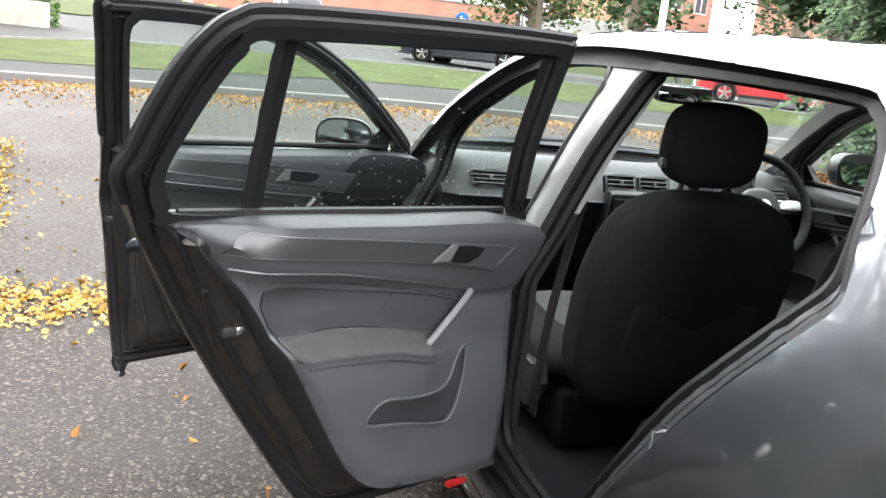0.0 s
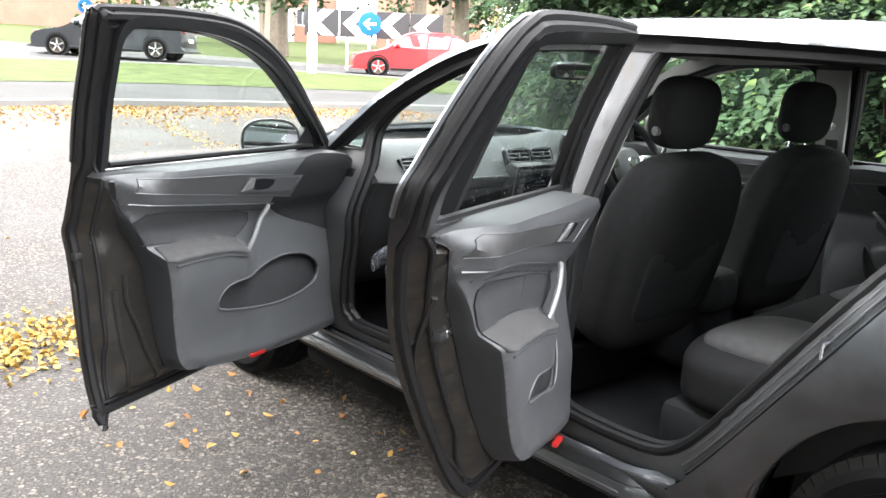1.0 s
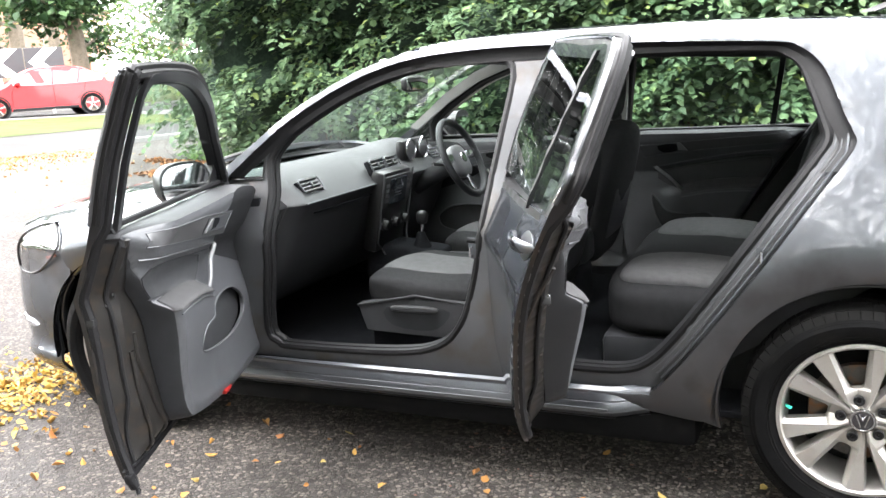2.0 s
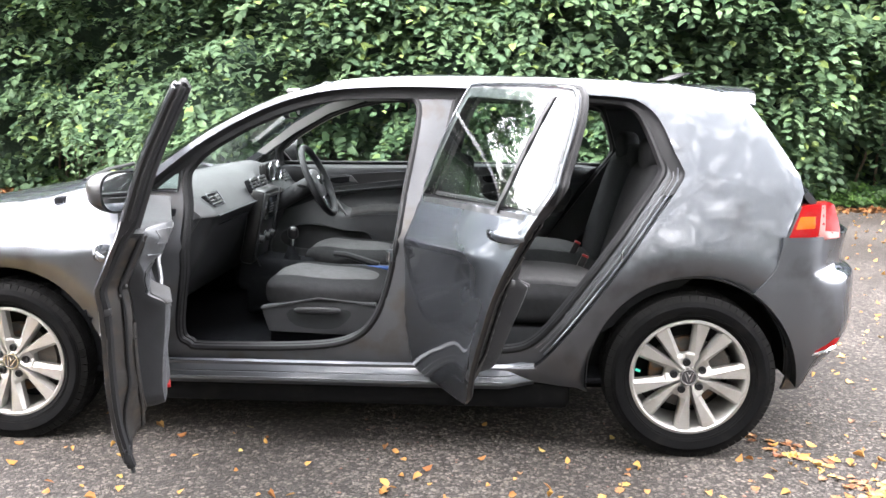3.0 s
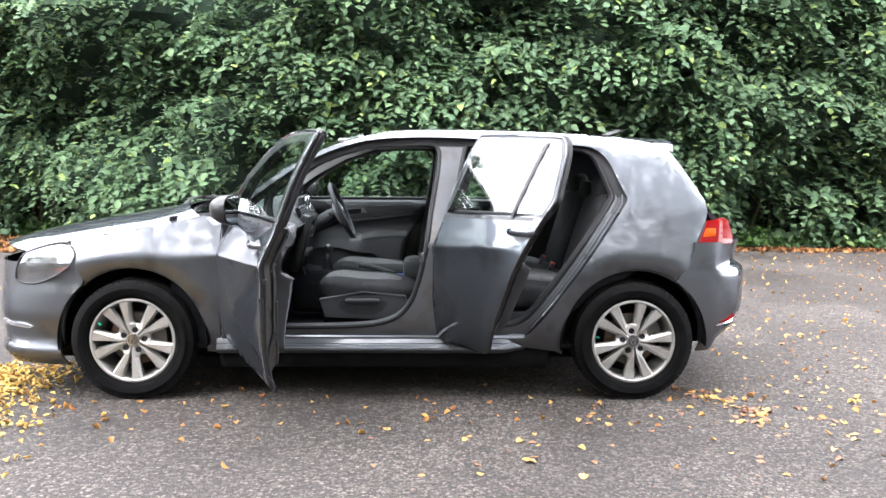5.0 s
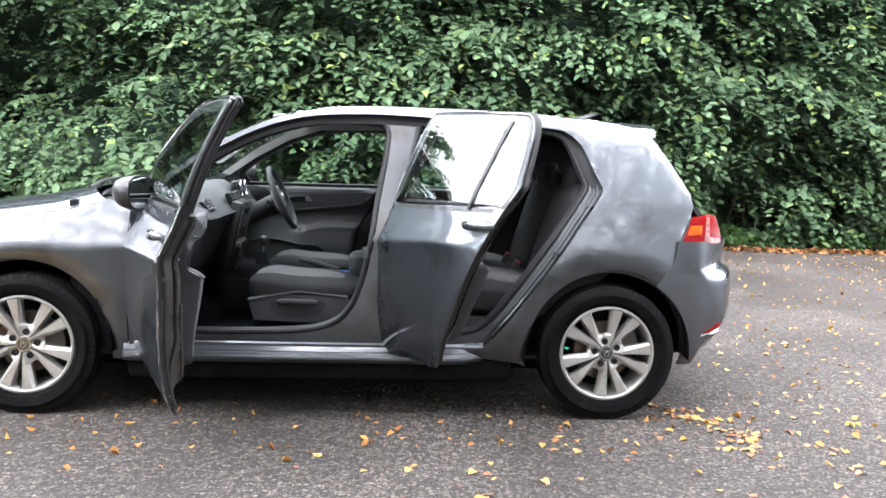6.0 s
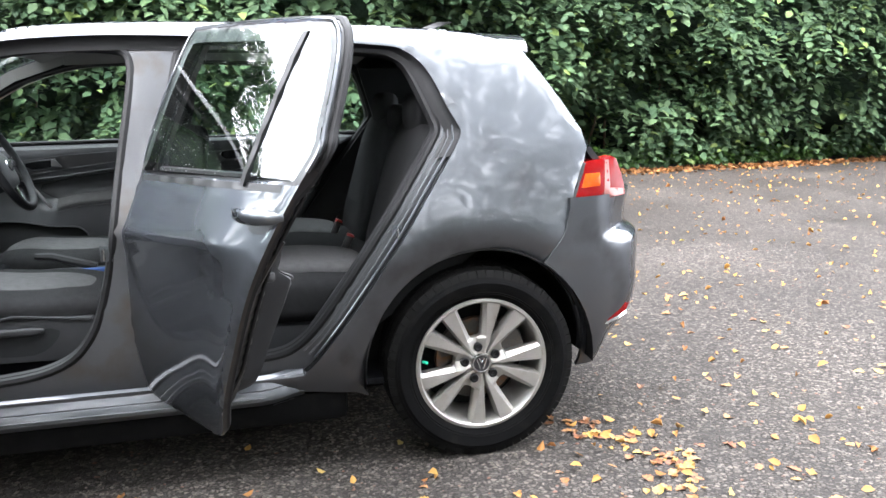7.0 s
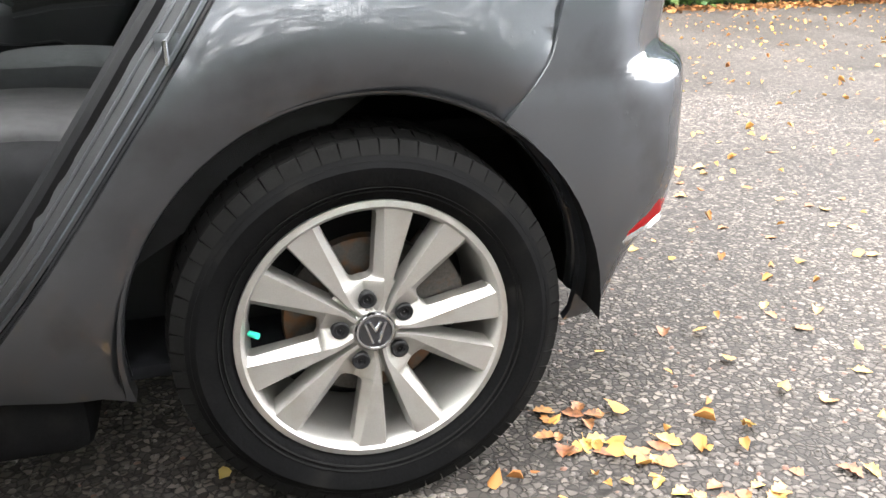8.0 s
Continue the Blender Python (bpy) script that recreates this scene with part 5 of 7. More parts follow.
    # stitched centre panel
    put("seat_insert", *superbox(-1.45, y, 0.569, 0.47, 0.31, 0.075, 3.2, 12, lambda q: Vector((q.x, q.y, q.z - 0.25 * q.x + 0.28 * math.exp(-((q.x + 0.62) / 0.30) ** 2) - 0.4 * max(0.0, q.x - 0.4) if q.z > 0 else q.z))), colour, seat, "grey woven seat centre")
    put("back_pocket", *tilt_y(superbox(-0.985, y, 0.74, 0.02, 0.36, 0.26, 6, 6), (-1.10, y, 0.50), 14), TRIM_DARK, seat, "dark map pocket")
    return seat


build_front_seat(-0.365, FABRIC_LIGHT)
build_front_seat(0.365, FABRIC_LIGHT)


def bench_warp(q):
    q.z += (0.10 * (0.5 - 0.5 * math.cos(q.y * 2 * math.pi)) if q.z > 0 else 0) - (0.35 * max(0.0, q.x) if q.z > 0 else 0) - (0.10 * max(0.0, -q.x - 0.6) if q.z > 0 else 0)
    return q


bench = put("rear_bench", *superbox(-0.50, 0, 0.515, 0.60, 1.26, 0.20, 5, 16, bench_warp), FABRIC, car, "charcoal and grey cloth rear bench")
for y in (-0.36, 0.36):
    put("bench_insert", *superbox(-0.53, y, 0.598, 0.44, 0.40, 0.075, 4, 8, lambda q: Vector((q.x, q.y, q.z - 0.5 * max(0.0, q.x) - 0.25 * max(0.0, -q.x - 0.5)))), FABRIC_LIGHT, bench, "paler grey seat panel")
    put("bench_back_side", *tilt_y(superbox(-0.215, y * 1.0, 0.83, 0.16, 0.60, 0.58, 5, 12), (-0.28, y, 0.56), 17), FABRIC, bench, "dark cloth rear backrest")
    put("rear_headrest", *superbox(-0.085, y, 1.115, 0.10, 0.26, 0.15, 3.2, 8), FABRIC, bench, "black rear headrest")
put("rear_headrest", *superbox(-0.085, 0, 1.09, 0.09, 0.24, 0.11, 3.2, 8), FABRIC, bench)
put("bench_plinth", *box(-0.78, -0.25, -0.62, 0.62, 0.27, 0.44, 0.03), TRIM_DARK, bench)
for y in (-0.20, 0.18):
    put("belt_buckle", *tilt_y(box(-0.375, -0.345, y - 0.012, y + 0.012, 0.585, 0.66, 0.006), (-0.36, y, 0.6), 25), BLACK_PLASTIC, bench)
    put("belt_release", *tilt_y(box(-0.375, -0.345, y - 0.011, y + 0.011, 0.655, 0.667, 0.004), (-0.36, y, 0.6), 25), RED_PLASTIC, bench, "red belt release")

DASH = material("dash_plastic", (0.021, 0.0217, 0.023), 0.55, 0, 0.12, 18, 600, bump=0.3, bump_scale=700, spec=0.4)
# dashboard: a profile carried across the car
PROFILE = [(-2.42, 0.955), (-2.25, 0.985), (-2.12, 1.002), (-2.03, 1.0), (-1.965, 0.978), (-1.905, 0.940), (-1.86, 0.902), (-1.838, 0.882), (-1.845, 0.872), (-1.86, 0.85), (-1.89, 0.80), (-1.93, 0.70), (-2.00, 0.58), (-2.13, 0.46), (-2.40, 0.40)]
prof = smooth_loop(PROFILE, 3, False)
rows = []
for y in np.linspace(-0.735, 0.735, 60):
    hood = math.exp(-((y - 0.36) / 0.16) ** 4)
    mid = math.exp(-((y - 0.03) / 0.16) ** 6)
    end = max(0.0, (abs(y) - 0.66) / 0.075)
    row = []
    for x, z in prof:
        up = ease(0.93, 1.02, z) * ease(-2.2, -1.95, x)
        row.append((x - 0.05 * end ** 2 + 0.02 * mid * ease(-2.2, -1.9, x) * ease(0.5, 0.75, z), float(y), z + 0.045 * hood * up - 0.02 * end * up))
    rows.append(row)
split = min(range(len(prof)), key=lambda i: abs(prof[i][1] - 0.876) + abs(prof[i][0] + 1.835))
dash = put("dashboard", *loft([row[:split + 1] for row in rows]), DASH, car, "moulded dark grey dashboard", angle=60)
put("glove_box", *loft([row[split:] for row in rows]), TRIM_DARK, dash, "black lower dashboard with a glove box lid", angle=60)
lid = [(-1.851 - 0.05 * (0.85 - z), y, z) for y, z in ((-0.62, 0.84), (-0.17, 0.84))]
put("lid_edge", *tube(lid, 0.003, 6), CARPET, dash)
cap_c = (-2.13, 0.80)
for side in (-1, 1):
    rows = []
    for k, out in ((1.0, 0.0), (0.99, 0.006), (0.93, 0.014), (0.80, 0.020), (0.4, 0.022), (0.02, 0.022)):
        rows.append([(cap_c[0] + (x - 0.05 - cap_c[0]) * k, side * (0.735 + out), cap_c[1] + (z - 0.02 * ease(0.93, 1.02, z) - cap_c[1]) * k) for x, z in prof])
    put("dash_end", *loft(rows), TRIM_DARK, dash, "dark rounded end cap with fuse cover")
    put("dash_end_edge", *tube([(x - 0.05, side * 0.738, z - 0.02 * ease(0.93, 1.02, z)) for x, z in prof], 0.003, 6), DASH, dash)
put("end_emblem", *box(-2.03, -2.012, -0.760, -0.752, 0.835, 0.868, 0.002), SATIN, dash)
line = [(-1.828 + (0.035 if -0.11 < y < 0.17 else 0), y, 0.884) for y in np.linspace(-0.70, -0.165, 12)]
put("dash_strip", *tube(line, 0.004, 6), SATIN, dash, "thin bright dashboard line")


def build_vent(y, z, w, h, x, slats=4, slope=0.0):
    tip = lambda pc: tilt_y(pc, (x, y, z), -slope)
    ring = [(x + 0.012, y + w / 2 * sx, z + h / 2 * sz) for sx, sz in ((-1, -0.7), (-0.85, -1), (0.85, -1), (1, -0.7), (1, 0.7), (0.85, 1), (-0.85, 1), (-1, 0.7))]
    vent = put("air_vent", *tip(box(x - 0.02, x + 0.002, y - w / 2, y + w / 2, z - h / 2, z + h / 2, 0.006)), CARPET, dash, "slatted air vent with bright rim")
    put("vent_rim", *tip(tube(ring, 0.003, 6, True)), SATIN, vent)
    for k in range(slats):
        zz = z - h / 2 + h * (k + 0.5) / slats
        put("vent_slat", *tip(tilt_y(box(x - 0.005, x + 0.014, y - w / 2 + 0.006, y + w / 2 - 0.006, zz - 0.0025, zz + 0.0025, 0.001), (x, y, zz), -15)), TRIM, vent)
    put("vent_tab", *tip(box(x + 0.006, x + 0.02, y - 0.006, y + 0.006, z - 0.012, z + 0.012, 0.003)), TRIM, vent)
    return vent


build_vent(-0.575, 0.932, 0.135, 0.062, -1.892, slope=36)
build_vent(0.575, 0.932, 0.135, 0.062, -1.892, slope=36)
build_vent(-0.092, 0.948, 0.118, 0.064, -1.862, slope=24)
build_vent(0.042, 0.948, 0.118, 0.064, -1.862, slope=24)
lean = (-1.79, 0, 0.92)
stack = put("console_face", *tilt_y(box(-1.86, -1.792, -0.155, 0.115, 0.57, 0.925, 0.02), lean, 12), BLACK_GLOSS, dash, "gloss black centre console face with screen")
put("screen_bezel", *tilt_y(box(-1.80, -1.787, -0.140, 0.100, 0.770, 0.905, 0.006), lean, 12), BLACK_PLASTIC, stack)
put("screen", *tilt_y(box(-1.79, -1.784, -0.100, 0.060, 0.782, 0.892, 0.003), lean, 12), SCREEN, stack, "dark touch screen")
for z, w in ((0.855, 0.055), (0.842, 0.075), (0.829, 0.06), (0.816, 0.07)):
    put("screen_text", *tilt_y(box(-1.785, -1.7833, -0.02 - w / 2, -0.02 + w / 2, z - 0.003, z + 0.003, 0.0), lean, 12), SATIN, stack)
for y in (-0.120, 0.080):
    for z in (0.800, 0.822, 0.844, 0.866):
        put("screen_button", *tilt_y(box(-1.79, -1.783, y - 0.013, y + 0.013, z - 0.007, z + 0.007, 0.002), lean, 12), SATIN if z == 0.800 else TRIM, stack)
for y in (-0.11, -0.02, 0.07):
    d = lathe([(0.001, -0.022), (0.017, -0.022), (0.02, -0.018), (0.022, 0.006)], 20)
    k = moved(d, Matrix.Translation((-1.788, y, 0.695)) @ Matrix.Rotation(radians(90), 4, "Z"))
    knob = put("heater_knob", *tilt_y(k, lean, 12), BLACK_PLASTIC, stack, "ridged heater knob with bright rim")
    d = lathe([(0.0205, -0.004), (0.026, -0.004), (0.026, 0.004), (0.0205, 0.004)], 20)
    put("knob_rim", *tilt_y(moved(d, Matrix.Translation((-1.788, y, 0.695)) @ Matrix.Rotation(radians(90), 4, "Z")), lean, 12), SATIN, knob)
for y in (-0.155, 0.115):
    put("console_rim", *tilt_y(tube([(-1.79, y, 0.92), (-1.785, y, 0.62), (-1.76, y * 0.8, 0.57)], 0.004, 6), lean, 12), SATIN, stack)
put("binnacle", *box(-1.93, -1.885, 0.22, 0.50, 0.93, 1.03, 0.02), BLACK_GLOSS, dash, "instrument cluster")
for y in (0.29, 0.43):
    put("dial", *moved(lathe([(0.001, 0), (0.045, 0), (0.05, -0.004), (0.052, 0.0)], 24), Matrix.Translation((-1.88, y, 0.98)) @ Matrix.Rotation(radians(90), 4, "Z")), CHROME, dash)

# steering wheel
wm = Matrix.Translation((-1.655, 0.365, 0.93)) @ Matrix.Rotation(radians(90 - 24), 4, "Y")
ring = [(0.184 * math.cos(a), 0.184 * math.sin(a) * (0.97 if math.sin(a) < 0 else 1), 0) for a in np.linspace(0, 2 * math.pi, 49)[:-1]]
bm_ring = []
for i, (x, y, z) in enumerate(ring):
    n = Vector((x, y, 0)).normalized()
    bm_ring.append([tuple(wm @ (Vector((x, y, 0)) + n * (0.0165 * math.cos(b)) + Vector((0, 0, 0.0165 * math.sin(b))))) for b in np.linspace(0, 2 * math.pi, 11)[:-1]])
bm_ring.append(bm_ring[0])
steer = put("steering_wheel", *loft(bm_ring, True), TRIM_DARK, car, "black leather steering wheel with silver spokes")
put("wheel_hub", *moved(superbox(0.01, 0, -0.02, 0.16, 0.15, 0.06, 3, 8), wm), TRIM, steer)
for d, wdt in ((-1, 0.03), (1, 0.03)):
    put("wheel_spoke", *moved(superbox(-0.01, d * 0.125, -0.01, 0.045, 0.12, 0.02, 4, 4), wm), CHROME, steer)
put("wheel_spoke", *moved(superbox(0.12, 0, -0.01, 0.11, 0.035, 0.018, 4, 4), wm), CHROME, steer)
put("wheel_emblem", *moved(lathe([(0.001, 0.014), (0.024, 0.014), (0.027, 0.008)], 24, "z"), wm), CHROME, steer)
put("steering_column", *tube([tuple(wm @ Vector((0, 0, -0.03))), tuple(wm @ Vector((0.02, 0, -0.28)))], 0.045, 12), TRIM_DARK, steer)
for d in (-1, 1):
    put("stalk", *tube([tuple(wm @ Vector((0, d * 0.05, -0.07))), tuple(wm @ Vector((-0.02, d * 0.19, -0.06)))], 0.008, 6), BLACK_PLASTIC, steer)

# console, gear lever, handbrake
console = put("centre_console", *join(box(-1.92, -0.98, -0.105, 0.105, 0.33, 0.535, 0.03, 3), tilt_y(box(-1.95, -1.62, -0.10, 0.12, 0.40, 0.57, 0.03, 3), (-1.6, 0, 0.5), 8)), CARPET, car, "dark centre console")
put("console_top", *box(-1.62, -1.02, -0.085, 0.085, 0.536, 0.548, 0.005), TRIM_DARK, console)
put("gaiter", *lathe([(0.05, 0.0), (0.042, 0.02), (0.028, 0.05), (0.014, 0.085)], 16, "z")[:1], lathe([(0.05, 0.0), (0.042, 0.02), (0.028, 0.05), (0.014, 0.085)], 16, "z")[1], CARPET, console).matrix_basis = pose(-1.715, 0, 0.565)
put("gear_stick", *tube([(-1.715, 0, 0.61), (-1.708, 0, 0.69)], 0.009, 8), CHROME, console)
put("gear_knob", *superbox(-1.706, 0, 0.712, 0.05, 0.048, 0.062, 2.6, 6), BLACK_GLOSS, console, "shiny black gear knob")
put("gear_surround", *box(-1.79, -1.64, -0.06, 0.06, 0.563, 0.573, 0.004), CHROME, console)
put("handbrake", *tube([(-1.30, 0.055, 0.55), (-1.46, 0.055, 0.60), (-1.52, 0.055, 0.605)], [0.018, 0.016, 0.013], 8), TRIM_DARK, console)
put("blue_cloth", *superbox(-1.28, -0.04, 0.556, 0.20, 0.035, 0.018, 3, 6), BLUE_CLOTH, console, "folded blue cloth beside the seat")
put("belt_buckle", *box(-1.215, -1.185, -0.085, -0.06, 0.54, 0.60, 0.006), BLACK_PLASTIC, console)
put("belt_release", *box(-1.215, -1.185, -0.084, -0.061, 0.60, 0.615, 0.004), RED_PLASTIC, console, "red belt release")
put("rear_vent", *box(-0.985, -0.972, -0.07, 0.07, 0.58, 0.66, 0.006), TRIM_DARK, console)
put("armrest_box", *superbox(-1.10, 0, 0.60, 0.28, 0.19, 0.14, 5, 8), TRIM_DARK, console)

# floor, walls and pillars inside
put("cabin_floor", *box(-2.45, -0.10, -0.80, 0.80, 0.262, 0.285, 0.004), CARPET, car, "black carpet floor")
put("bulkhead", *box(-2.46, -2.42, -0.78, 0.78, 0.27, 0.96, 0.01), CARPET, car)
for y in (-0.78, 0.78):
    put("footwell_side", *box(-2.45, -1.97, y - 0.01, y + 0.01, 0.28, 0.92, 0.004), CARPET, car)
put("load_floor", *box(-0.12, 0.5, -0.62, 0.62, 0.56, 0.60, 0.01), CARPET, car)
put("parcel_shelf", *box(-0.06, 0.42, -0.60, 0.60, 0.93, 0.95, 0.01), TRIM_DARK, car)
for flip in (False, True):
    # pillar and quarter trims
    pil = skin([(-1.03, 1.33), (-1.06, 1.0), (-0.96, 1.0), (-0.91, 1.33)], [], 0.02, 0.10, grid=0.04, step=0.04, flip=flip)
    put("pillar_trim", *pil, LINER, car, "pale centre pillar trim")
    pil = skin([(-1.085, 1.0), (-1.14, 0.64), (-1.2, 0.45), (-1.0, 0.40), (-0.97, 0.9), (-0.96, 1.0)], [], 0.02, 0.10, grid=0.04, step=0.04, flip=flip)
    put("pillar_trim", *pil, TRIM_DARK, car)
    ap = skin([(-2.02, 1.045), (-1.84, 1.165), (-1.64, 1.272), (-1.43, 1.34), (-1.43, 1.39), (-1.65, 1.315), (-1.84, 1.215), (-2.06, 1.06)], [], 0.03, 0.085, grid=0.05, step=0.04, flip=flip)
    put("pillar_trim", *ap, LINER, car, "pale windscreen pillar trim")
    q = skin([(-0.18, 1.30), (-0.10, 1.08), (-0.30, 0.79), (-0.55, 0.46), (-0.40, 0.40), (0.10, 0.72), (0.40, 0.72), (0.38, 1.02), (0.22, 1.30)], [], 0.02, 0.12, grid=0.05, step=0.04, flip=flip)
    put("quarter_trim", *q, TRIM_DARK, car, "dark rear quarter trim")
    r = skin([(-0.18, 1.32), (-0.9, 1.35), (-1.43, 1.335), (-1.43, 1.40), (-0.9, 1.415), (-0.1, 1.385)], [], 0.02, 0.09, grid=0.05, step=0.04, flip=flip)
    put("roof_side_trim", *r, LINER, car)
    s = 1 if flip else -1
    belt = smooth_loop([(-0.99, s * 0.655, 1.14), (-1.0, s * 0.68, 0.95), (-1.03, s * 0.70, 0.7), (-1.05, s * 0.70, 0.45)], 4, False)
    rows = [[(x - 0.022, y, z), (x + 0.022, y, z)] for x, y, z in belt]
    put("seat_belt", *thick(loft(rows), 0.002), TRIM_DARK, car, "black seat belt webbing")
    put("belt_anchor", *tube([(-0.985, s * 0.65, 1.17), (-0.985, s * 0.655, 1.12)], 0.016, 8), CHROME, car)
    # strikers on the pillars
    for x, z in ((-1.118, 0.759), (-0.255, 0.768)):
        w = half_width(x, z) - 0.046
        u = tube([(x - 0.012, s * w, z + 0.014), (x - 0.012, s * (w + 0.025), z + 0.014), (x - 0.012, s * (w + 0.025), z - 0.014), (x - 0.012, s * w, z - 0.014)], 0.0038, 6)
        put("striker_plate", *box(x - 0.026, x + 0.008, *sorted((s * w, s * (w + 0.003))), z - 0.024, z + 0.024, 0.001), PAINT, car)
        put("door_striker", *u, CHROME, car, "bright steel door striker")
    # hinges
    for hx, hz in ((-2.13, 0.50), (-2.13, 0.80), (-1.06, 0.48), (-1.06, 0.78)):
        y = s * 0.815
        put("door_hinge", *join(box(hx - 0.02, hx + 0.06, y - 0.02, y + 0.02, hz - 0.025, hz + 0.025, 0.006), tube([(hx, y, hz - 0.04), (hx, y, hz + 0.04)], 0.012, 8)), PAINT_DIRTY, car)
put("interior_mirror", *superbox(-1.70, 0, 1.285, 0.03, 0.22, 0.065, 4, 6), BLACK_PLASTIC, car, "black rear-view mirror")
put("mirror_face", *box(-1.685, -1.682, -0.10, 0.10, 1.26, 1.31, 0.001), MIRROR, car)
put("mirror_stem", *tube([(-1.715, 0, 1.30), (-1.76, 0, 1.345)], 0.01, 6), BLACK_PLASTIC, car)
for y in (-0.36, 0.36):
    put("sun_visor", *superbox(-1.52, y, 1.375, 0.16, 0.34, 0.018, 5, 4), LINER, car)

# ---- ground and surroundings ----
def ground_z(x, y=0.0):
    """Level by the car, rising gently ahead of it towards the road."""
    d = min(max(0.0, -4.5 - x), 80.0)
    return 0.046 * d * min(d / 3.0, 1.0)


def asphalt_material():
    m = bpy.data.materials.new("wet_chipped_asphalt")
    m.use_nodes = True
    n, l = m.node_tree.nodes, m.node_tree.links
    b = n["Principled BSDF"]
    co = n.new("ShaderNodeTexCoord")
    warp = n.new("ShaderNodeTexNoise")
    warp.inputs["Scale"].default_value = 60
    l.new(co.outputs["Object"], warp.inputs["Vector"])
    vec = n.new("ShaderNodeVectorMath")
    vec.operation = "MULTIPLY_ADD"
    vec.inputs[1].default_value = (0.012, 0.012, 0.0)
    l.new(warp.outputs["Color"], vec.inputs[0])
    l.new(co.outputs["Object"], vec.inputs[2])
    vo = n.new("ShaderNodeTexVoronoi")
    vo.inputs["Scale"].default_value = 64
    vo.inputs["Randomness"].default_value = 1.0
    l.new(vec.outputs[0], vo.inputs["Vector"])
    ve = n.new("ShaderNodeTexVoronoi")
    ve.feature = "DISTANCE_TO_EDGE"
    ve.inputs["Scale"].default_value = 64
    l.new(vec.outputs[0], ve.inputs["Vector"])
    # which stones are pale, which lie buried in the tar
    sep = n.new("ShaderNodeSeparateColor")
    l.new(vo.outputs["Color"], sep.inputs[0])
    ramp = n.new("ShaderNodeValToRGB")
    cr = ramp.color_ramp
    cr.elements[0].position, cr.elements[0].color = 0.0, (0.029, 0.0255, 0.0228, 1)
    cr.elements[1].position, cr.elements[1].color = 1.0, (0.125, 0.108, 0.095, 1)
    e = cr.elements.new(0.40)
    e.color = (0.0475, 0.042, 0.038, 1)
    e = cr.elements.new(0.72)
    e.color = (0.078, 0.068, 0.060, 1)
    l.new(sep.outputs[0], ramp.inputs[0])
    edge = n.new("ShaderNodeMapRange")
    edge.inputs["From Min"].default_value, edge.inputs["From Max"].default_value = 0.01, 0.17
    l.new(ve.outputs["Distance"], edge.inputs["Value"])
    mix = n.new("ShaderNodeMix")
    mix.data_type = "RGBA"
    mix.inputs["A"].default_value = (0.0185, 0.0167, 0.0155, 1)
    l.new(edge.outputs[0], mix.inputs["Factor"])
    l.new(ramp.outputs[0], mix.inputs["B"])
    # broad patches of damp and worn surface
    big = n.new("ShaderNodeTexNoise")
    big.inputs["Scale"].default_value, big.inputs["Detail"].default_value = 0.9, 6.0
    l.new(co.outputs["Object"], big.inputs["Vector"])
    br = n.new("ShaderNodeMapRange")
    br.inputs["From Min"].default_value, br.inputs["From Max"].default_value = 0.35, 0.65
    br.inputs["To Min"].default_value, br.inputs["To Max"].default_value = 0.72, 1.18
    l.new(big.outputs["Fac"], br.inputs["Value"])
    mul = n.new("ShaderNodeMix")
    mul.data_type, mul.blend_type = "RGBA", "MULTIPLY"
    mul.inputs["Factor"].default_value = 1.0
    l.new(mix.outputs["Result"], mul.inputs["A"])
    l.new(br.outputs[0], mul.inputs["B"])
    l.new(mul.outputs["Result"], b.inputs["Base Color"])
    rr = n.new("ShaderNodeMapRange")
    rr.inputs["From Min"].default_value, rr.inputs["From Max"].default_value = 0.35, 0.65
    rr.inputs["To Min"].default_value, rr.inputs["To Max"].default_value = 0.62, 0.85
    l.new(big.outputs["Fac"], rr.inputs["Value"])
    l.new(rr.outputs[0], b.inputs["Roughness"])
    b.inputs["Specular IOR Level"].default_value = 0.12
    hgt = n.new("ShaderNodeMath")
    hgt.operation = "MULTIPLY"
    l.new(edge.outputs[0], hgt.inputs[0])
    l.new(sep.outputs[0], hgt.inputs[1])
    bp = n.new("ShaderNodeBump")
    bp.inputs["Strength"].default_value, bp.inputs["Distance"].default_value = 0.9, 0.006
    l.new(hgt.outputs[0], bp.inputs["Height"])
    l.new(bp.outputs[0], b.inputs["Normal"])
    return m


ASPHALT = asphalt_material()
xs = np.concatenate([np.linspace(-500, -95, 8), np.linspace(-85, -8, 78), np.linspace(-7, 8, 61), np.linspace(10, 60, 12), [200, 400]])
ys = np.concatenate([[-400, -200, -100], np.linspace(-60, -8, 14), np.linspace(-7, 9, 33), np.linspace(12, 60, 12), [100, 200, 400]])
v, f = loft([[(float(x), float(y), ground_z(x, y)) for y in ys] for x in xs])
tagged(put("ground", v, f, ASPHALT), "worn wet asphalt with pale exposed stones", "ground", kind="structure")


def sheet_on_ground(edges, lift, n=40, drop=0.0):
    """A strip over the ground between two lines given as functions of y, over a range of y."""
    x_far, x_near, y0, y1 = edges
    rows = []
    for y in np.linspace(y0, y1, n):
        a, b = x_far(y), x_near(y)
        rows.append([(a + (b - a) * k / 16, float(y), ground_z(a + (b - a) * k / 16) + lift) for k in range(17)])
    return loft(rows)


KERB_X = lambda y: float(np.interp(y, [-45, -4, 2, 5, 14], [-11.5, -12.5, -13.4, -13.2, -12.0]))
PAVE_X = lambda y: float(np.interp(y, [-45, -6, -3, 0, 2, 5, 8, 14, 16], [-13.4, -13.9, -14.5, -15.8, -16.6, -16.6, -16.0, -15.0, -14.7]))
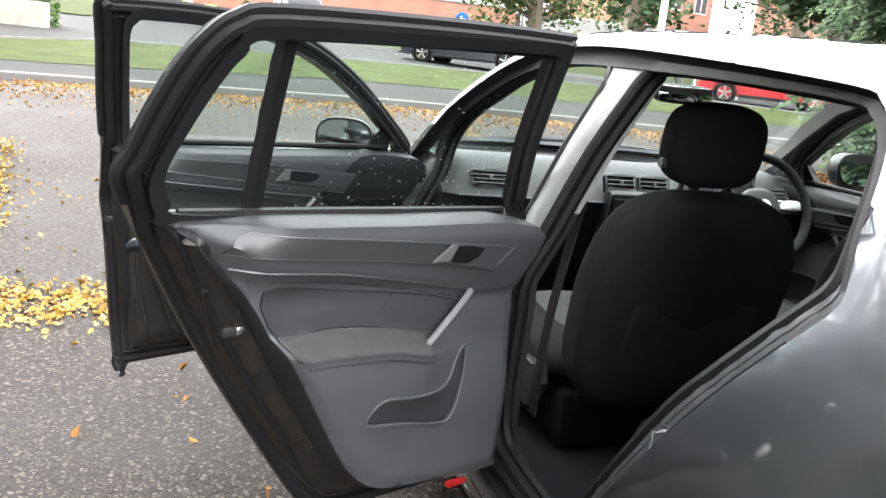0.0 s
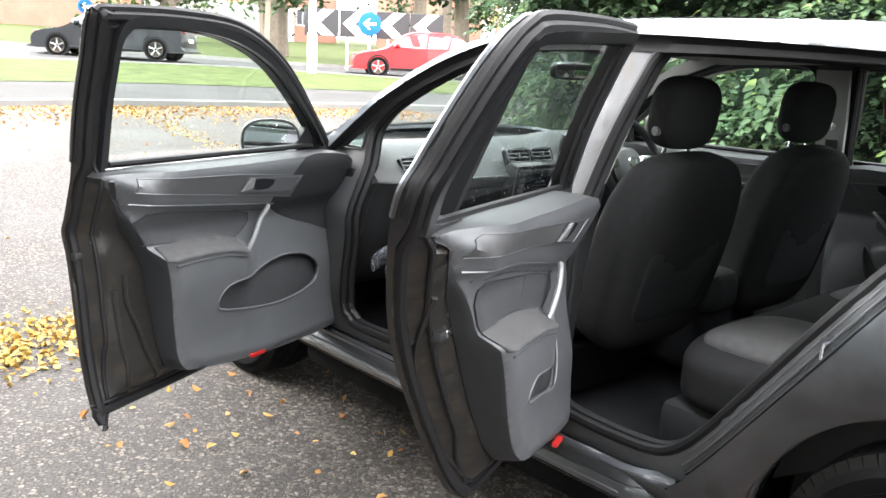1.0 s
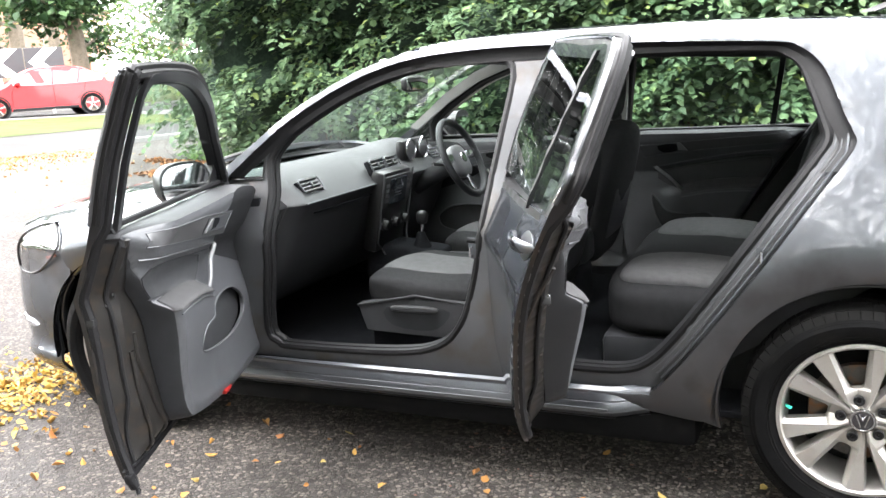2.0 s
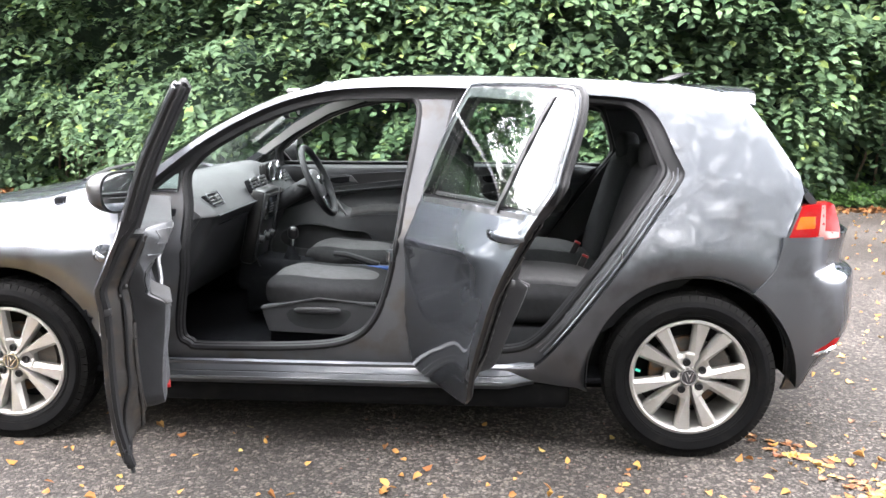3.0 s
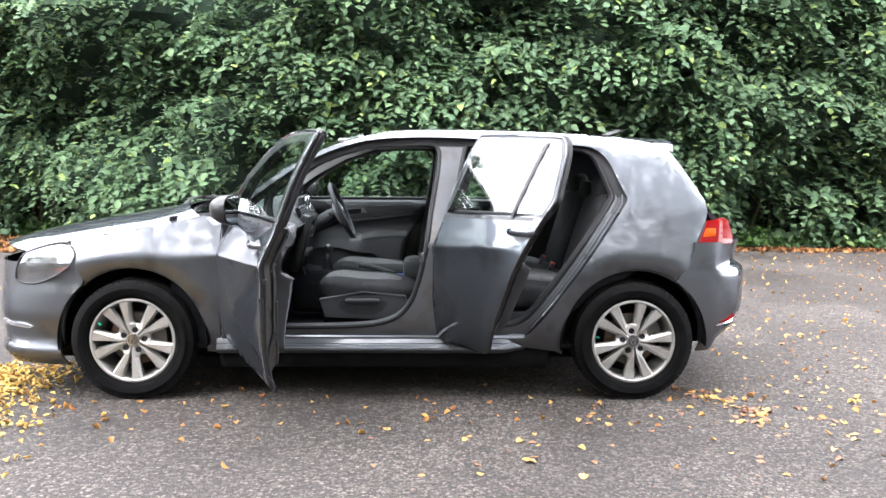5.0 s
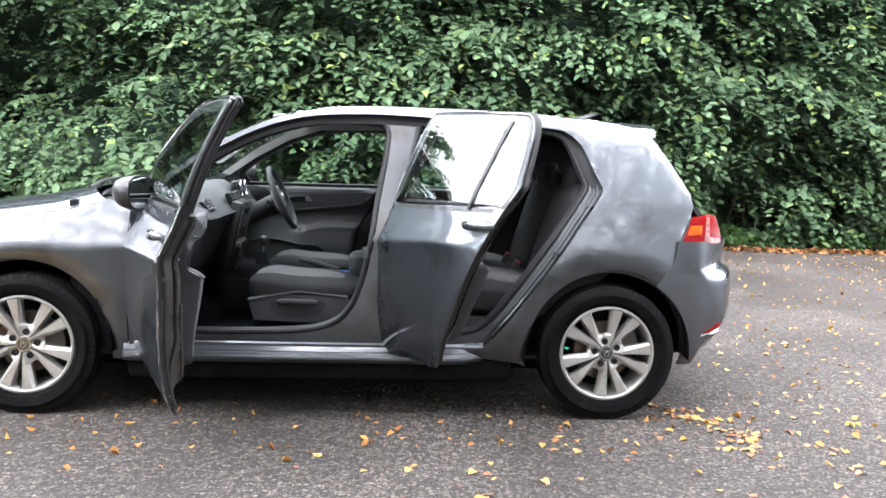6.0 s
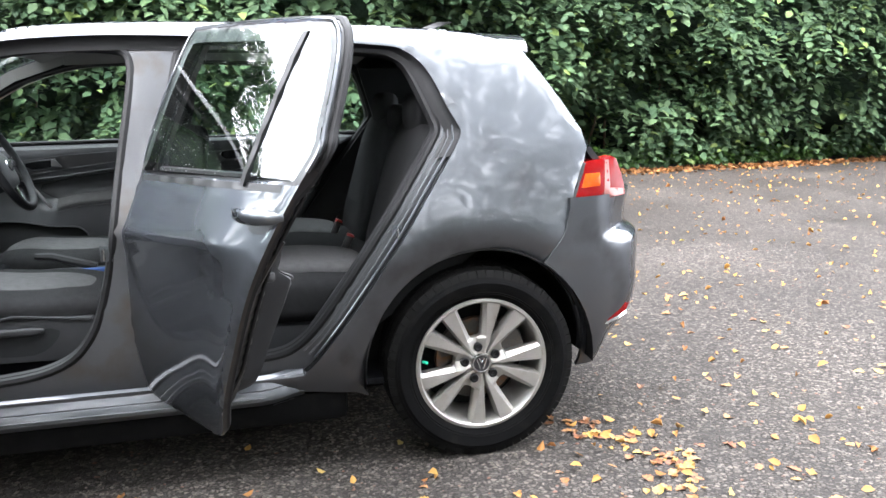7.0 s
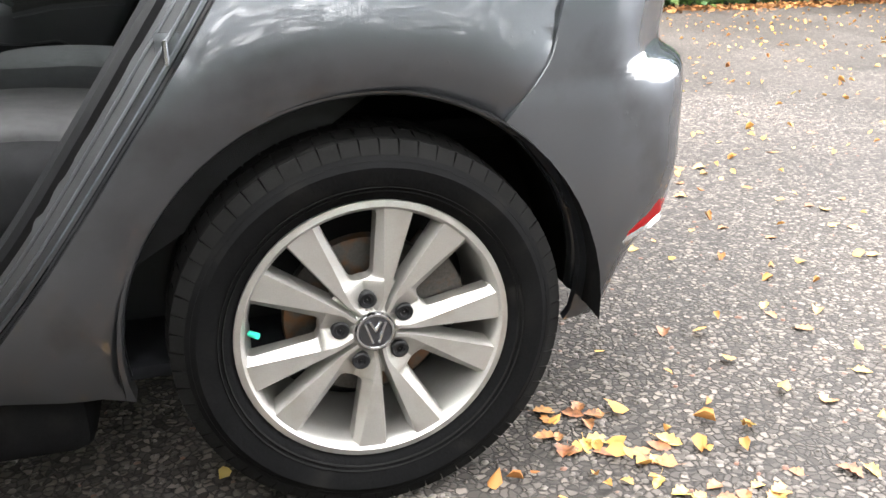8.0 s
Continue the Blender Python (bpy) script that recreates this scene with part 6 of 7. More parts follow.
ROAD_X = lambda y: float(np.interp(y, [-30, -5, -3.5, 0, 4, 9, 12, 17, 22, 30], [-17.4, -18.2, -20.6, -22.0, -23.2, -23.0, -21.4, -18.8, -17.2, -15.8]))
FAR_X = lambda y: ROAD_X(y) - float(np.interp(y, [-30, -2, 4, 9, 14, 22, 30], [17.0, 14.0, 9.0, 6.0, 5.4, 5.4, 5.4]))
GRASS = material("mown_grass", (0.037, 0.047, 0.0165), 0.95, 0, 0.6, 2.2, 30, bump=0.8, bump_scale=60, spec=0.05)
PAVE = material("grey_pavement", (0.028, 0.0272, 0.0265), 0.9, 0, 0.3, 1.2, 40, bump=0.3, bump_scale=120, spec=0.1)
ROADMAT = material("pale_road", (0.030, 0.0296, 0.0292), 0.85, 0, 0.25, 0.8, 30, bump=0.2, bump_scale=100, spec=0.12)
KERB = material("concrete_kerb", (0.13, 0.125, 0.12), 0.75, 0, 0.2, 4, 80, bump=0.3, bump_scale=80)
v, f = sheet_on_ground((PAVE_X, KERB_X, -45, 14), 0.075)
tagged(put("pavement", v, f, PAVE), "grey pavement beyond the parking area", "pavement", kind="structure")
v, f = sheet_on_ground((ROAD_X, PAVE_X, -45, 16), 0.085, 60)
tagged(put("grass_verge", v, f, GRASS), "bright green mown verge", "grass", kind="structure")
v, f = sheet_on_ground((FAR_X, ROAD_X, -45, 45), 0.02, 60)
tagged(put("road", v, f, ROADMAT), "pale wet road round the roundabout", "road", kind="structure")
v, f = sheet_on_ground((lambda y: -90.0, FAR_X, -2, 45), 0.10, 40)
tagged(put("roundabout_grass", v, f, GRASS), "green grass island beyond the road", "grass", kind="structure")
v, f = sheet_on_ground((lambda y: -62.0, lambda y: FAR_X(y) + 0.0, -45, -4), 0.06, 40)
tagged(put("far_verge", v, f, GRASS), "green verge across the road", "grass", kind="structure")
rows = []
for y in np.linspace(-45, 14, 80):
    x = KERB_X(y)
    z = ground_z(x)
    rows.append([(x + 0.14, y, z - 0.05), (x + 0.135, y, z + 0.085), (x + 0.12, y, z + 0.10), (x, y, z + 0.10), (x - 0.01, y, z + 0.0)])
tagged(put("kerb", *loft(rows), KERB), "weathered concrete kerb with leaves against it", "kerb", kind="structure")
rows = []
for y in np.linspace(-45, 40, 80):
    x = ROAD_X(y)
    z = ground_z(x)
    rows.append([(x + 0.14, y, z + 0.0), (x + 0.12, y, z + 0.12), (x, y, z + 0.12), (x - 0.01, y, z + 0.0)])
tagged(put("kerb", *loft(rows), KERB), "concrete kerb between verge and road", "kerb", kind="structure")
rows = []
for y in np.linspace(-4, 40, 60):
    x = FAR_X(y)
    z = ground_z(x)
    rows.append([(x + 0.14, y, z + 0.0), (x + 0.12, y, z + 0.14), (x, y, z + 0.14), (x - 0.01, y, z + 0.0)])
tagged(put("kerb", *loft(rows), KERB), "concrete kerb round the grass island", "kerb", kind="structure")


# ---- leaves in bulk ----
def leaf_material(name, dark, light, rough=0.45, odd=None, through=0.25):
    m = bpy.data.materials.new(name)
    m.use_nodes = True
    n, l = m.node_tree.nodes, m.node_tree.links
    b = n["Principled BSDF"]
    g = n.new("ShaderNodeNewGeometry")
    ramp = n.new("ShaderNodeValToRGB")
    ramp.color_ramp.elements[0].color, ramp.color_ramp.elements[1].color = rgb(dark), rgb(light)
    if odd:
        ramp.color_ramp.elements[1].position = 0.93
        e = ramp.color_ramp.elements.new(0.985)
        e.color = rgb(odd)
    l.new(g.outputs["Random Per Island"], ramp.inputs[0])
    # growth differs from bough to bough
    co, pn, pr, pm = n.new("ShaderNodeTexCoord"), n.new("ShaderNodeTexNoise"), n.new("ShaderNodeMapRange"), n.new("ShaderNodeMix")
    pn.inputs["Scale"].default_value, pn.inputs["Detail"].default_value = 0.8, 3.0
    pr.inputs["From Min"].default_value, pr.inputs["From Max"].default_value = 0.3, 0.7
    pr.inputs["To Min"].default_value, pr.inputs["To Max"].default_value = 0.65, 1.4
    pm.data_type, pm.blend_type = "RGBA", "MULTIPLY"
    pm.inputs["Factor"].default_value = 1.0
    l.new(co.outputs["Object"], pn.inputs["Vector"])
    l.new(pn.outputs["Fac"], pr.inputs["Value"])
    l.new(ramp.outputs[0], pm.inputs["A"])
    l.new(pr.outputs[0], pm.inputs["B"])
    l.new(pm.outputs["Result"], b.inputs["Base Color"])
    b.inputs["Roughness"].default_value = rough
    b.inputs["Specular IOR Level"].default_value = 0.15
    tr, mx = n.new("ShaderNodeBsdfTranslucent"), n.new("ShaderNodeMixShader")
    l.new(pm.outputs["Result"], tr.inputs[0])
    mx.inputs[0].default_value = through
    l.new(b.outputs[0], mx.inputs[1])
    l.new(tr.outputs[0], mx.inputs[2])
    l.new(mx.outputs[0], n["Material Output"].inputs[0])
    return m


LEAF_SHAPE = np.array([(0, 0, 0), (0.38, 0.42, 0.10), (0.30, 0.85, 0.06), (0, 1.15, -0.12), (-0.30, 0.85, 0.06), (-0.38, 0.42, 0.10)])
LEAF_FACES = np.array([(0, 1, 2, 3), (0, 3, 4, 5)])


def leaf_cloud(name, centres, normals, tips, sizes, mat, parent=None, curled=0.5):
    """Many small folded leaves as one mesh: centre, facing, growing direction and size of each."""
    c, nn, tt = np.asarray(centres, float), np.asarray(normals, float), np.asarray(tips, float)
    nn /= np.linalg.norm(nn, axis=1, keepdims=True) + 1e-9
    side = np.cross(tt, nn)
    side /= np.linalg.norm(side, axis=1, keepdims=True) + 1e-9
    up = np.cross(nn, side)
    s = np.asarray(sizes, float)[:, None, None]
    q = LEAF_SHAPE - (0, 0.5, 0)
    k = len(c)
    wide, curl = rng.uniform(0.75, 1.15, (k, 1, 1)), rng.normal(1.0, curled, (k, 1, 1))
    v = c[:, None] + s * (q[None, :, 0:1] * side[:, None] * wide + q[None, :, 1:2] * up[:, None] + q[None, :, 2:3] * nn[:, None] * curl)
    faces = (LEAF_FACES[None] + 6 * np.arange(k)[:, None, None]).reshape(-1, 4)
    me = bpy.data.meshes.new(name)
    me.vertices.add(6 * k)
    me.vertices.foreach_set("co", v.reshape(-1))
    me.loops.add(8 * k)
    me.loops.foreach_set("vertex_index", faces.reshape(-1).astype(np.int32))
    me.polygons.add(2 * k)
    me.polygons.foreach_set("loop_start", np.arange(0, 8 * k, 4, dtype=np.int32))
    me.update(calc_edges=True)
    me.materials.append(mat)
    ob = new(name, me)
    ob.parent = parent
    return ob


rng = np.random.default_rng(7)
HEDGE_LEAF = leaf_material("hedge_leaves", (0.048, 0.085, 0.049), (0.088, 0.138, 0.068), 0.5, (0.17, 0.23, 0.075), 0.42)
HEDGE_SHADE = material("hedge_gap_shade", (0.036, 0.056, 0.042), 0.95, 0, 0.5, 3, 30, spec=0.05)


def hedge_face(x, z):
    """The y of the hedge's leafy front."""
    v = noise.noise(Vector((x * 0.55, 3.1, z * 0.75))) * 0.85 + noise.noise(Vector((x * 1.4, 8.2, z * 2.0))) * 0.50
    lean = 0.9 * max(0.0, 1.0 - z) ** 1.5 * 0.9 - 0.12 * min(z, 3.5)
    swell = 0.5 * ease(-8.0, -9.8, x)
    return 7.1 + v + lean + swell


def build_hedge():
    # boughs that reach out and droop; each carries flat sprays one above the other
    pts, nor, tip, size = [], [], [], []
    for _ in range(2000):
        bx, bz = rng.uniform(-9.9, 15), rng.uniform(0.0, 6.1)
        if bz > 5.2 and bx > 4 and rng.random() < 0.35:
            continue
        fine = bx < -3.0 and rng.random() < 0.65 or bz > 4.6 and rng.random() < 0.5
        reach = rng.choice((-0.08, 0.0, 0.10, 0.25, 0.40)) + rng.normal(0, 0.06)
        heading = rng.normal(0, 0.55)
        for _ in range(rng.integers(3, 8)):
            x, z = bx + rng.normal(0, 0.32), max(0.05, bz + rng.normal(0, 0.17))
            p = np.array((x, hedge_face(x, z) + reach + rng.normal(0, 0.05), z))
            way = np.array((heading + rng.normal(0, 0.45), -0.75, rng.normal(-0.18, 0.22)))
            way /= np.linalg.norm(way)
            across = np.cross(way, (0, 0, 1.0))
            across /= np.linalg.norm(across)
            flat = np.cross(across, way)
            big = rng.uniform(0.8, 1.2) * (0.62 if fine else 1.0)
            for k in range(rng.integers(9, 16)):
                s = 1 if k % 2 else -1
                q = p + way * (0.034 * k * big) + across * (s * 0.062 * big) + rng.normal(0, 0.012, 3) + (0, 0, -0.0016 * k * k * big)
                pts.append(q)
                nor.append(0.55 * flat + rng.normal(0, 0.26, 3) + (0, -0.34, 0.40))
                tip.append(way * 0.55 + across * s * 0.75 + (0, 0, -0.45) + rng.normal(0, 0.2, 3))
                size.append(rng.uniform(0.095, 0.155) * big * (1 - 0.02 * k))
    ob = leaf_cloud("hedge", pts, nor, tip, size, HEDGE_LEAF)
    tagged(ob, "tall dense broad-leaved hedge behind the car", "hedge", kind="stuff")
    # a dark sheet behind the leaves, coloured as the shade inside the hedge
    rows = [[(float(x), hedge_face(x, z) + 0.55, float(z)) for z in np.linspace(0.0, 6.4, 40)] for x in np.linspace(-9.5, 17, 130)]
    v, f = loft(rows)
    put("hedge_shade_sheet", v, [q[::-1] for q in f], HEDGE_SHADE, ob)
    # bare stems low down
    BARK = material("brown_bark", (0.09, 0.065, 0.045), 0.85, 0, 0.4, 20, 120, bump=0.6, bump_scale=80)
    stems = []
    for _ in range(70):
        x = rng.uniform(-9, 14)
        y = 7.75 + rng.uniform(0, 0.35)
        p = [(x, y, 0.0)]
        for k in range(5):
            p.append((p[-1][0] + rng.normal(0, 0.07), p[-1][1] - 0.05 + rng.normal(0, 0.05), p[-1][2] + 0.32))
        stems.append(tube(p, [0.022, 0.02, 0.017, 0.014, 0.011, 0.008], 6))
    put("hedge_stems", *join(*stems), BARK, ob)


build_hedge()

# ivy and weeds along the foot of the hedge
IVY = leaf_material("ivy", (0.03, 0.065, 0.02), (0.085, 0.16, 0.04), 0.5)
n = 13000
x = rng.uniform(-9.8, 14, n)
y = 7.32 + np.abs(rng.normal(0, 0.32, n)) + 1.4 * np.clip((-9 - x) / 5, 0, 1)
z = np.abs(rng.normal(0, 0.07, n)) + np.abs(rng.normal(0, 0.16, n)) * np.clip((y - 7.3) / 0.4, 0, 1) + 0.02
leaf_pts = np.c_[x, y, z]
tagged(leaf_cloud("ivy", leaf_pts, np.c_[rng.normal(0, 0.4, n), rng.normal(-0.5, 0.3, n), np.full(n, 0.9)], np.c_[rng.normal(0, 1, n), rng.normal(0, 1, n), rng.normal(0, 0.4, n)], rng.uniform(0.04, 0.085, n), IVY), "low ivy and weeds along the hedge foot", "plant", kind="stuff")

# ---- fallen leaves ----
FALLEN = leaf_material("fallen_leaves", (0.19, 0.078, 0.026), (0.37, 0.215, 0.058), 0.6, (0.36, 0.29, 0.10), 0.15)
DRIFT = leaf_material("yellow_drift", (0.23, 0.125, 0.032), (0.41, 0.275, 0.068), 0.6, (0.40, 0.33, 0.12), 0.15)
BROWN = leaf_material("brown_litter", (0.06, 0.03, 0.014), (0.24, 0.11, 0.04), 0.8, None, 0.1)


def scatter(name, label, pts, lo, hi, mat, tilt=0.35):
    k = len(pts)
    p = np.array([(x, y, ground_z(x, y) + 0.006 + rng.uniform(0, 0.012)) for x, y in pts])
    ob = leaf_cloud(name, p, np.c_[rng.normal(0, tilt, k), rng.normal(0, tilt, k), np.ones(k)], np.c_[rng.normal(0, 1, k), rng.normal(0, 1, k), rng.normal(0, 0.15, k)], rng.uniform(lo, hi, k), mat, None, 2.2)
    return tagged(ob, label, "leaves", kind="stuff")


def under_car(x, y):
    return -3.4 < x < 0.7 and -0.8 < y < 0.85


pts = []
for _ in range(1900):                                     # thin scatter all over
    x, y = rng.uniform(-13, 12), rng.uniform(-7, 7.5)
    if not under_car(x, y) and rng.random() < (0.35 + 0.65 * min(max((x + 1.0) / 2.5, 0), 1)):
        pts.append((x, y))
for _ in range(1300):                                     # behind the car
    pts.append((rng.uniform(0.9, 9), rng.uniform(-3.5, 7)))
for _ in range(110):                                      # along the car's side
    pts.append((rng.uniform(-3.2, 1.5), rng.normal(-1.15, 0.25)))
for _ in range(14):
    pts.append((rng.normal(0.52, 0.16), rng.normal(-0.86, 0.10)))
for _ in range(10):
    pts.append((rng.normal(0.40, 0.12), rng.normal(-1.0, 0.12)))
scatter("fallen_leaves", "scattered yellow and orange fallen leaves on the asphalt", pts, 0.018, 0.042, FALLEN)
pts = []
for _ in range(2600):                                     # drift ahead of the front wheel
    t = rng.random()
    pts.append((-3.28 + rng.normal(0, 0.20) - 0.25 * t, -2.9 + 2.75 * t + rng.normal(0, 0.08)))
scatter("leaf_drift", "thick drift of yellow leaves before the front wheel", pts, 0.018, 0.040, DRIFT, 0.35)
pts = [(-4.2 - 3.6 * t + rng.normal(0, 0.12), -2.62 - 0.5 * t + rng.normal(0, 0.07)) for t in rng.random(520)]
pts += [(rng.uniform(-6.5, -3.4), rng.normal(-3.3, 0.8)) for _ in range(160)]
pts += [(x, 2.2 + 0.5 * (x + 9) * -0.2 + rng.normal(0, 0.12)) for x in rng.uniform(-13, -7.5, 420)]
scatter("leaf_trail", "lines of yellow leaves across the parking area", pts, 0.018, 0.042, DRIFT, 0.4)
pts = [(KERB_X(y) + 0.18 + abs(rng.normal(0, 0.9)), y) for y in rng.uniform(-14, 8, 6800)]
scatter("kerb_leaves", "orange leaves gathered along the kerb", pts, 0.022, 0.05, FALLEN, 0.5)
pts = [(x, 7.2 - abs(rng.normal(0, 0.22)) + 1.4 * min(max((-9 - x) / 5, 0), 1)) for x in rng.uniform(-10, 14, 5200)]
scatter("hedge_litter", "brown leaf litter along the hedge foot", pts, 0.035, 0.085, BROWN, 0.6)
pts = [(rng.uniform(-9, -4.5), rng.uniform(5.6, 7.4)) for _ in range(2200)]
scatter("hedge_litter", "brown leaf litter in front of the hedge", pts, 0.03, 0.08, BROWN, 0.6)


# ---- trees ----
BARK = material("grey_brown_bark", (0.10, 0.08, 0.06), 0.9, 0, 0.4, 8, 60, bump=0.8, bump_scale=40)


def build_tree(at, height, spread, trunk, leaf, label, leaves=2600, clear=0.3, seed=1, size=(0.16, 0.34)):
    r = np.random.default_rng(seed)
    tree = thing("tree", label, "tree", at)
    bars = [tube([(0, 0, -0.2), (r.normal(0, 0.05), r.normal(0, 0.05), height * 0.3), (r.normal(0, 0.2), r.normal(0, 0.2), height * 0.62), (r.normal(0, 0.3), r.normal(0, 0.3), height * 0.85)], [trunk * 1.25, trunk, trunk * 0.65, trunk * 0.25], 9)]
    tips = []
    for k in range(16):
        z0 = height * (clear + (0.85 - clear) * r.random())
        a = r.uniform(0, 2 * math.pi)
        ln = spread * r.uniform(0.55, 1.0) * (1.1 - 0.5 * z0 / height)
        e = (ln * math.cos(a), ln * math.sin(a), z0 + ln * r.uniform(0.05, 0.5))
        m = (e[0] * 0.5 + r.normal(0, 0.1), e[1] * 0.5 + r.normal(0, 0.1), z0 + (e[2] - z0) * 0.35)
        bars.append(tube([(0, 0, z0 * 0.92), m, e], [trunk * 0.35, trunk * 0.22, trunk * 0.07], 6))
        tips += [e, m, ((e[0] + m[0]) / 2, (e[1] + m[1]) / 2, (e[2] + m[2]) / 2)]
    tips += [(r.normal(0, spread * 0.3), r.normal(0, spread * 0.3), height * r.uniform(0.7, 0.97)) for _ in range(10)]
    put("trunk", *join(*bars), BARK, tree, "grey-brown trunk and limbs")
    tips = np.array(tips)
    c = tips[r.integers(0, len(tips), leaves)] + r.normal(0, spread * 0.17, (leaves, 3)) * (1, 1, 0.8)
    leaf_cloud("crown", c, np.c_[r.normal(0, 0.6, leaves), r.normal(0, 0.6, leaves), np.full(leaves, 0.8)], np.c_[r.normal(0, 1, leaves), r.normal(0, 1, leaves), np.full(leaves, -0.5)], r.uniform(*size, leaves), leaf, tree)
    return tree


TREE_LEAF = leaf_material("tree_leaves", (0.02, 0.042, 0.015), (0.075, 0.12, 0.035), 0.5, (0.20, 0.15, 0.04))
TREE_DARK = leaf_material("dark_tree_leaves", (0.01, 0.026, 0.012), (0.04, 0.072, 0.027), 0.5)
for i, (x, y, h, s, t, leaf, lab, cl) in enumerate((
        (-30.5, 15.5, 11, 3.2, 0.42, TREE_DARK, "tall dark tree with ivy-clad trunk on the island", 0.12),
        (-33.5, 27.0, 12, 3.6, 0.35, TREE_LEAF, "broad green tree on the island", 0.15),
        (-26.5, 22.0, 9, 2.6, 0.30, TREE_DARK, "dark tree beside the chevron board", 0.16),
        (-24.0, 26.5, 9, 3.0, 0.22, TREE_LEAF, "loose green tree beyond the road", 0.10),
        (-19.5, 25.0, 9, 3.4, 0.22, TREE_LEAF, "spreading green tree beyond the road", 0.08),
        (-41.0, 15.6, 9, 3.6, 0.35, TREE_LEAF, "round green tree before the wall", 0.08),
        (-46.0, 24.0, 13, 4.5, 0.4, TREE_LEAF, "large green tree before the houses", 0.15),
        (-44.0, 34.0, 13, 4.5, 0.4, TREE_DARK, "large dark tree before the houses", 0.12),
        (-38.0, 41.0, 13, 5.0, 0.4, TREE_LEAF, "large green tree before the houses", 0.12),
        (-60.0, 3.0, 11, 4.2, 0.4, TREE_DARK, "green tree behind the brick wall", 0.2),
        (-62.0, 11.0, 10, 4.0, 0.4, TREE_LEAF, "green tree behind the brick wall", 0.2),
        (-40.0, -2.0, 10, 3.6, 0.3, TREE_LEAF, "green tree across the road", 0.15),
        (-19.0, 20.5, 8.5, 3.4, 0.2, TREE_LEAF, "leafy tree behind the hedge end", 0.06))):
    near = x > -20
    build_tree((x, y, ground_z(x)), h, s, t, leaf, lab, 9000 if near else 3600, cl, 20 + i, (0.08, 0.17) if near else (0.17, 0.36))
# unseen trees added behind the viewer to darken the sky reflected in the car
build_tree((-16.0, -17.0, ground_z(-16.0)), 13.0, 5.5, 0.35, TREE_DARK, "unseen tall tree added at the parking area's near side", 9000, 0.12, 79, (0.18, 0.34))
build_tree((-5.5, -12.5, 0), 9.5, 4.4, 0.3, TREE_DARK, "unseen tall tree added at the parking area's near side", 6500, 0.45, 77, (0.09, 0.18))
# low hedge across the road
n = 3200
lp = np.c_[rng.uniform(-25.6, -24.2, n), rng.uniform(-11, -4.8, n), rng.uniform(0.9, 2.9, n)]
tagged(leaf_cloud("garden_hedge", lp, np.c_[np.full(n, 0.7), rng.normal(0, 0.5, n), rng.normal(0.5, 0.4, n)], np.c_[rng.normal(0, 1, n), rng.normal(0, 1, n), np.full(n, -0.4)], rng.uniform(0.12, 0.24, n), TREE_LEAF), "overgrown garden hedge above a low wall", "hedge", kind="stuff")

# ---- brick wall, houses, signs ----
BRICK = material("red_brick", (0.25, 0.12, 0.085), 0.85, 0, 0.2, 1.2, 14, bump=0.3, bump_scale=14)
RENDERED = material("white_render", (0.6, 0.6, 0.58), 0.8, 0, 0.06)
SLATE = material("slate_roof", (0.13, 0.12, 0.12), 0.6, 0, 0.2, 2, 12)
TILE = material("clay_tile_roof", (0.30, 0.16, 0.11), 0.8, 0, 0.2, 2, 12)
DARKGLASS = material("house_window", (0.05, 0.06, 0.07), 0.08)
WHITEPAINT = material("white_paint", (0.6, 0.6, 0.59), 0.5, 0, 0.06)
STONE = material("garden_stone", (0.30, 0.27, 0.23), 0.85, 0, 0.3, 3, 30, bump=0.6, bump_scale=20)


def along(p, q, width, z0, z1):
    """A straight wall between two points of the plan."""
    d = (Vector((*q, 0)) - Vector((*p, 0)))
    ln = d.length
    pc = box(0, ln, -width / 2, width / 2, z0, z1, 0.02, 1)
    return moved(pc, Matrix.Translation((*p, 0)) @ Matrix.Rotation(math.atan2(d.y, d.x), 4, "Z"))


wall = new("brick_wall", mesh_from(*along((-57.0, -1.0), (-54.0, 19.5), 0.35, 1.5, 4.7), BRICK))
tagged(wall, "long red brick boundary wall beyond the road", "wall", kind="structure")
put("coping", *along((-57.0, -1.0), (-54.0, 19.5), 0.45, 4.7, 4.8), KERB, wall)
tagged(put("garden_wall", *along((-24.0, -12), (-24.0, -4.9), 0.3, 0.5, 1.55), STONE), "low rough stone garden wall", "wall", kind="structure")
tagged(put("timber_fence", *along((-53.8, 20.0), (-50.0, 27.5), 0.12, 1.8, 4.6), material("grey_fence", (0.25, 0.25, 0.25), 0.8)), "grey boarded fence", "fence", kind="structure")


def build_house(at, rz, w, d, h, roof, wall_mat, roof_mat, label, cols=3):
    house = thing("house", label, "house", at, rz=rz)
    put("wall", *box(-w / 2, w / 2, -d / 2, d / 2, -1.5, h, 0.02, 1), wall_mat, house)
    e = 0.35
    rv = [(-w / 2 - e, -d / 2 - e, h - 0.1), (w / 2 + e, -d / 2 - e, h - 0.1), (w / 2 + e, d / 2 + e, h - 0.1), (-w / 2 - e, d / 2 + e, h - 0.1), (-w / 2 - e, 0, h + roof), (w / 2 + e, 0, h + roof)]
    put("roof", rv, [(0, 1, 5, 4), (2, 3, 4, 5), (0, 4, 3), (1, 2, 5), (3, 2, 1, 0)], roof_mat, house, smooth=False)
    put("chimney", *box(w * 0.2, w * 0.2 + 0.7, -0.35, 0.35, h, h + roof + 0.9, 0.02, 1), wall_mat, house)
    for k in range(cols):
        x = -w / 2 + w * (k + 0.5) / cols
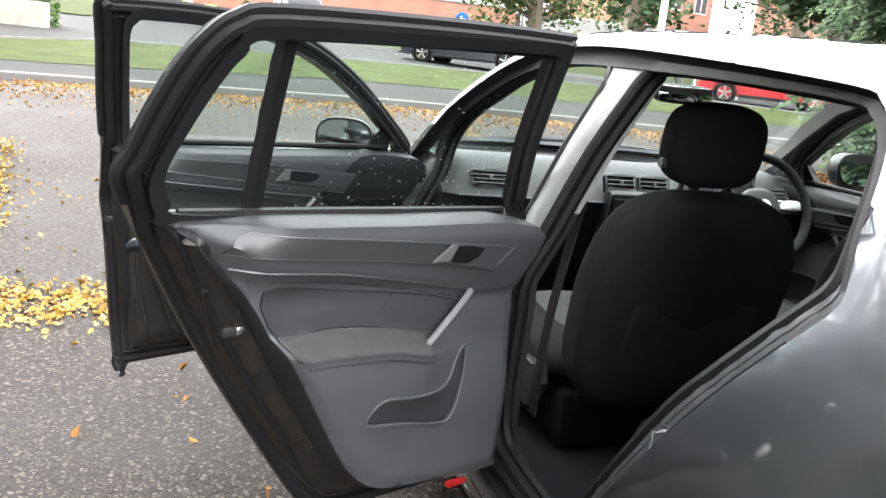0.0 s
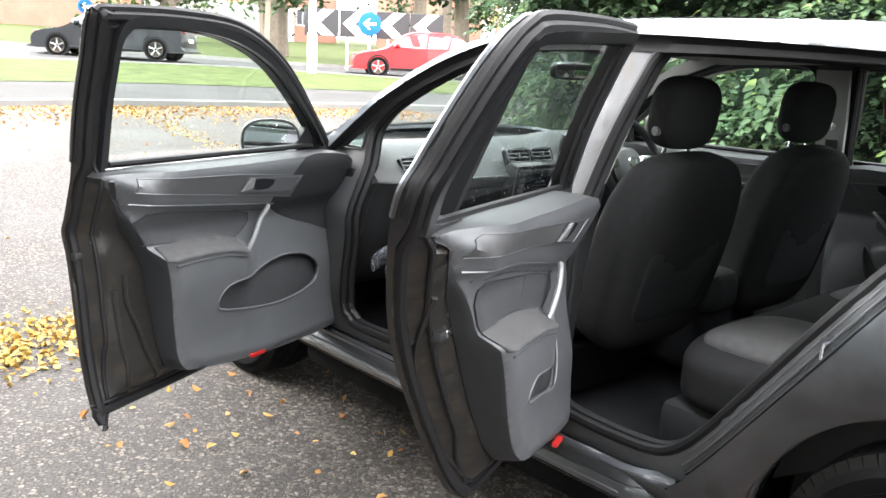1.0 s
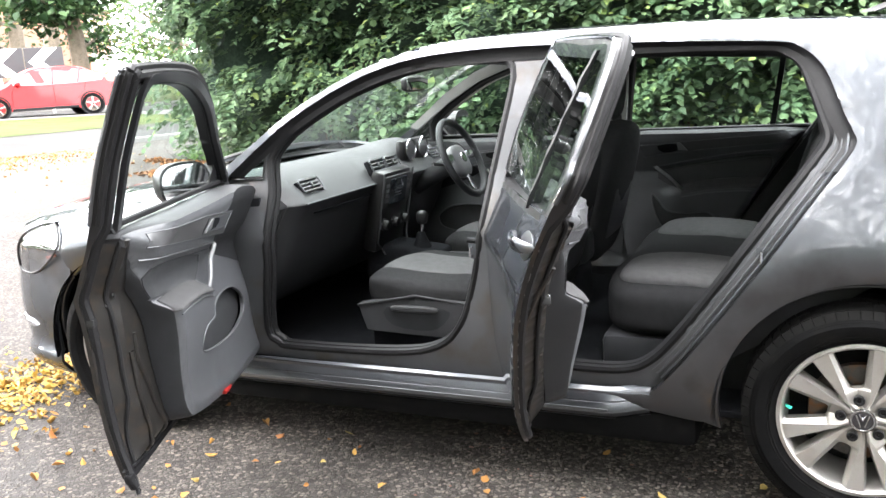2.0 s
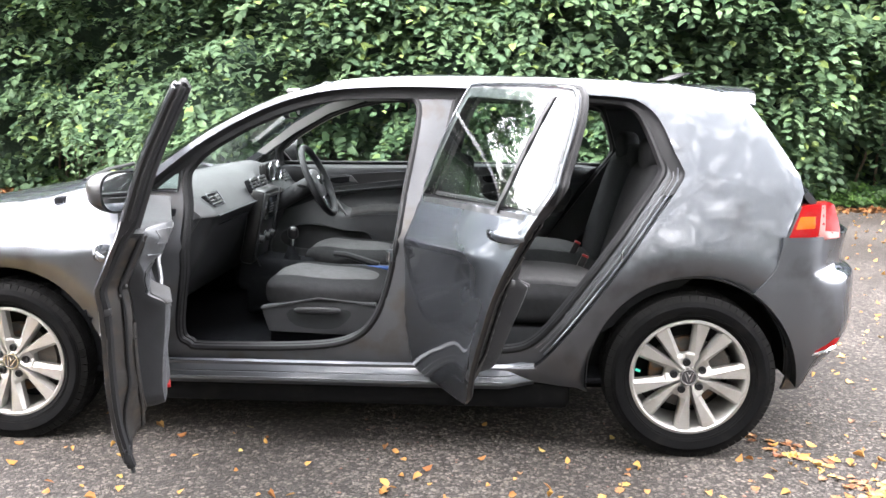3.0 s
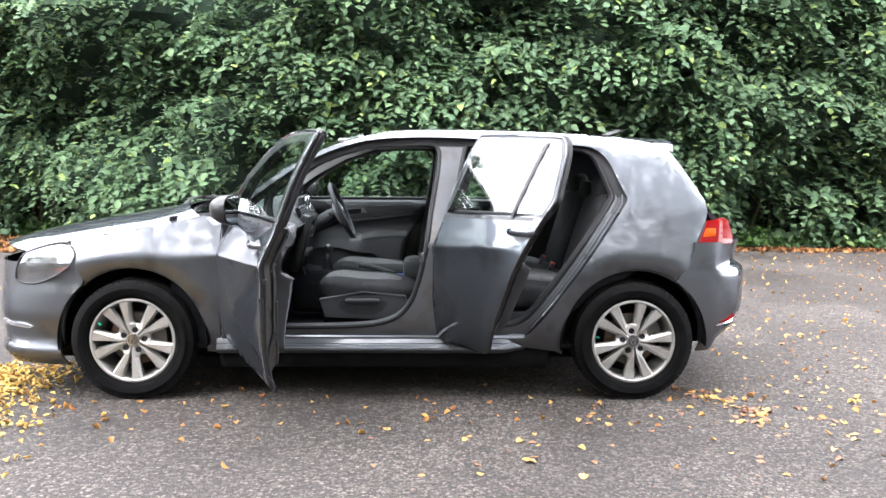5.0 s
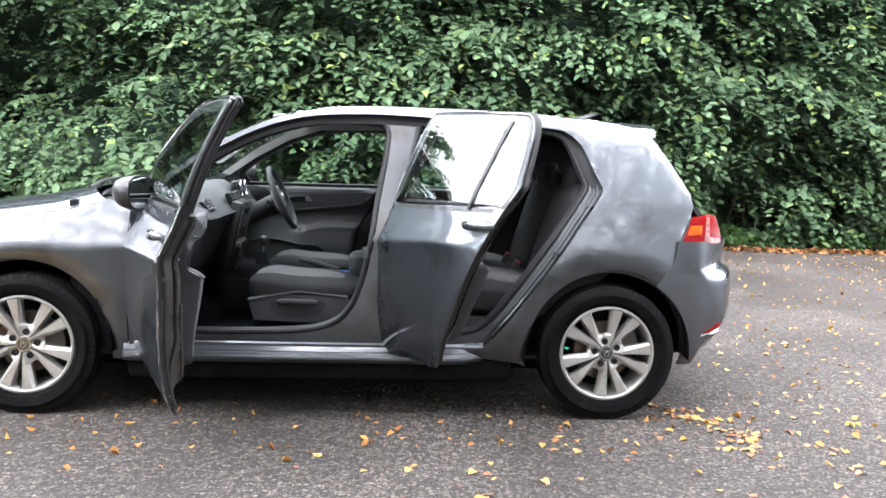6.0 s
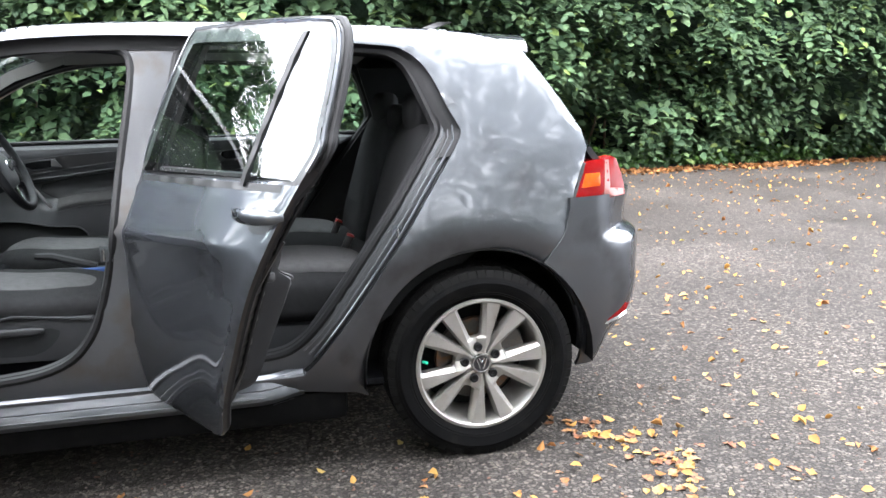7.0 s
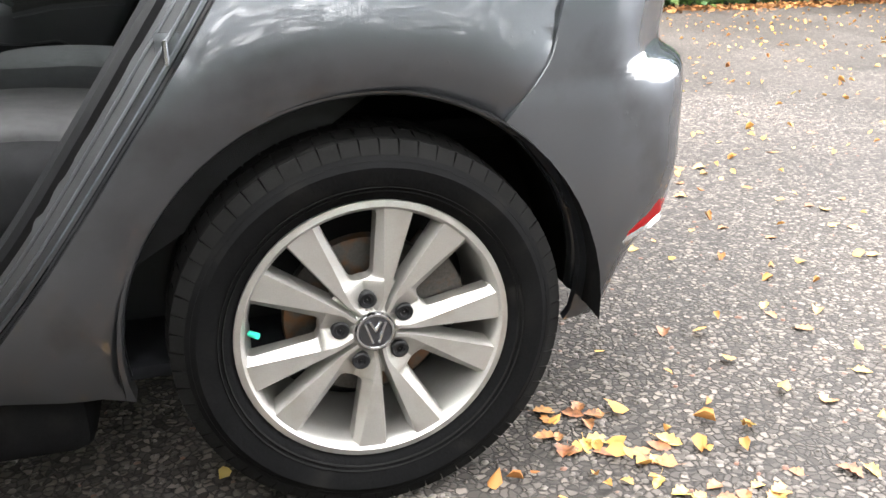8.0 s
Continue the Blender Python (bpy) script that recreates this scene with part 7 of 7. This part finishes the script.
        for z in (0.9, 3.5):
            if z + 1.3 < h:
                win = put("window", *box(x - 0.75, x + 0.75, -d / 2 - 0.05, -d / 2 + 0.08, z, z + 1.25, 0.03, 1), WHITEPAINT, house)
                for sx in (-0.36, 0.36):
                    put("pane", *box(x + sx - 0.3, x + sx + 0.3, -d / 2 - 0.07, -d / 2 - 0.03, z + 0.1, z + 1.15, 0.01, 1), DARKGLASS, win)
    put("door", *box(-w / 2 + w / cols - 0.5, -w / 2 + w / cols + 0.5, -d / 2 - 0.06, -d / 2 + 0.05, -1.2, 2.0, 0.03, 1), WHITEPAINT, house)
    return house


build_house((-66, 18.5, 3.0), 105, 11, 8, 3.0, 1.6, RENDERED, SLATE, "long white rendered building beyond the wall", 4)
build_house((-58, 30, 2.6), 112, 9, 8, 5.4, 2.6, BRICK, TILE, "red brick house with white windows", 3)
build_house((-52, 43, 2.2), 125, 9, 8, 5.4, 2.6, BRICK, TILE, "red brick house among trees", 3)
build_house((-42, 56, 1.8), 140, 9, 8, 5.4, 2.6, BRICK, SLATE, "red brick house behind the trees", 3)
build_house((-70, 4, 3.0), 92, 10, 8, 5.4, 2.6, BRICK, SLATE, "red brick house behind the wall", 3)
build_house((-66, 34, 2.6), 112, 9, 8, 5.4, 2.6, BRICK, SLATE, "red brick terrace with slate roof", 3)

# chevron board on the island
BOARD = material("board_black", (0.02, 0.02, 0.022), 0.4)
SIGNBLUE = material("sign_blue", (0.006, 0.085, 0.36), 0.5, spec=0.2)
chev = thing("chevron_board", "black and white chevron board on white posts", "road sign", (-23.9, 15.5, ground_z(-23.9)), rz=56.5)
for k in range(4):
    x0 = -2.35 + 1.18 * k + (0.06 if k > 1 else 0)
    panel = put("board", *box(x0, x0 + 1.15, -0.03, 0.03, 1.15, 2.05, 0.01, 1), BOARD, chev)
    vv = [(x0 + 0.10, -0.036, 1.60), (x0 + 0.58, -0.036, 2.03), (x0 + 1.0, -0.036, 2.03), (x0 + 0.52, -0.036, 1.60), (x0 + 1.0, -0.036, 1.17), (x0 + 0.58, -0.036, 1.17)]
    put("arrow", vv, [(3, 2, 1, 0), (0, 5, 4, 3)], WHITEPAINT, panel, smooth=False)
for x in (-2.0, -0.9, 0.5, 1.9):
    put("post", *tube([(x, 0.05, -0.2), (x, 0.05, 2.0)], 0.04, 8), WHITEPAINT, chev)
sign = thing("direction_sign", "round blue sign with a white arrow", "road sign", (-23.65, 15.25, ground_z(-23.65)), rz=56.5)
put("disc", *moved(lathe([(0.001, -0.02), (0.36, -0.02), (0.385, -0.015), (0.39, 0.02), (0.001, 0.02)], 36), Matrix.Translation((-0.1, -0.16, 1.62))), SIGNBLUE, sign)
arrow = [(-0.34, -0.185, 1.62), (-0.14, -0.185, 1.80), (-0.06, -0.185, 1.80), (-0.18, -0.185, 1.665), (0.12, -0.185, 1.665), (0.12, -0.185, 1.575), (-0.18, -0.185, 1.575), (-0.06, -0.185, 1.44), (-0.14, -0.185, 1.44)]
put("arrow", arrow, [tuple(range(9))[::-1]], WHITEPAINT, sign, smooth=False)
put("post", *tube([(-0.1, -0.1, -0.2), (-0.1, -0.1, 1.9)], 0.04, 8), WHITEPAINT, sign)
sign2 = thing("direction_sign", "small blue direction sign beyond the road", "road sign", (-42, 12, ground_z(-42)), rz=75)
put("disc", *moved(lathe([(0.001, -0.02), (0.33, -0.02), (0.34, 0.02), (0.001, 0.02)], 28), Matrix.Translation((0, -0.1, 1.45))), SIGNBLUE, sign2)
put("arrow", [(x * 0.9 + 0.09, -0.13, 1.45 + (z - 1.62) * 0.9) for x, y, z in arrow], [tuple(range(9))[::-1]], WHITEPAINT, sign2, smooth=False)
put("post", *tube([(0, -0.05, -0.3), (0, -0.05, 1.7)], 0.04, 8), KERB, sign2)
post = thing("lamp_post", "tall cream painted lamp post on the verge", "lamp post", (-21.2, 11.3, ground_z(-21.2)))
put("column", *tube([(0, 0, -0.2), (0, 0, 1.2), (0, 0, 1.25), (0, 0, 7.5)], [0.14, 0.14, 0.10, 0.07], 12), material("cream_paint", (0.62, 0.60, 0.52), 0.5), post)
put("lantern", *superbox(0.4, 0, 7.5, 0.9, 0.25, 0.14, 4, 4), KERB, post)
YELLOW = material("yellow_plastic", (0.85, 0.62, 0.03), 0.4)
for x, y, r in ((-27.5, -0.8, 20), (-36.0, 5.2, 0)):
    b = thing("bollard", "yellow and white traffic bollard", "bollard", (x, y, ground_z(x)), "road bollards", r)
    put("body", *box(-0.12, 0.12, -0.17, 0.17, -0.1, 1.0, 0.03), YELLOW, b)
    put("face", *box(0.10, 0.125, -0.13, 0.13, 0.5, 0.9, 0.01), WHITEPAINT, b)


# ---- passing and parked cars, simple but whole ----
def build_far_car(at, rz, paint, label, tall=0.0, length=4.2):
    c = thing("parked_car", label, "car", at, rz=rz)
    L = length / 2
    side = [(-L, 0.35), (-L + 0.02, 0.62), (-L + 0.35, 0.78), (-L + 1.05, 0.92), (-L + 1.75, 1.40 + tall), (-L + 2.4, 1.47 + tall), (L - 0.9, 1.42 + tall), (L - 0.25, 1.0 + tall * 0.6), (L - 0.02, 0.9), (L, 0.40), (L - 0.15, 0.24), (-L + 0.2, 0.24)]
    lp = smooth_loop(side, 4)
    rows = []
    for y in (-0.88, -0.86, -0.70, -0.4, 0, 0.4, 0.70, 0.86, 0.88):
        k = 1 - (abs(y) / 0.88) ** 6
        rows.append([(x * (0.97 + 0.03 * k), y * (1 - 0.24 * ease(0.92, 1.45, z)), 0.24 + (z - 0.24) * (0.97 + 0.03 * k)) for x, z in lp])
    put("body", *loft(rows, True, True), paint, c, angle=50)
    for s in (-1, 1):
        g = smooth_loop([(-L + 1.3, 0.96), (-L + 1.85, 1.34 + tall), (-L + 2.4, 1.40 + tall), (L - 0.95, 1.35 + tall), (L - 0.45, 1.0 + tall * 0.5)], 3)
        pc = ([(x, s * (0.885 * (1 - 0.24 * ease(0.92, 1.45, z)) + 0.004), z) for x, z in g], [tuple(range(len(g)))] if s < 0 else [tuple(range(len(g)))[::-1]])
        put("side_window", *pc, DARKGLASS, c, smooth=False)
        wall = lambda x, z: (x, s * (0.885 * (1 - 0.24 * ease(0.92, 1.45, z)) + 0.005), z)
        for x0, x1 in ((-L + 2.35, -L + 2.42), (L - 1.15, L - 1.02)):
            put("pillar", *tube([wall(x0, 0.98), wall(x1, 1.385 + tall)], 0.028, 6), paint, c)
        for line in ([(-L + 1.25, 0.36), (-L + 1.22, 0.7), (-L + 1.32, 0.95)], [(-L + 2.38, 0.34), (-L + 2.36, 0.97)], [(L - 1.2, 0.5), (L - 0.98, 0.75), (L - 0.92, 0.98)]):
            put("door_gap", *tube([wall(*q) for q in line], 0.007, 4), RUBBER, c)
        put("sill", *tube([wall(-L + 1.2, 0.27), wall(L - 1.2, 0.27)], 0.045, 6), RUBBER, c)
        pc = lathe([(0.002, -0.11), (0.05, -0.10), (0.075, -0.05), (0.08, 0.0), (0.002, 0.0)], 12)
        put("wing_mirror", *moved(pc, Matrix.Translation((-L + 1.42, s * 0.90, 1.0)) @ (Matrix.Rotation(math.pi, 4, "Z") if s > 0 else Matrix())), paint, c)
        for wx in (-L + 0.82, L - 0.80):
            w = put("wheel", *moved(lathe([(0.20, -0.02), (0.24, -0.03), (0.31, -0.01), (0.32, 0.05), (0.32, 0.18), (0.2, 0.2)], 28), Matrix.Translation((wx, s * 0.87, 0.32)) @ (Matrix.Rotation(math.pi, 4, "Z") if s > 0 else Matrix())), TYRE, c)
            put("rim", *moved(lathe([(0.195, -0.028), (0.215, -0.03), (0.218, -0.01), (0.19, 0.02), (0.001, 0.03)], 24), Matrix.Translation((wx, s * 0.88, 0.32)) @ (Matrix.Rotation(math.pi, 4, "Z") if s > 0 else Matrix())), STEEL, w)
            for k in range(5):
                q = radians(72 * k + 18)
                put("spoke", *tube([(wx + 0.03 * math.cos(q), s * 0.895, 0.32 + 0.03 * math.sin(q)), (wx + 0.20 * math.cos(q), s * 0.90, 0.32 + 0.20 * math.sin(q))], 0.024, 5), ALLOY, w)
            put("arch", *moved(lathe([(0.36, -0.022), (0.31, -0.022)], 28), Matrix.Translation((wx, s * 0.87, 0.34)) @ (Matrix.Rotation(math.pi, 4, "Z") if s > 0 else Matrix())), RUBBER, c)
        put("tail_light", *box(L - 0.16, L - 0.01, s * 0.62 - 0.1, s * 0.62 + 0.1, 0.78 + tall * 0.4, 0.95 + tall * 0.4, 0.02), RED_LENS, c)
        put("headlight", *box(-L + 0.06, -L + 0.3, s * 0.62 - 0.12, s * 0.62 + 0.12, 0.62, 0.74, 0.02), CLEAR_LENS, c)
    put("rear_glass", *([(L - 0.78, -0.55, 1.36 + tall), (L - 0.78, 0.55, 1.36 + tall), (L - 0.26, 0.62, 1.04 + tall * 0.6), (L - 0.26, -0.62, 1.04 + tall * 0.6)], [(3, 2, 1, 0)]), DARKGLASS, c, smooth=False)
    put("bumper_plate", *box(L - 0.02, L + 0.015, -0.26, 0.26, 0.55, 0.66, 0.005), WHITEPAINT, c)
    return c


RED_PAINT = material("red_car_paint", (0.30, 0.008, 0.010), 0.4, 0.1, 0.04, coat=0.25, spec=0.25)
BLACK_PAINT = material("black_car_paint", (0.012, 0.013, 0.015), 0.4, 0.1, 0.04, coat=0.25, spec=0.2)
build_far_car((-21.7, 15.6, ground_z(-21.7)), 57, RED_PAINT, "bright red hatchback on the road")
build_far_car((-26.2, 7.5, ground_z(-26.2)), 50, BLACK_PAINT, "black saloon on the road", length=4.5)
build_far_car((-37.0, 3.2, ground_z(-37.0)), 190, BLACK_PAINT, "dark tall estate car driving away", 0.22)

# unseen tree rows, added behind the viewer to block sky light and its reflection
NEAR_LEAF = leaf_material("near_tree_leaves", (0.042, 0.070, 0.034), (0.095, 0.130, 0.062), 0.5, None, 0.28)
n = 22500
x = rng.uniform(-11, 26, n)
top = 13.0 + 1.8 * np.sin(x * 0.45) + 1.2 * np.sin(x * 1.1 + 1.0)
up = rng.uniform(0, 1, n)
lp = np.c_[x, -14.5 + rng.normal(0, 0.9, n) - 1.5 * up, 0.1 + up * top]
m = 9000                                                  # unseen boughs, added to cover the sky mirrored in the car
lp[:m] = np.c_[x[:m], rng.uniform(-14.0, -6.0, m), 11.5 + rng.uniform(-1.4, 1.4, m) + rng.normal(0, 0.8, m)]
tagged(leaf_cloud("unseen_near_trees", lp, np.c_[rng.normal(0, 0.4, n), np.full(n, 0.6), rng.normal(0.7, 0.4, n)], np.c_[rng.normal(0, 1, n), rng.normal(0, 1, n), np.full(n, -0.5)], rng.uniform(0.35, 0.7, n), NEAR_LEAF), "unseen tall row of green trees, added to shade the car", "trees", kind="stuff")
n = 34000
x = rng.uniform(-56, 40, n)
top = 4.2 + 1.2 * np.sin(x * 0.37) + 0.9 * np.sin(x * 0.93 + 1.0) + 16.0 * np.clip((-7 - x) / 7, 0, 1)
lp = np.c_[x, -25 + rng.normal(0, 0.9, n), 0.1 + rng.uniform(0, 1, n) * top]
tagged(leaf_cloud("unseen_boundary_trees", lp, np.c_[rng.normal(0, 0.4, n), np.full(n, 0.7), rng.normal(0.6, 0.4, n)], np.c_[rng.normal(0, 1, n), rng.normal(0, 1, n), np.full(n, -0.5)], rng.uniform(0.35, 0.75, n), TREE_DARK), "unseen dark row of trees, added to block low sky light", "trees", kind="stuff")


# ---- loose stone chips of the worn surface beside the rear wheel ----
def stone_material():
    m = leaf_material("stone_chips", (0.034, 0.030, 0.026), (0.090, 0.080, 0.072), 0.6, (0.10, 0.055, 0.04), 0.0)
    return m


n = 15000
sx, sy = rng.uniform(-1.3, 2.6, n), rng.uniform(-2.3, -0.2, n)
far = rng.random(n) < 0.35
sy = np.where(far, rng.uniform(-0.2, 2.2, n), sy)
sx = np.where(far, rng.uniform(0.7, 3.2, n), sx)
rad, tall, spin = rng.uniform(0.0035, 0.0095, n), rng.uniform(0.0012, 0.004, n), rng.uniform(0, 6.28, n)
ang = np.arange(6) / 6 * 2 * math.pi
rr = rad[:, None] * rng.uniform(0.7, 1.25, (n, 6))
aa = ang[None] + spin[:, None]
low = np.stack([sx[:, None] + rr * np.cos(aa), sy[:, None] + rr * np.sin(aa) * 0.8, np.full((n, 6), -0.001)], -1)
high = np.stack([sx[:, None] + 0.66 * rr * np.cos(aa), sy[:, None] + 0.66 * rr * np.sin(aa) * 0.8, tall[:, None] * rng.uniform(0.8, 1.2, (n, 6))], -1)
verts = np.concatenate([low, high], 1).reshape(-1, 3)
unit = [(k, (k + 1) % 6, 6 + (k + 1) % 6, 6 + k) for k in range(6)] + [(6, 7, 8, 9), (6, 9, 10, 11)]
faces = (np.array(unit)[None] + 12 * np.arange(n)[:, None, None]).reshape(-1, 4)
me = bpy.data.meshes.new("stone_chips")
me.vertices.add(len(verts))
me.vertices.foreach_set("co", verts.reshape(-1))
me.loops.add(faces.size)
me.loops.foreach_set("vertex_index", faces.reshape(-1).astype(np.int32))
me.polygons.add(len(faces))
me.polygons.foreach_set("loop_start", np.arange(0, faces.size, 4, dtype=np.int32))
me.update(calc_edges=True)
me.materials.append(stone_material())
tagged(new("stone_chips", me), "pale grey stone chips standing out of the worn asphalt", "gravel", kind="stuff")


# ---- single fallen leaves near the rear wheel ----
def leaf_mesh(name, seed, mat):
    """A withered leaf: toothed outline, raised midrib, curled edges and a stalk."""
    q = random.Random(seed)
    curl, fold, twist = q.uniform(0.1, 0.75), q.uniform(-0.35, 0.5), q.uniform(-0.5, 0.5)
    verts, faces = [], []
    n = 8
    for i in range(n + 1):
        t = i / n
        w = 0.36 * math.sin(math.pi * t ** 0.8) ** 0.8 * (1 + 0.16 * (-1) ** i) + 0.004
        for s in (-1, -0.5, 0, 0.5, 1):
            x, y = s * w, t - 0.5
            z = curl * (s * w) ** 2 * 2.4 + fold * (t - 0.5) ** 2 + twist * s * w * (t - 0.5) + (0.0 if s else -0.02) + q.uniform(-0.012, 0.012)
            verts.append((x, y, z))
    for i in range(n):
        for j in range(4):
            a = i * 5 + j
            faces.append((a, a + 1, a + 6, a + 5))
    low = min(v[2] for v in verts)
    base = len(verts)
    verts += [(-0.01, -0.5, 0.0), (0.01, -0.5, 0.0), (0.03, -0.78, 0.05), (0.015, -0.78, 0.05)]
    faces.append((base, base + 1, base + 2, base + 3))
    verts = [(x, y, z - low) for x, y, z in verts]
    return mesh_from(verts, faces, mat, angle=60)


def single_leaf_material(name, dark, light):
    m = bpy.data.materials.new(name)
    m.use_nodes = True
    nd, l = m.node_tree.nodes, m.node_tree.links
    b = nd["Principled BSDF"]
    info, ramp, nz, mr, mul, co = nd.new("ShaderNodeObjectInfo"), nd.new("ShaderNodeValToRGB"), nd.new("ShaderNodeTexNoise"), nd.new("ShaderNodeMapRange"), nd.new("ShaderNodeMix"), nd.new("ShaderNodeTexCoord")
    ramp.color_ramp.elements[0].color, ramp.color_ramp.elements[1].color = rgb(dark), rgb(light)
    e = ramp.color_ramp.elements.new(0.5)
    e.color = (0.30, 0.14, 0.035, 1)
    l.new(info.outputs["Random"], ramp.inputs[0])
    nz.inputs["Scale"].default_value, nz.inputs["Detail"].default_value = 4.0, 5.0
    l.new(co.outputs["Object"], nz.inputs["Vector"])
    mr.inputs["From Min"].default_value, mr.inputs["From Max"].default_value = 0.35, 0.65
    mr.inputs["To Min"].default_value, mr.inputs["To Max"].default_value = 0.45, 1.15
    l.new(nz.outputs["Fac"], mr.inputs["Value"])
    mul.data_type, mul.blend_type = "RGBA", "MULTIPLY"
    mul.inputs["Factor"].default_value = 1.0
    l.new(ramp.outputs[0], mul.inputs["A"])
    l.new(mr.outputs[0], mul.inputs["B"])
    l.new(mul.outputs["Result"], b.inputs["Base Color"])
    b.inputs["Roughness"].default_value = 0.6
    return m


SINGLE = single_leaf_material("withered_leaf", (0.16, 0.055, 0.018), (0.42, 0.26, 0.05))
meshes = [leaf_mesh("leaf", 40 + k, SINGLE) for k in range(7)]
lr = random.Random(11)
spots = []
for _ in range(64):                                       # a drift trailing off from the rear wheel
    u = lr.random() ** 0.8
    spots.append((0.30 + 0.30 * min(u * 1.6, 1) - 0.16 * max(0.0, u - 0.75) * 4 + lr.gauss(0, 0.05), -0.66 - 0.62 * u + lr.gauss(0, 0.05)))
spots += [(lr.uniform(-1.4, 2.2), lr.uniform(-2.0, -0.95)) for _ in range(80)] + [(lr.uniform(0.75, 2.6), lr.uniform(-0.9, 1.4)) for _ in range(60)]
for k, (x, y) in enumerate(spots):
    leaf = new("fallen_leaf", meshes[k % 7])
    s = lr.uniform(0.026, 0.056)
    leaf.matrix_world = pose(x, y, 0.001, lr.uniform(-10, 10), lr.uniform(-10, 10), lr.uniform(0, 360)) @ Matrix.Diagonal((s * lr.uniform(0.7, 1.1), s, s, 1))
    tagged(leaf, "withered orange and yellow leaf lying on the asphalt", "leaf", group="fallen leaves")
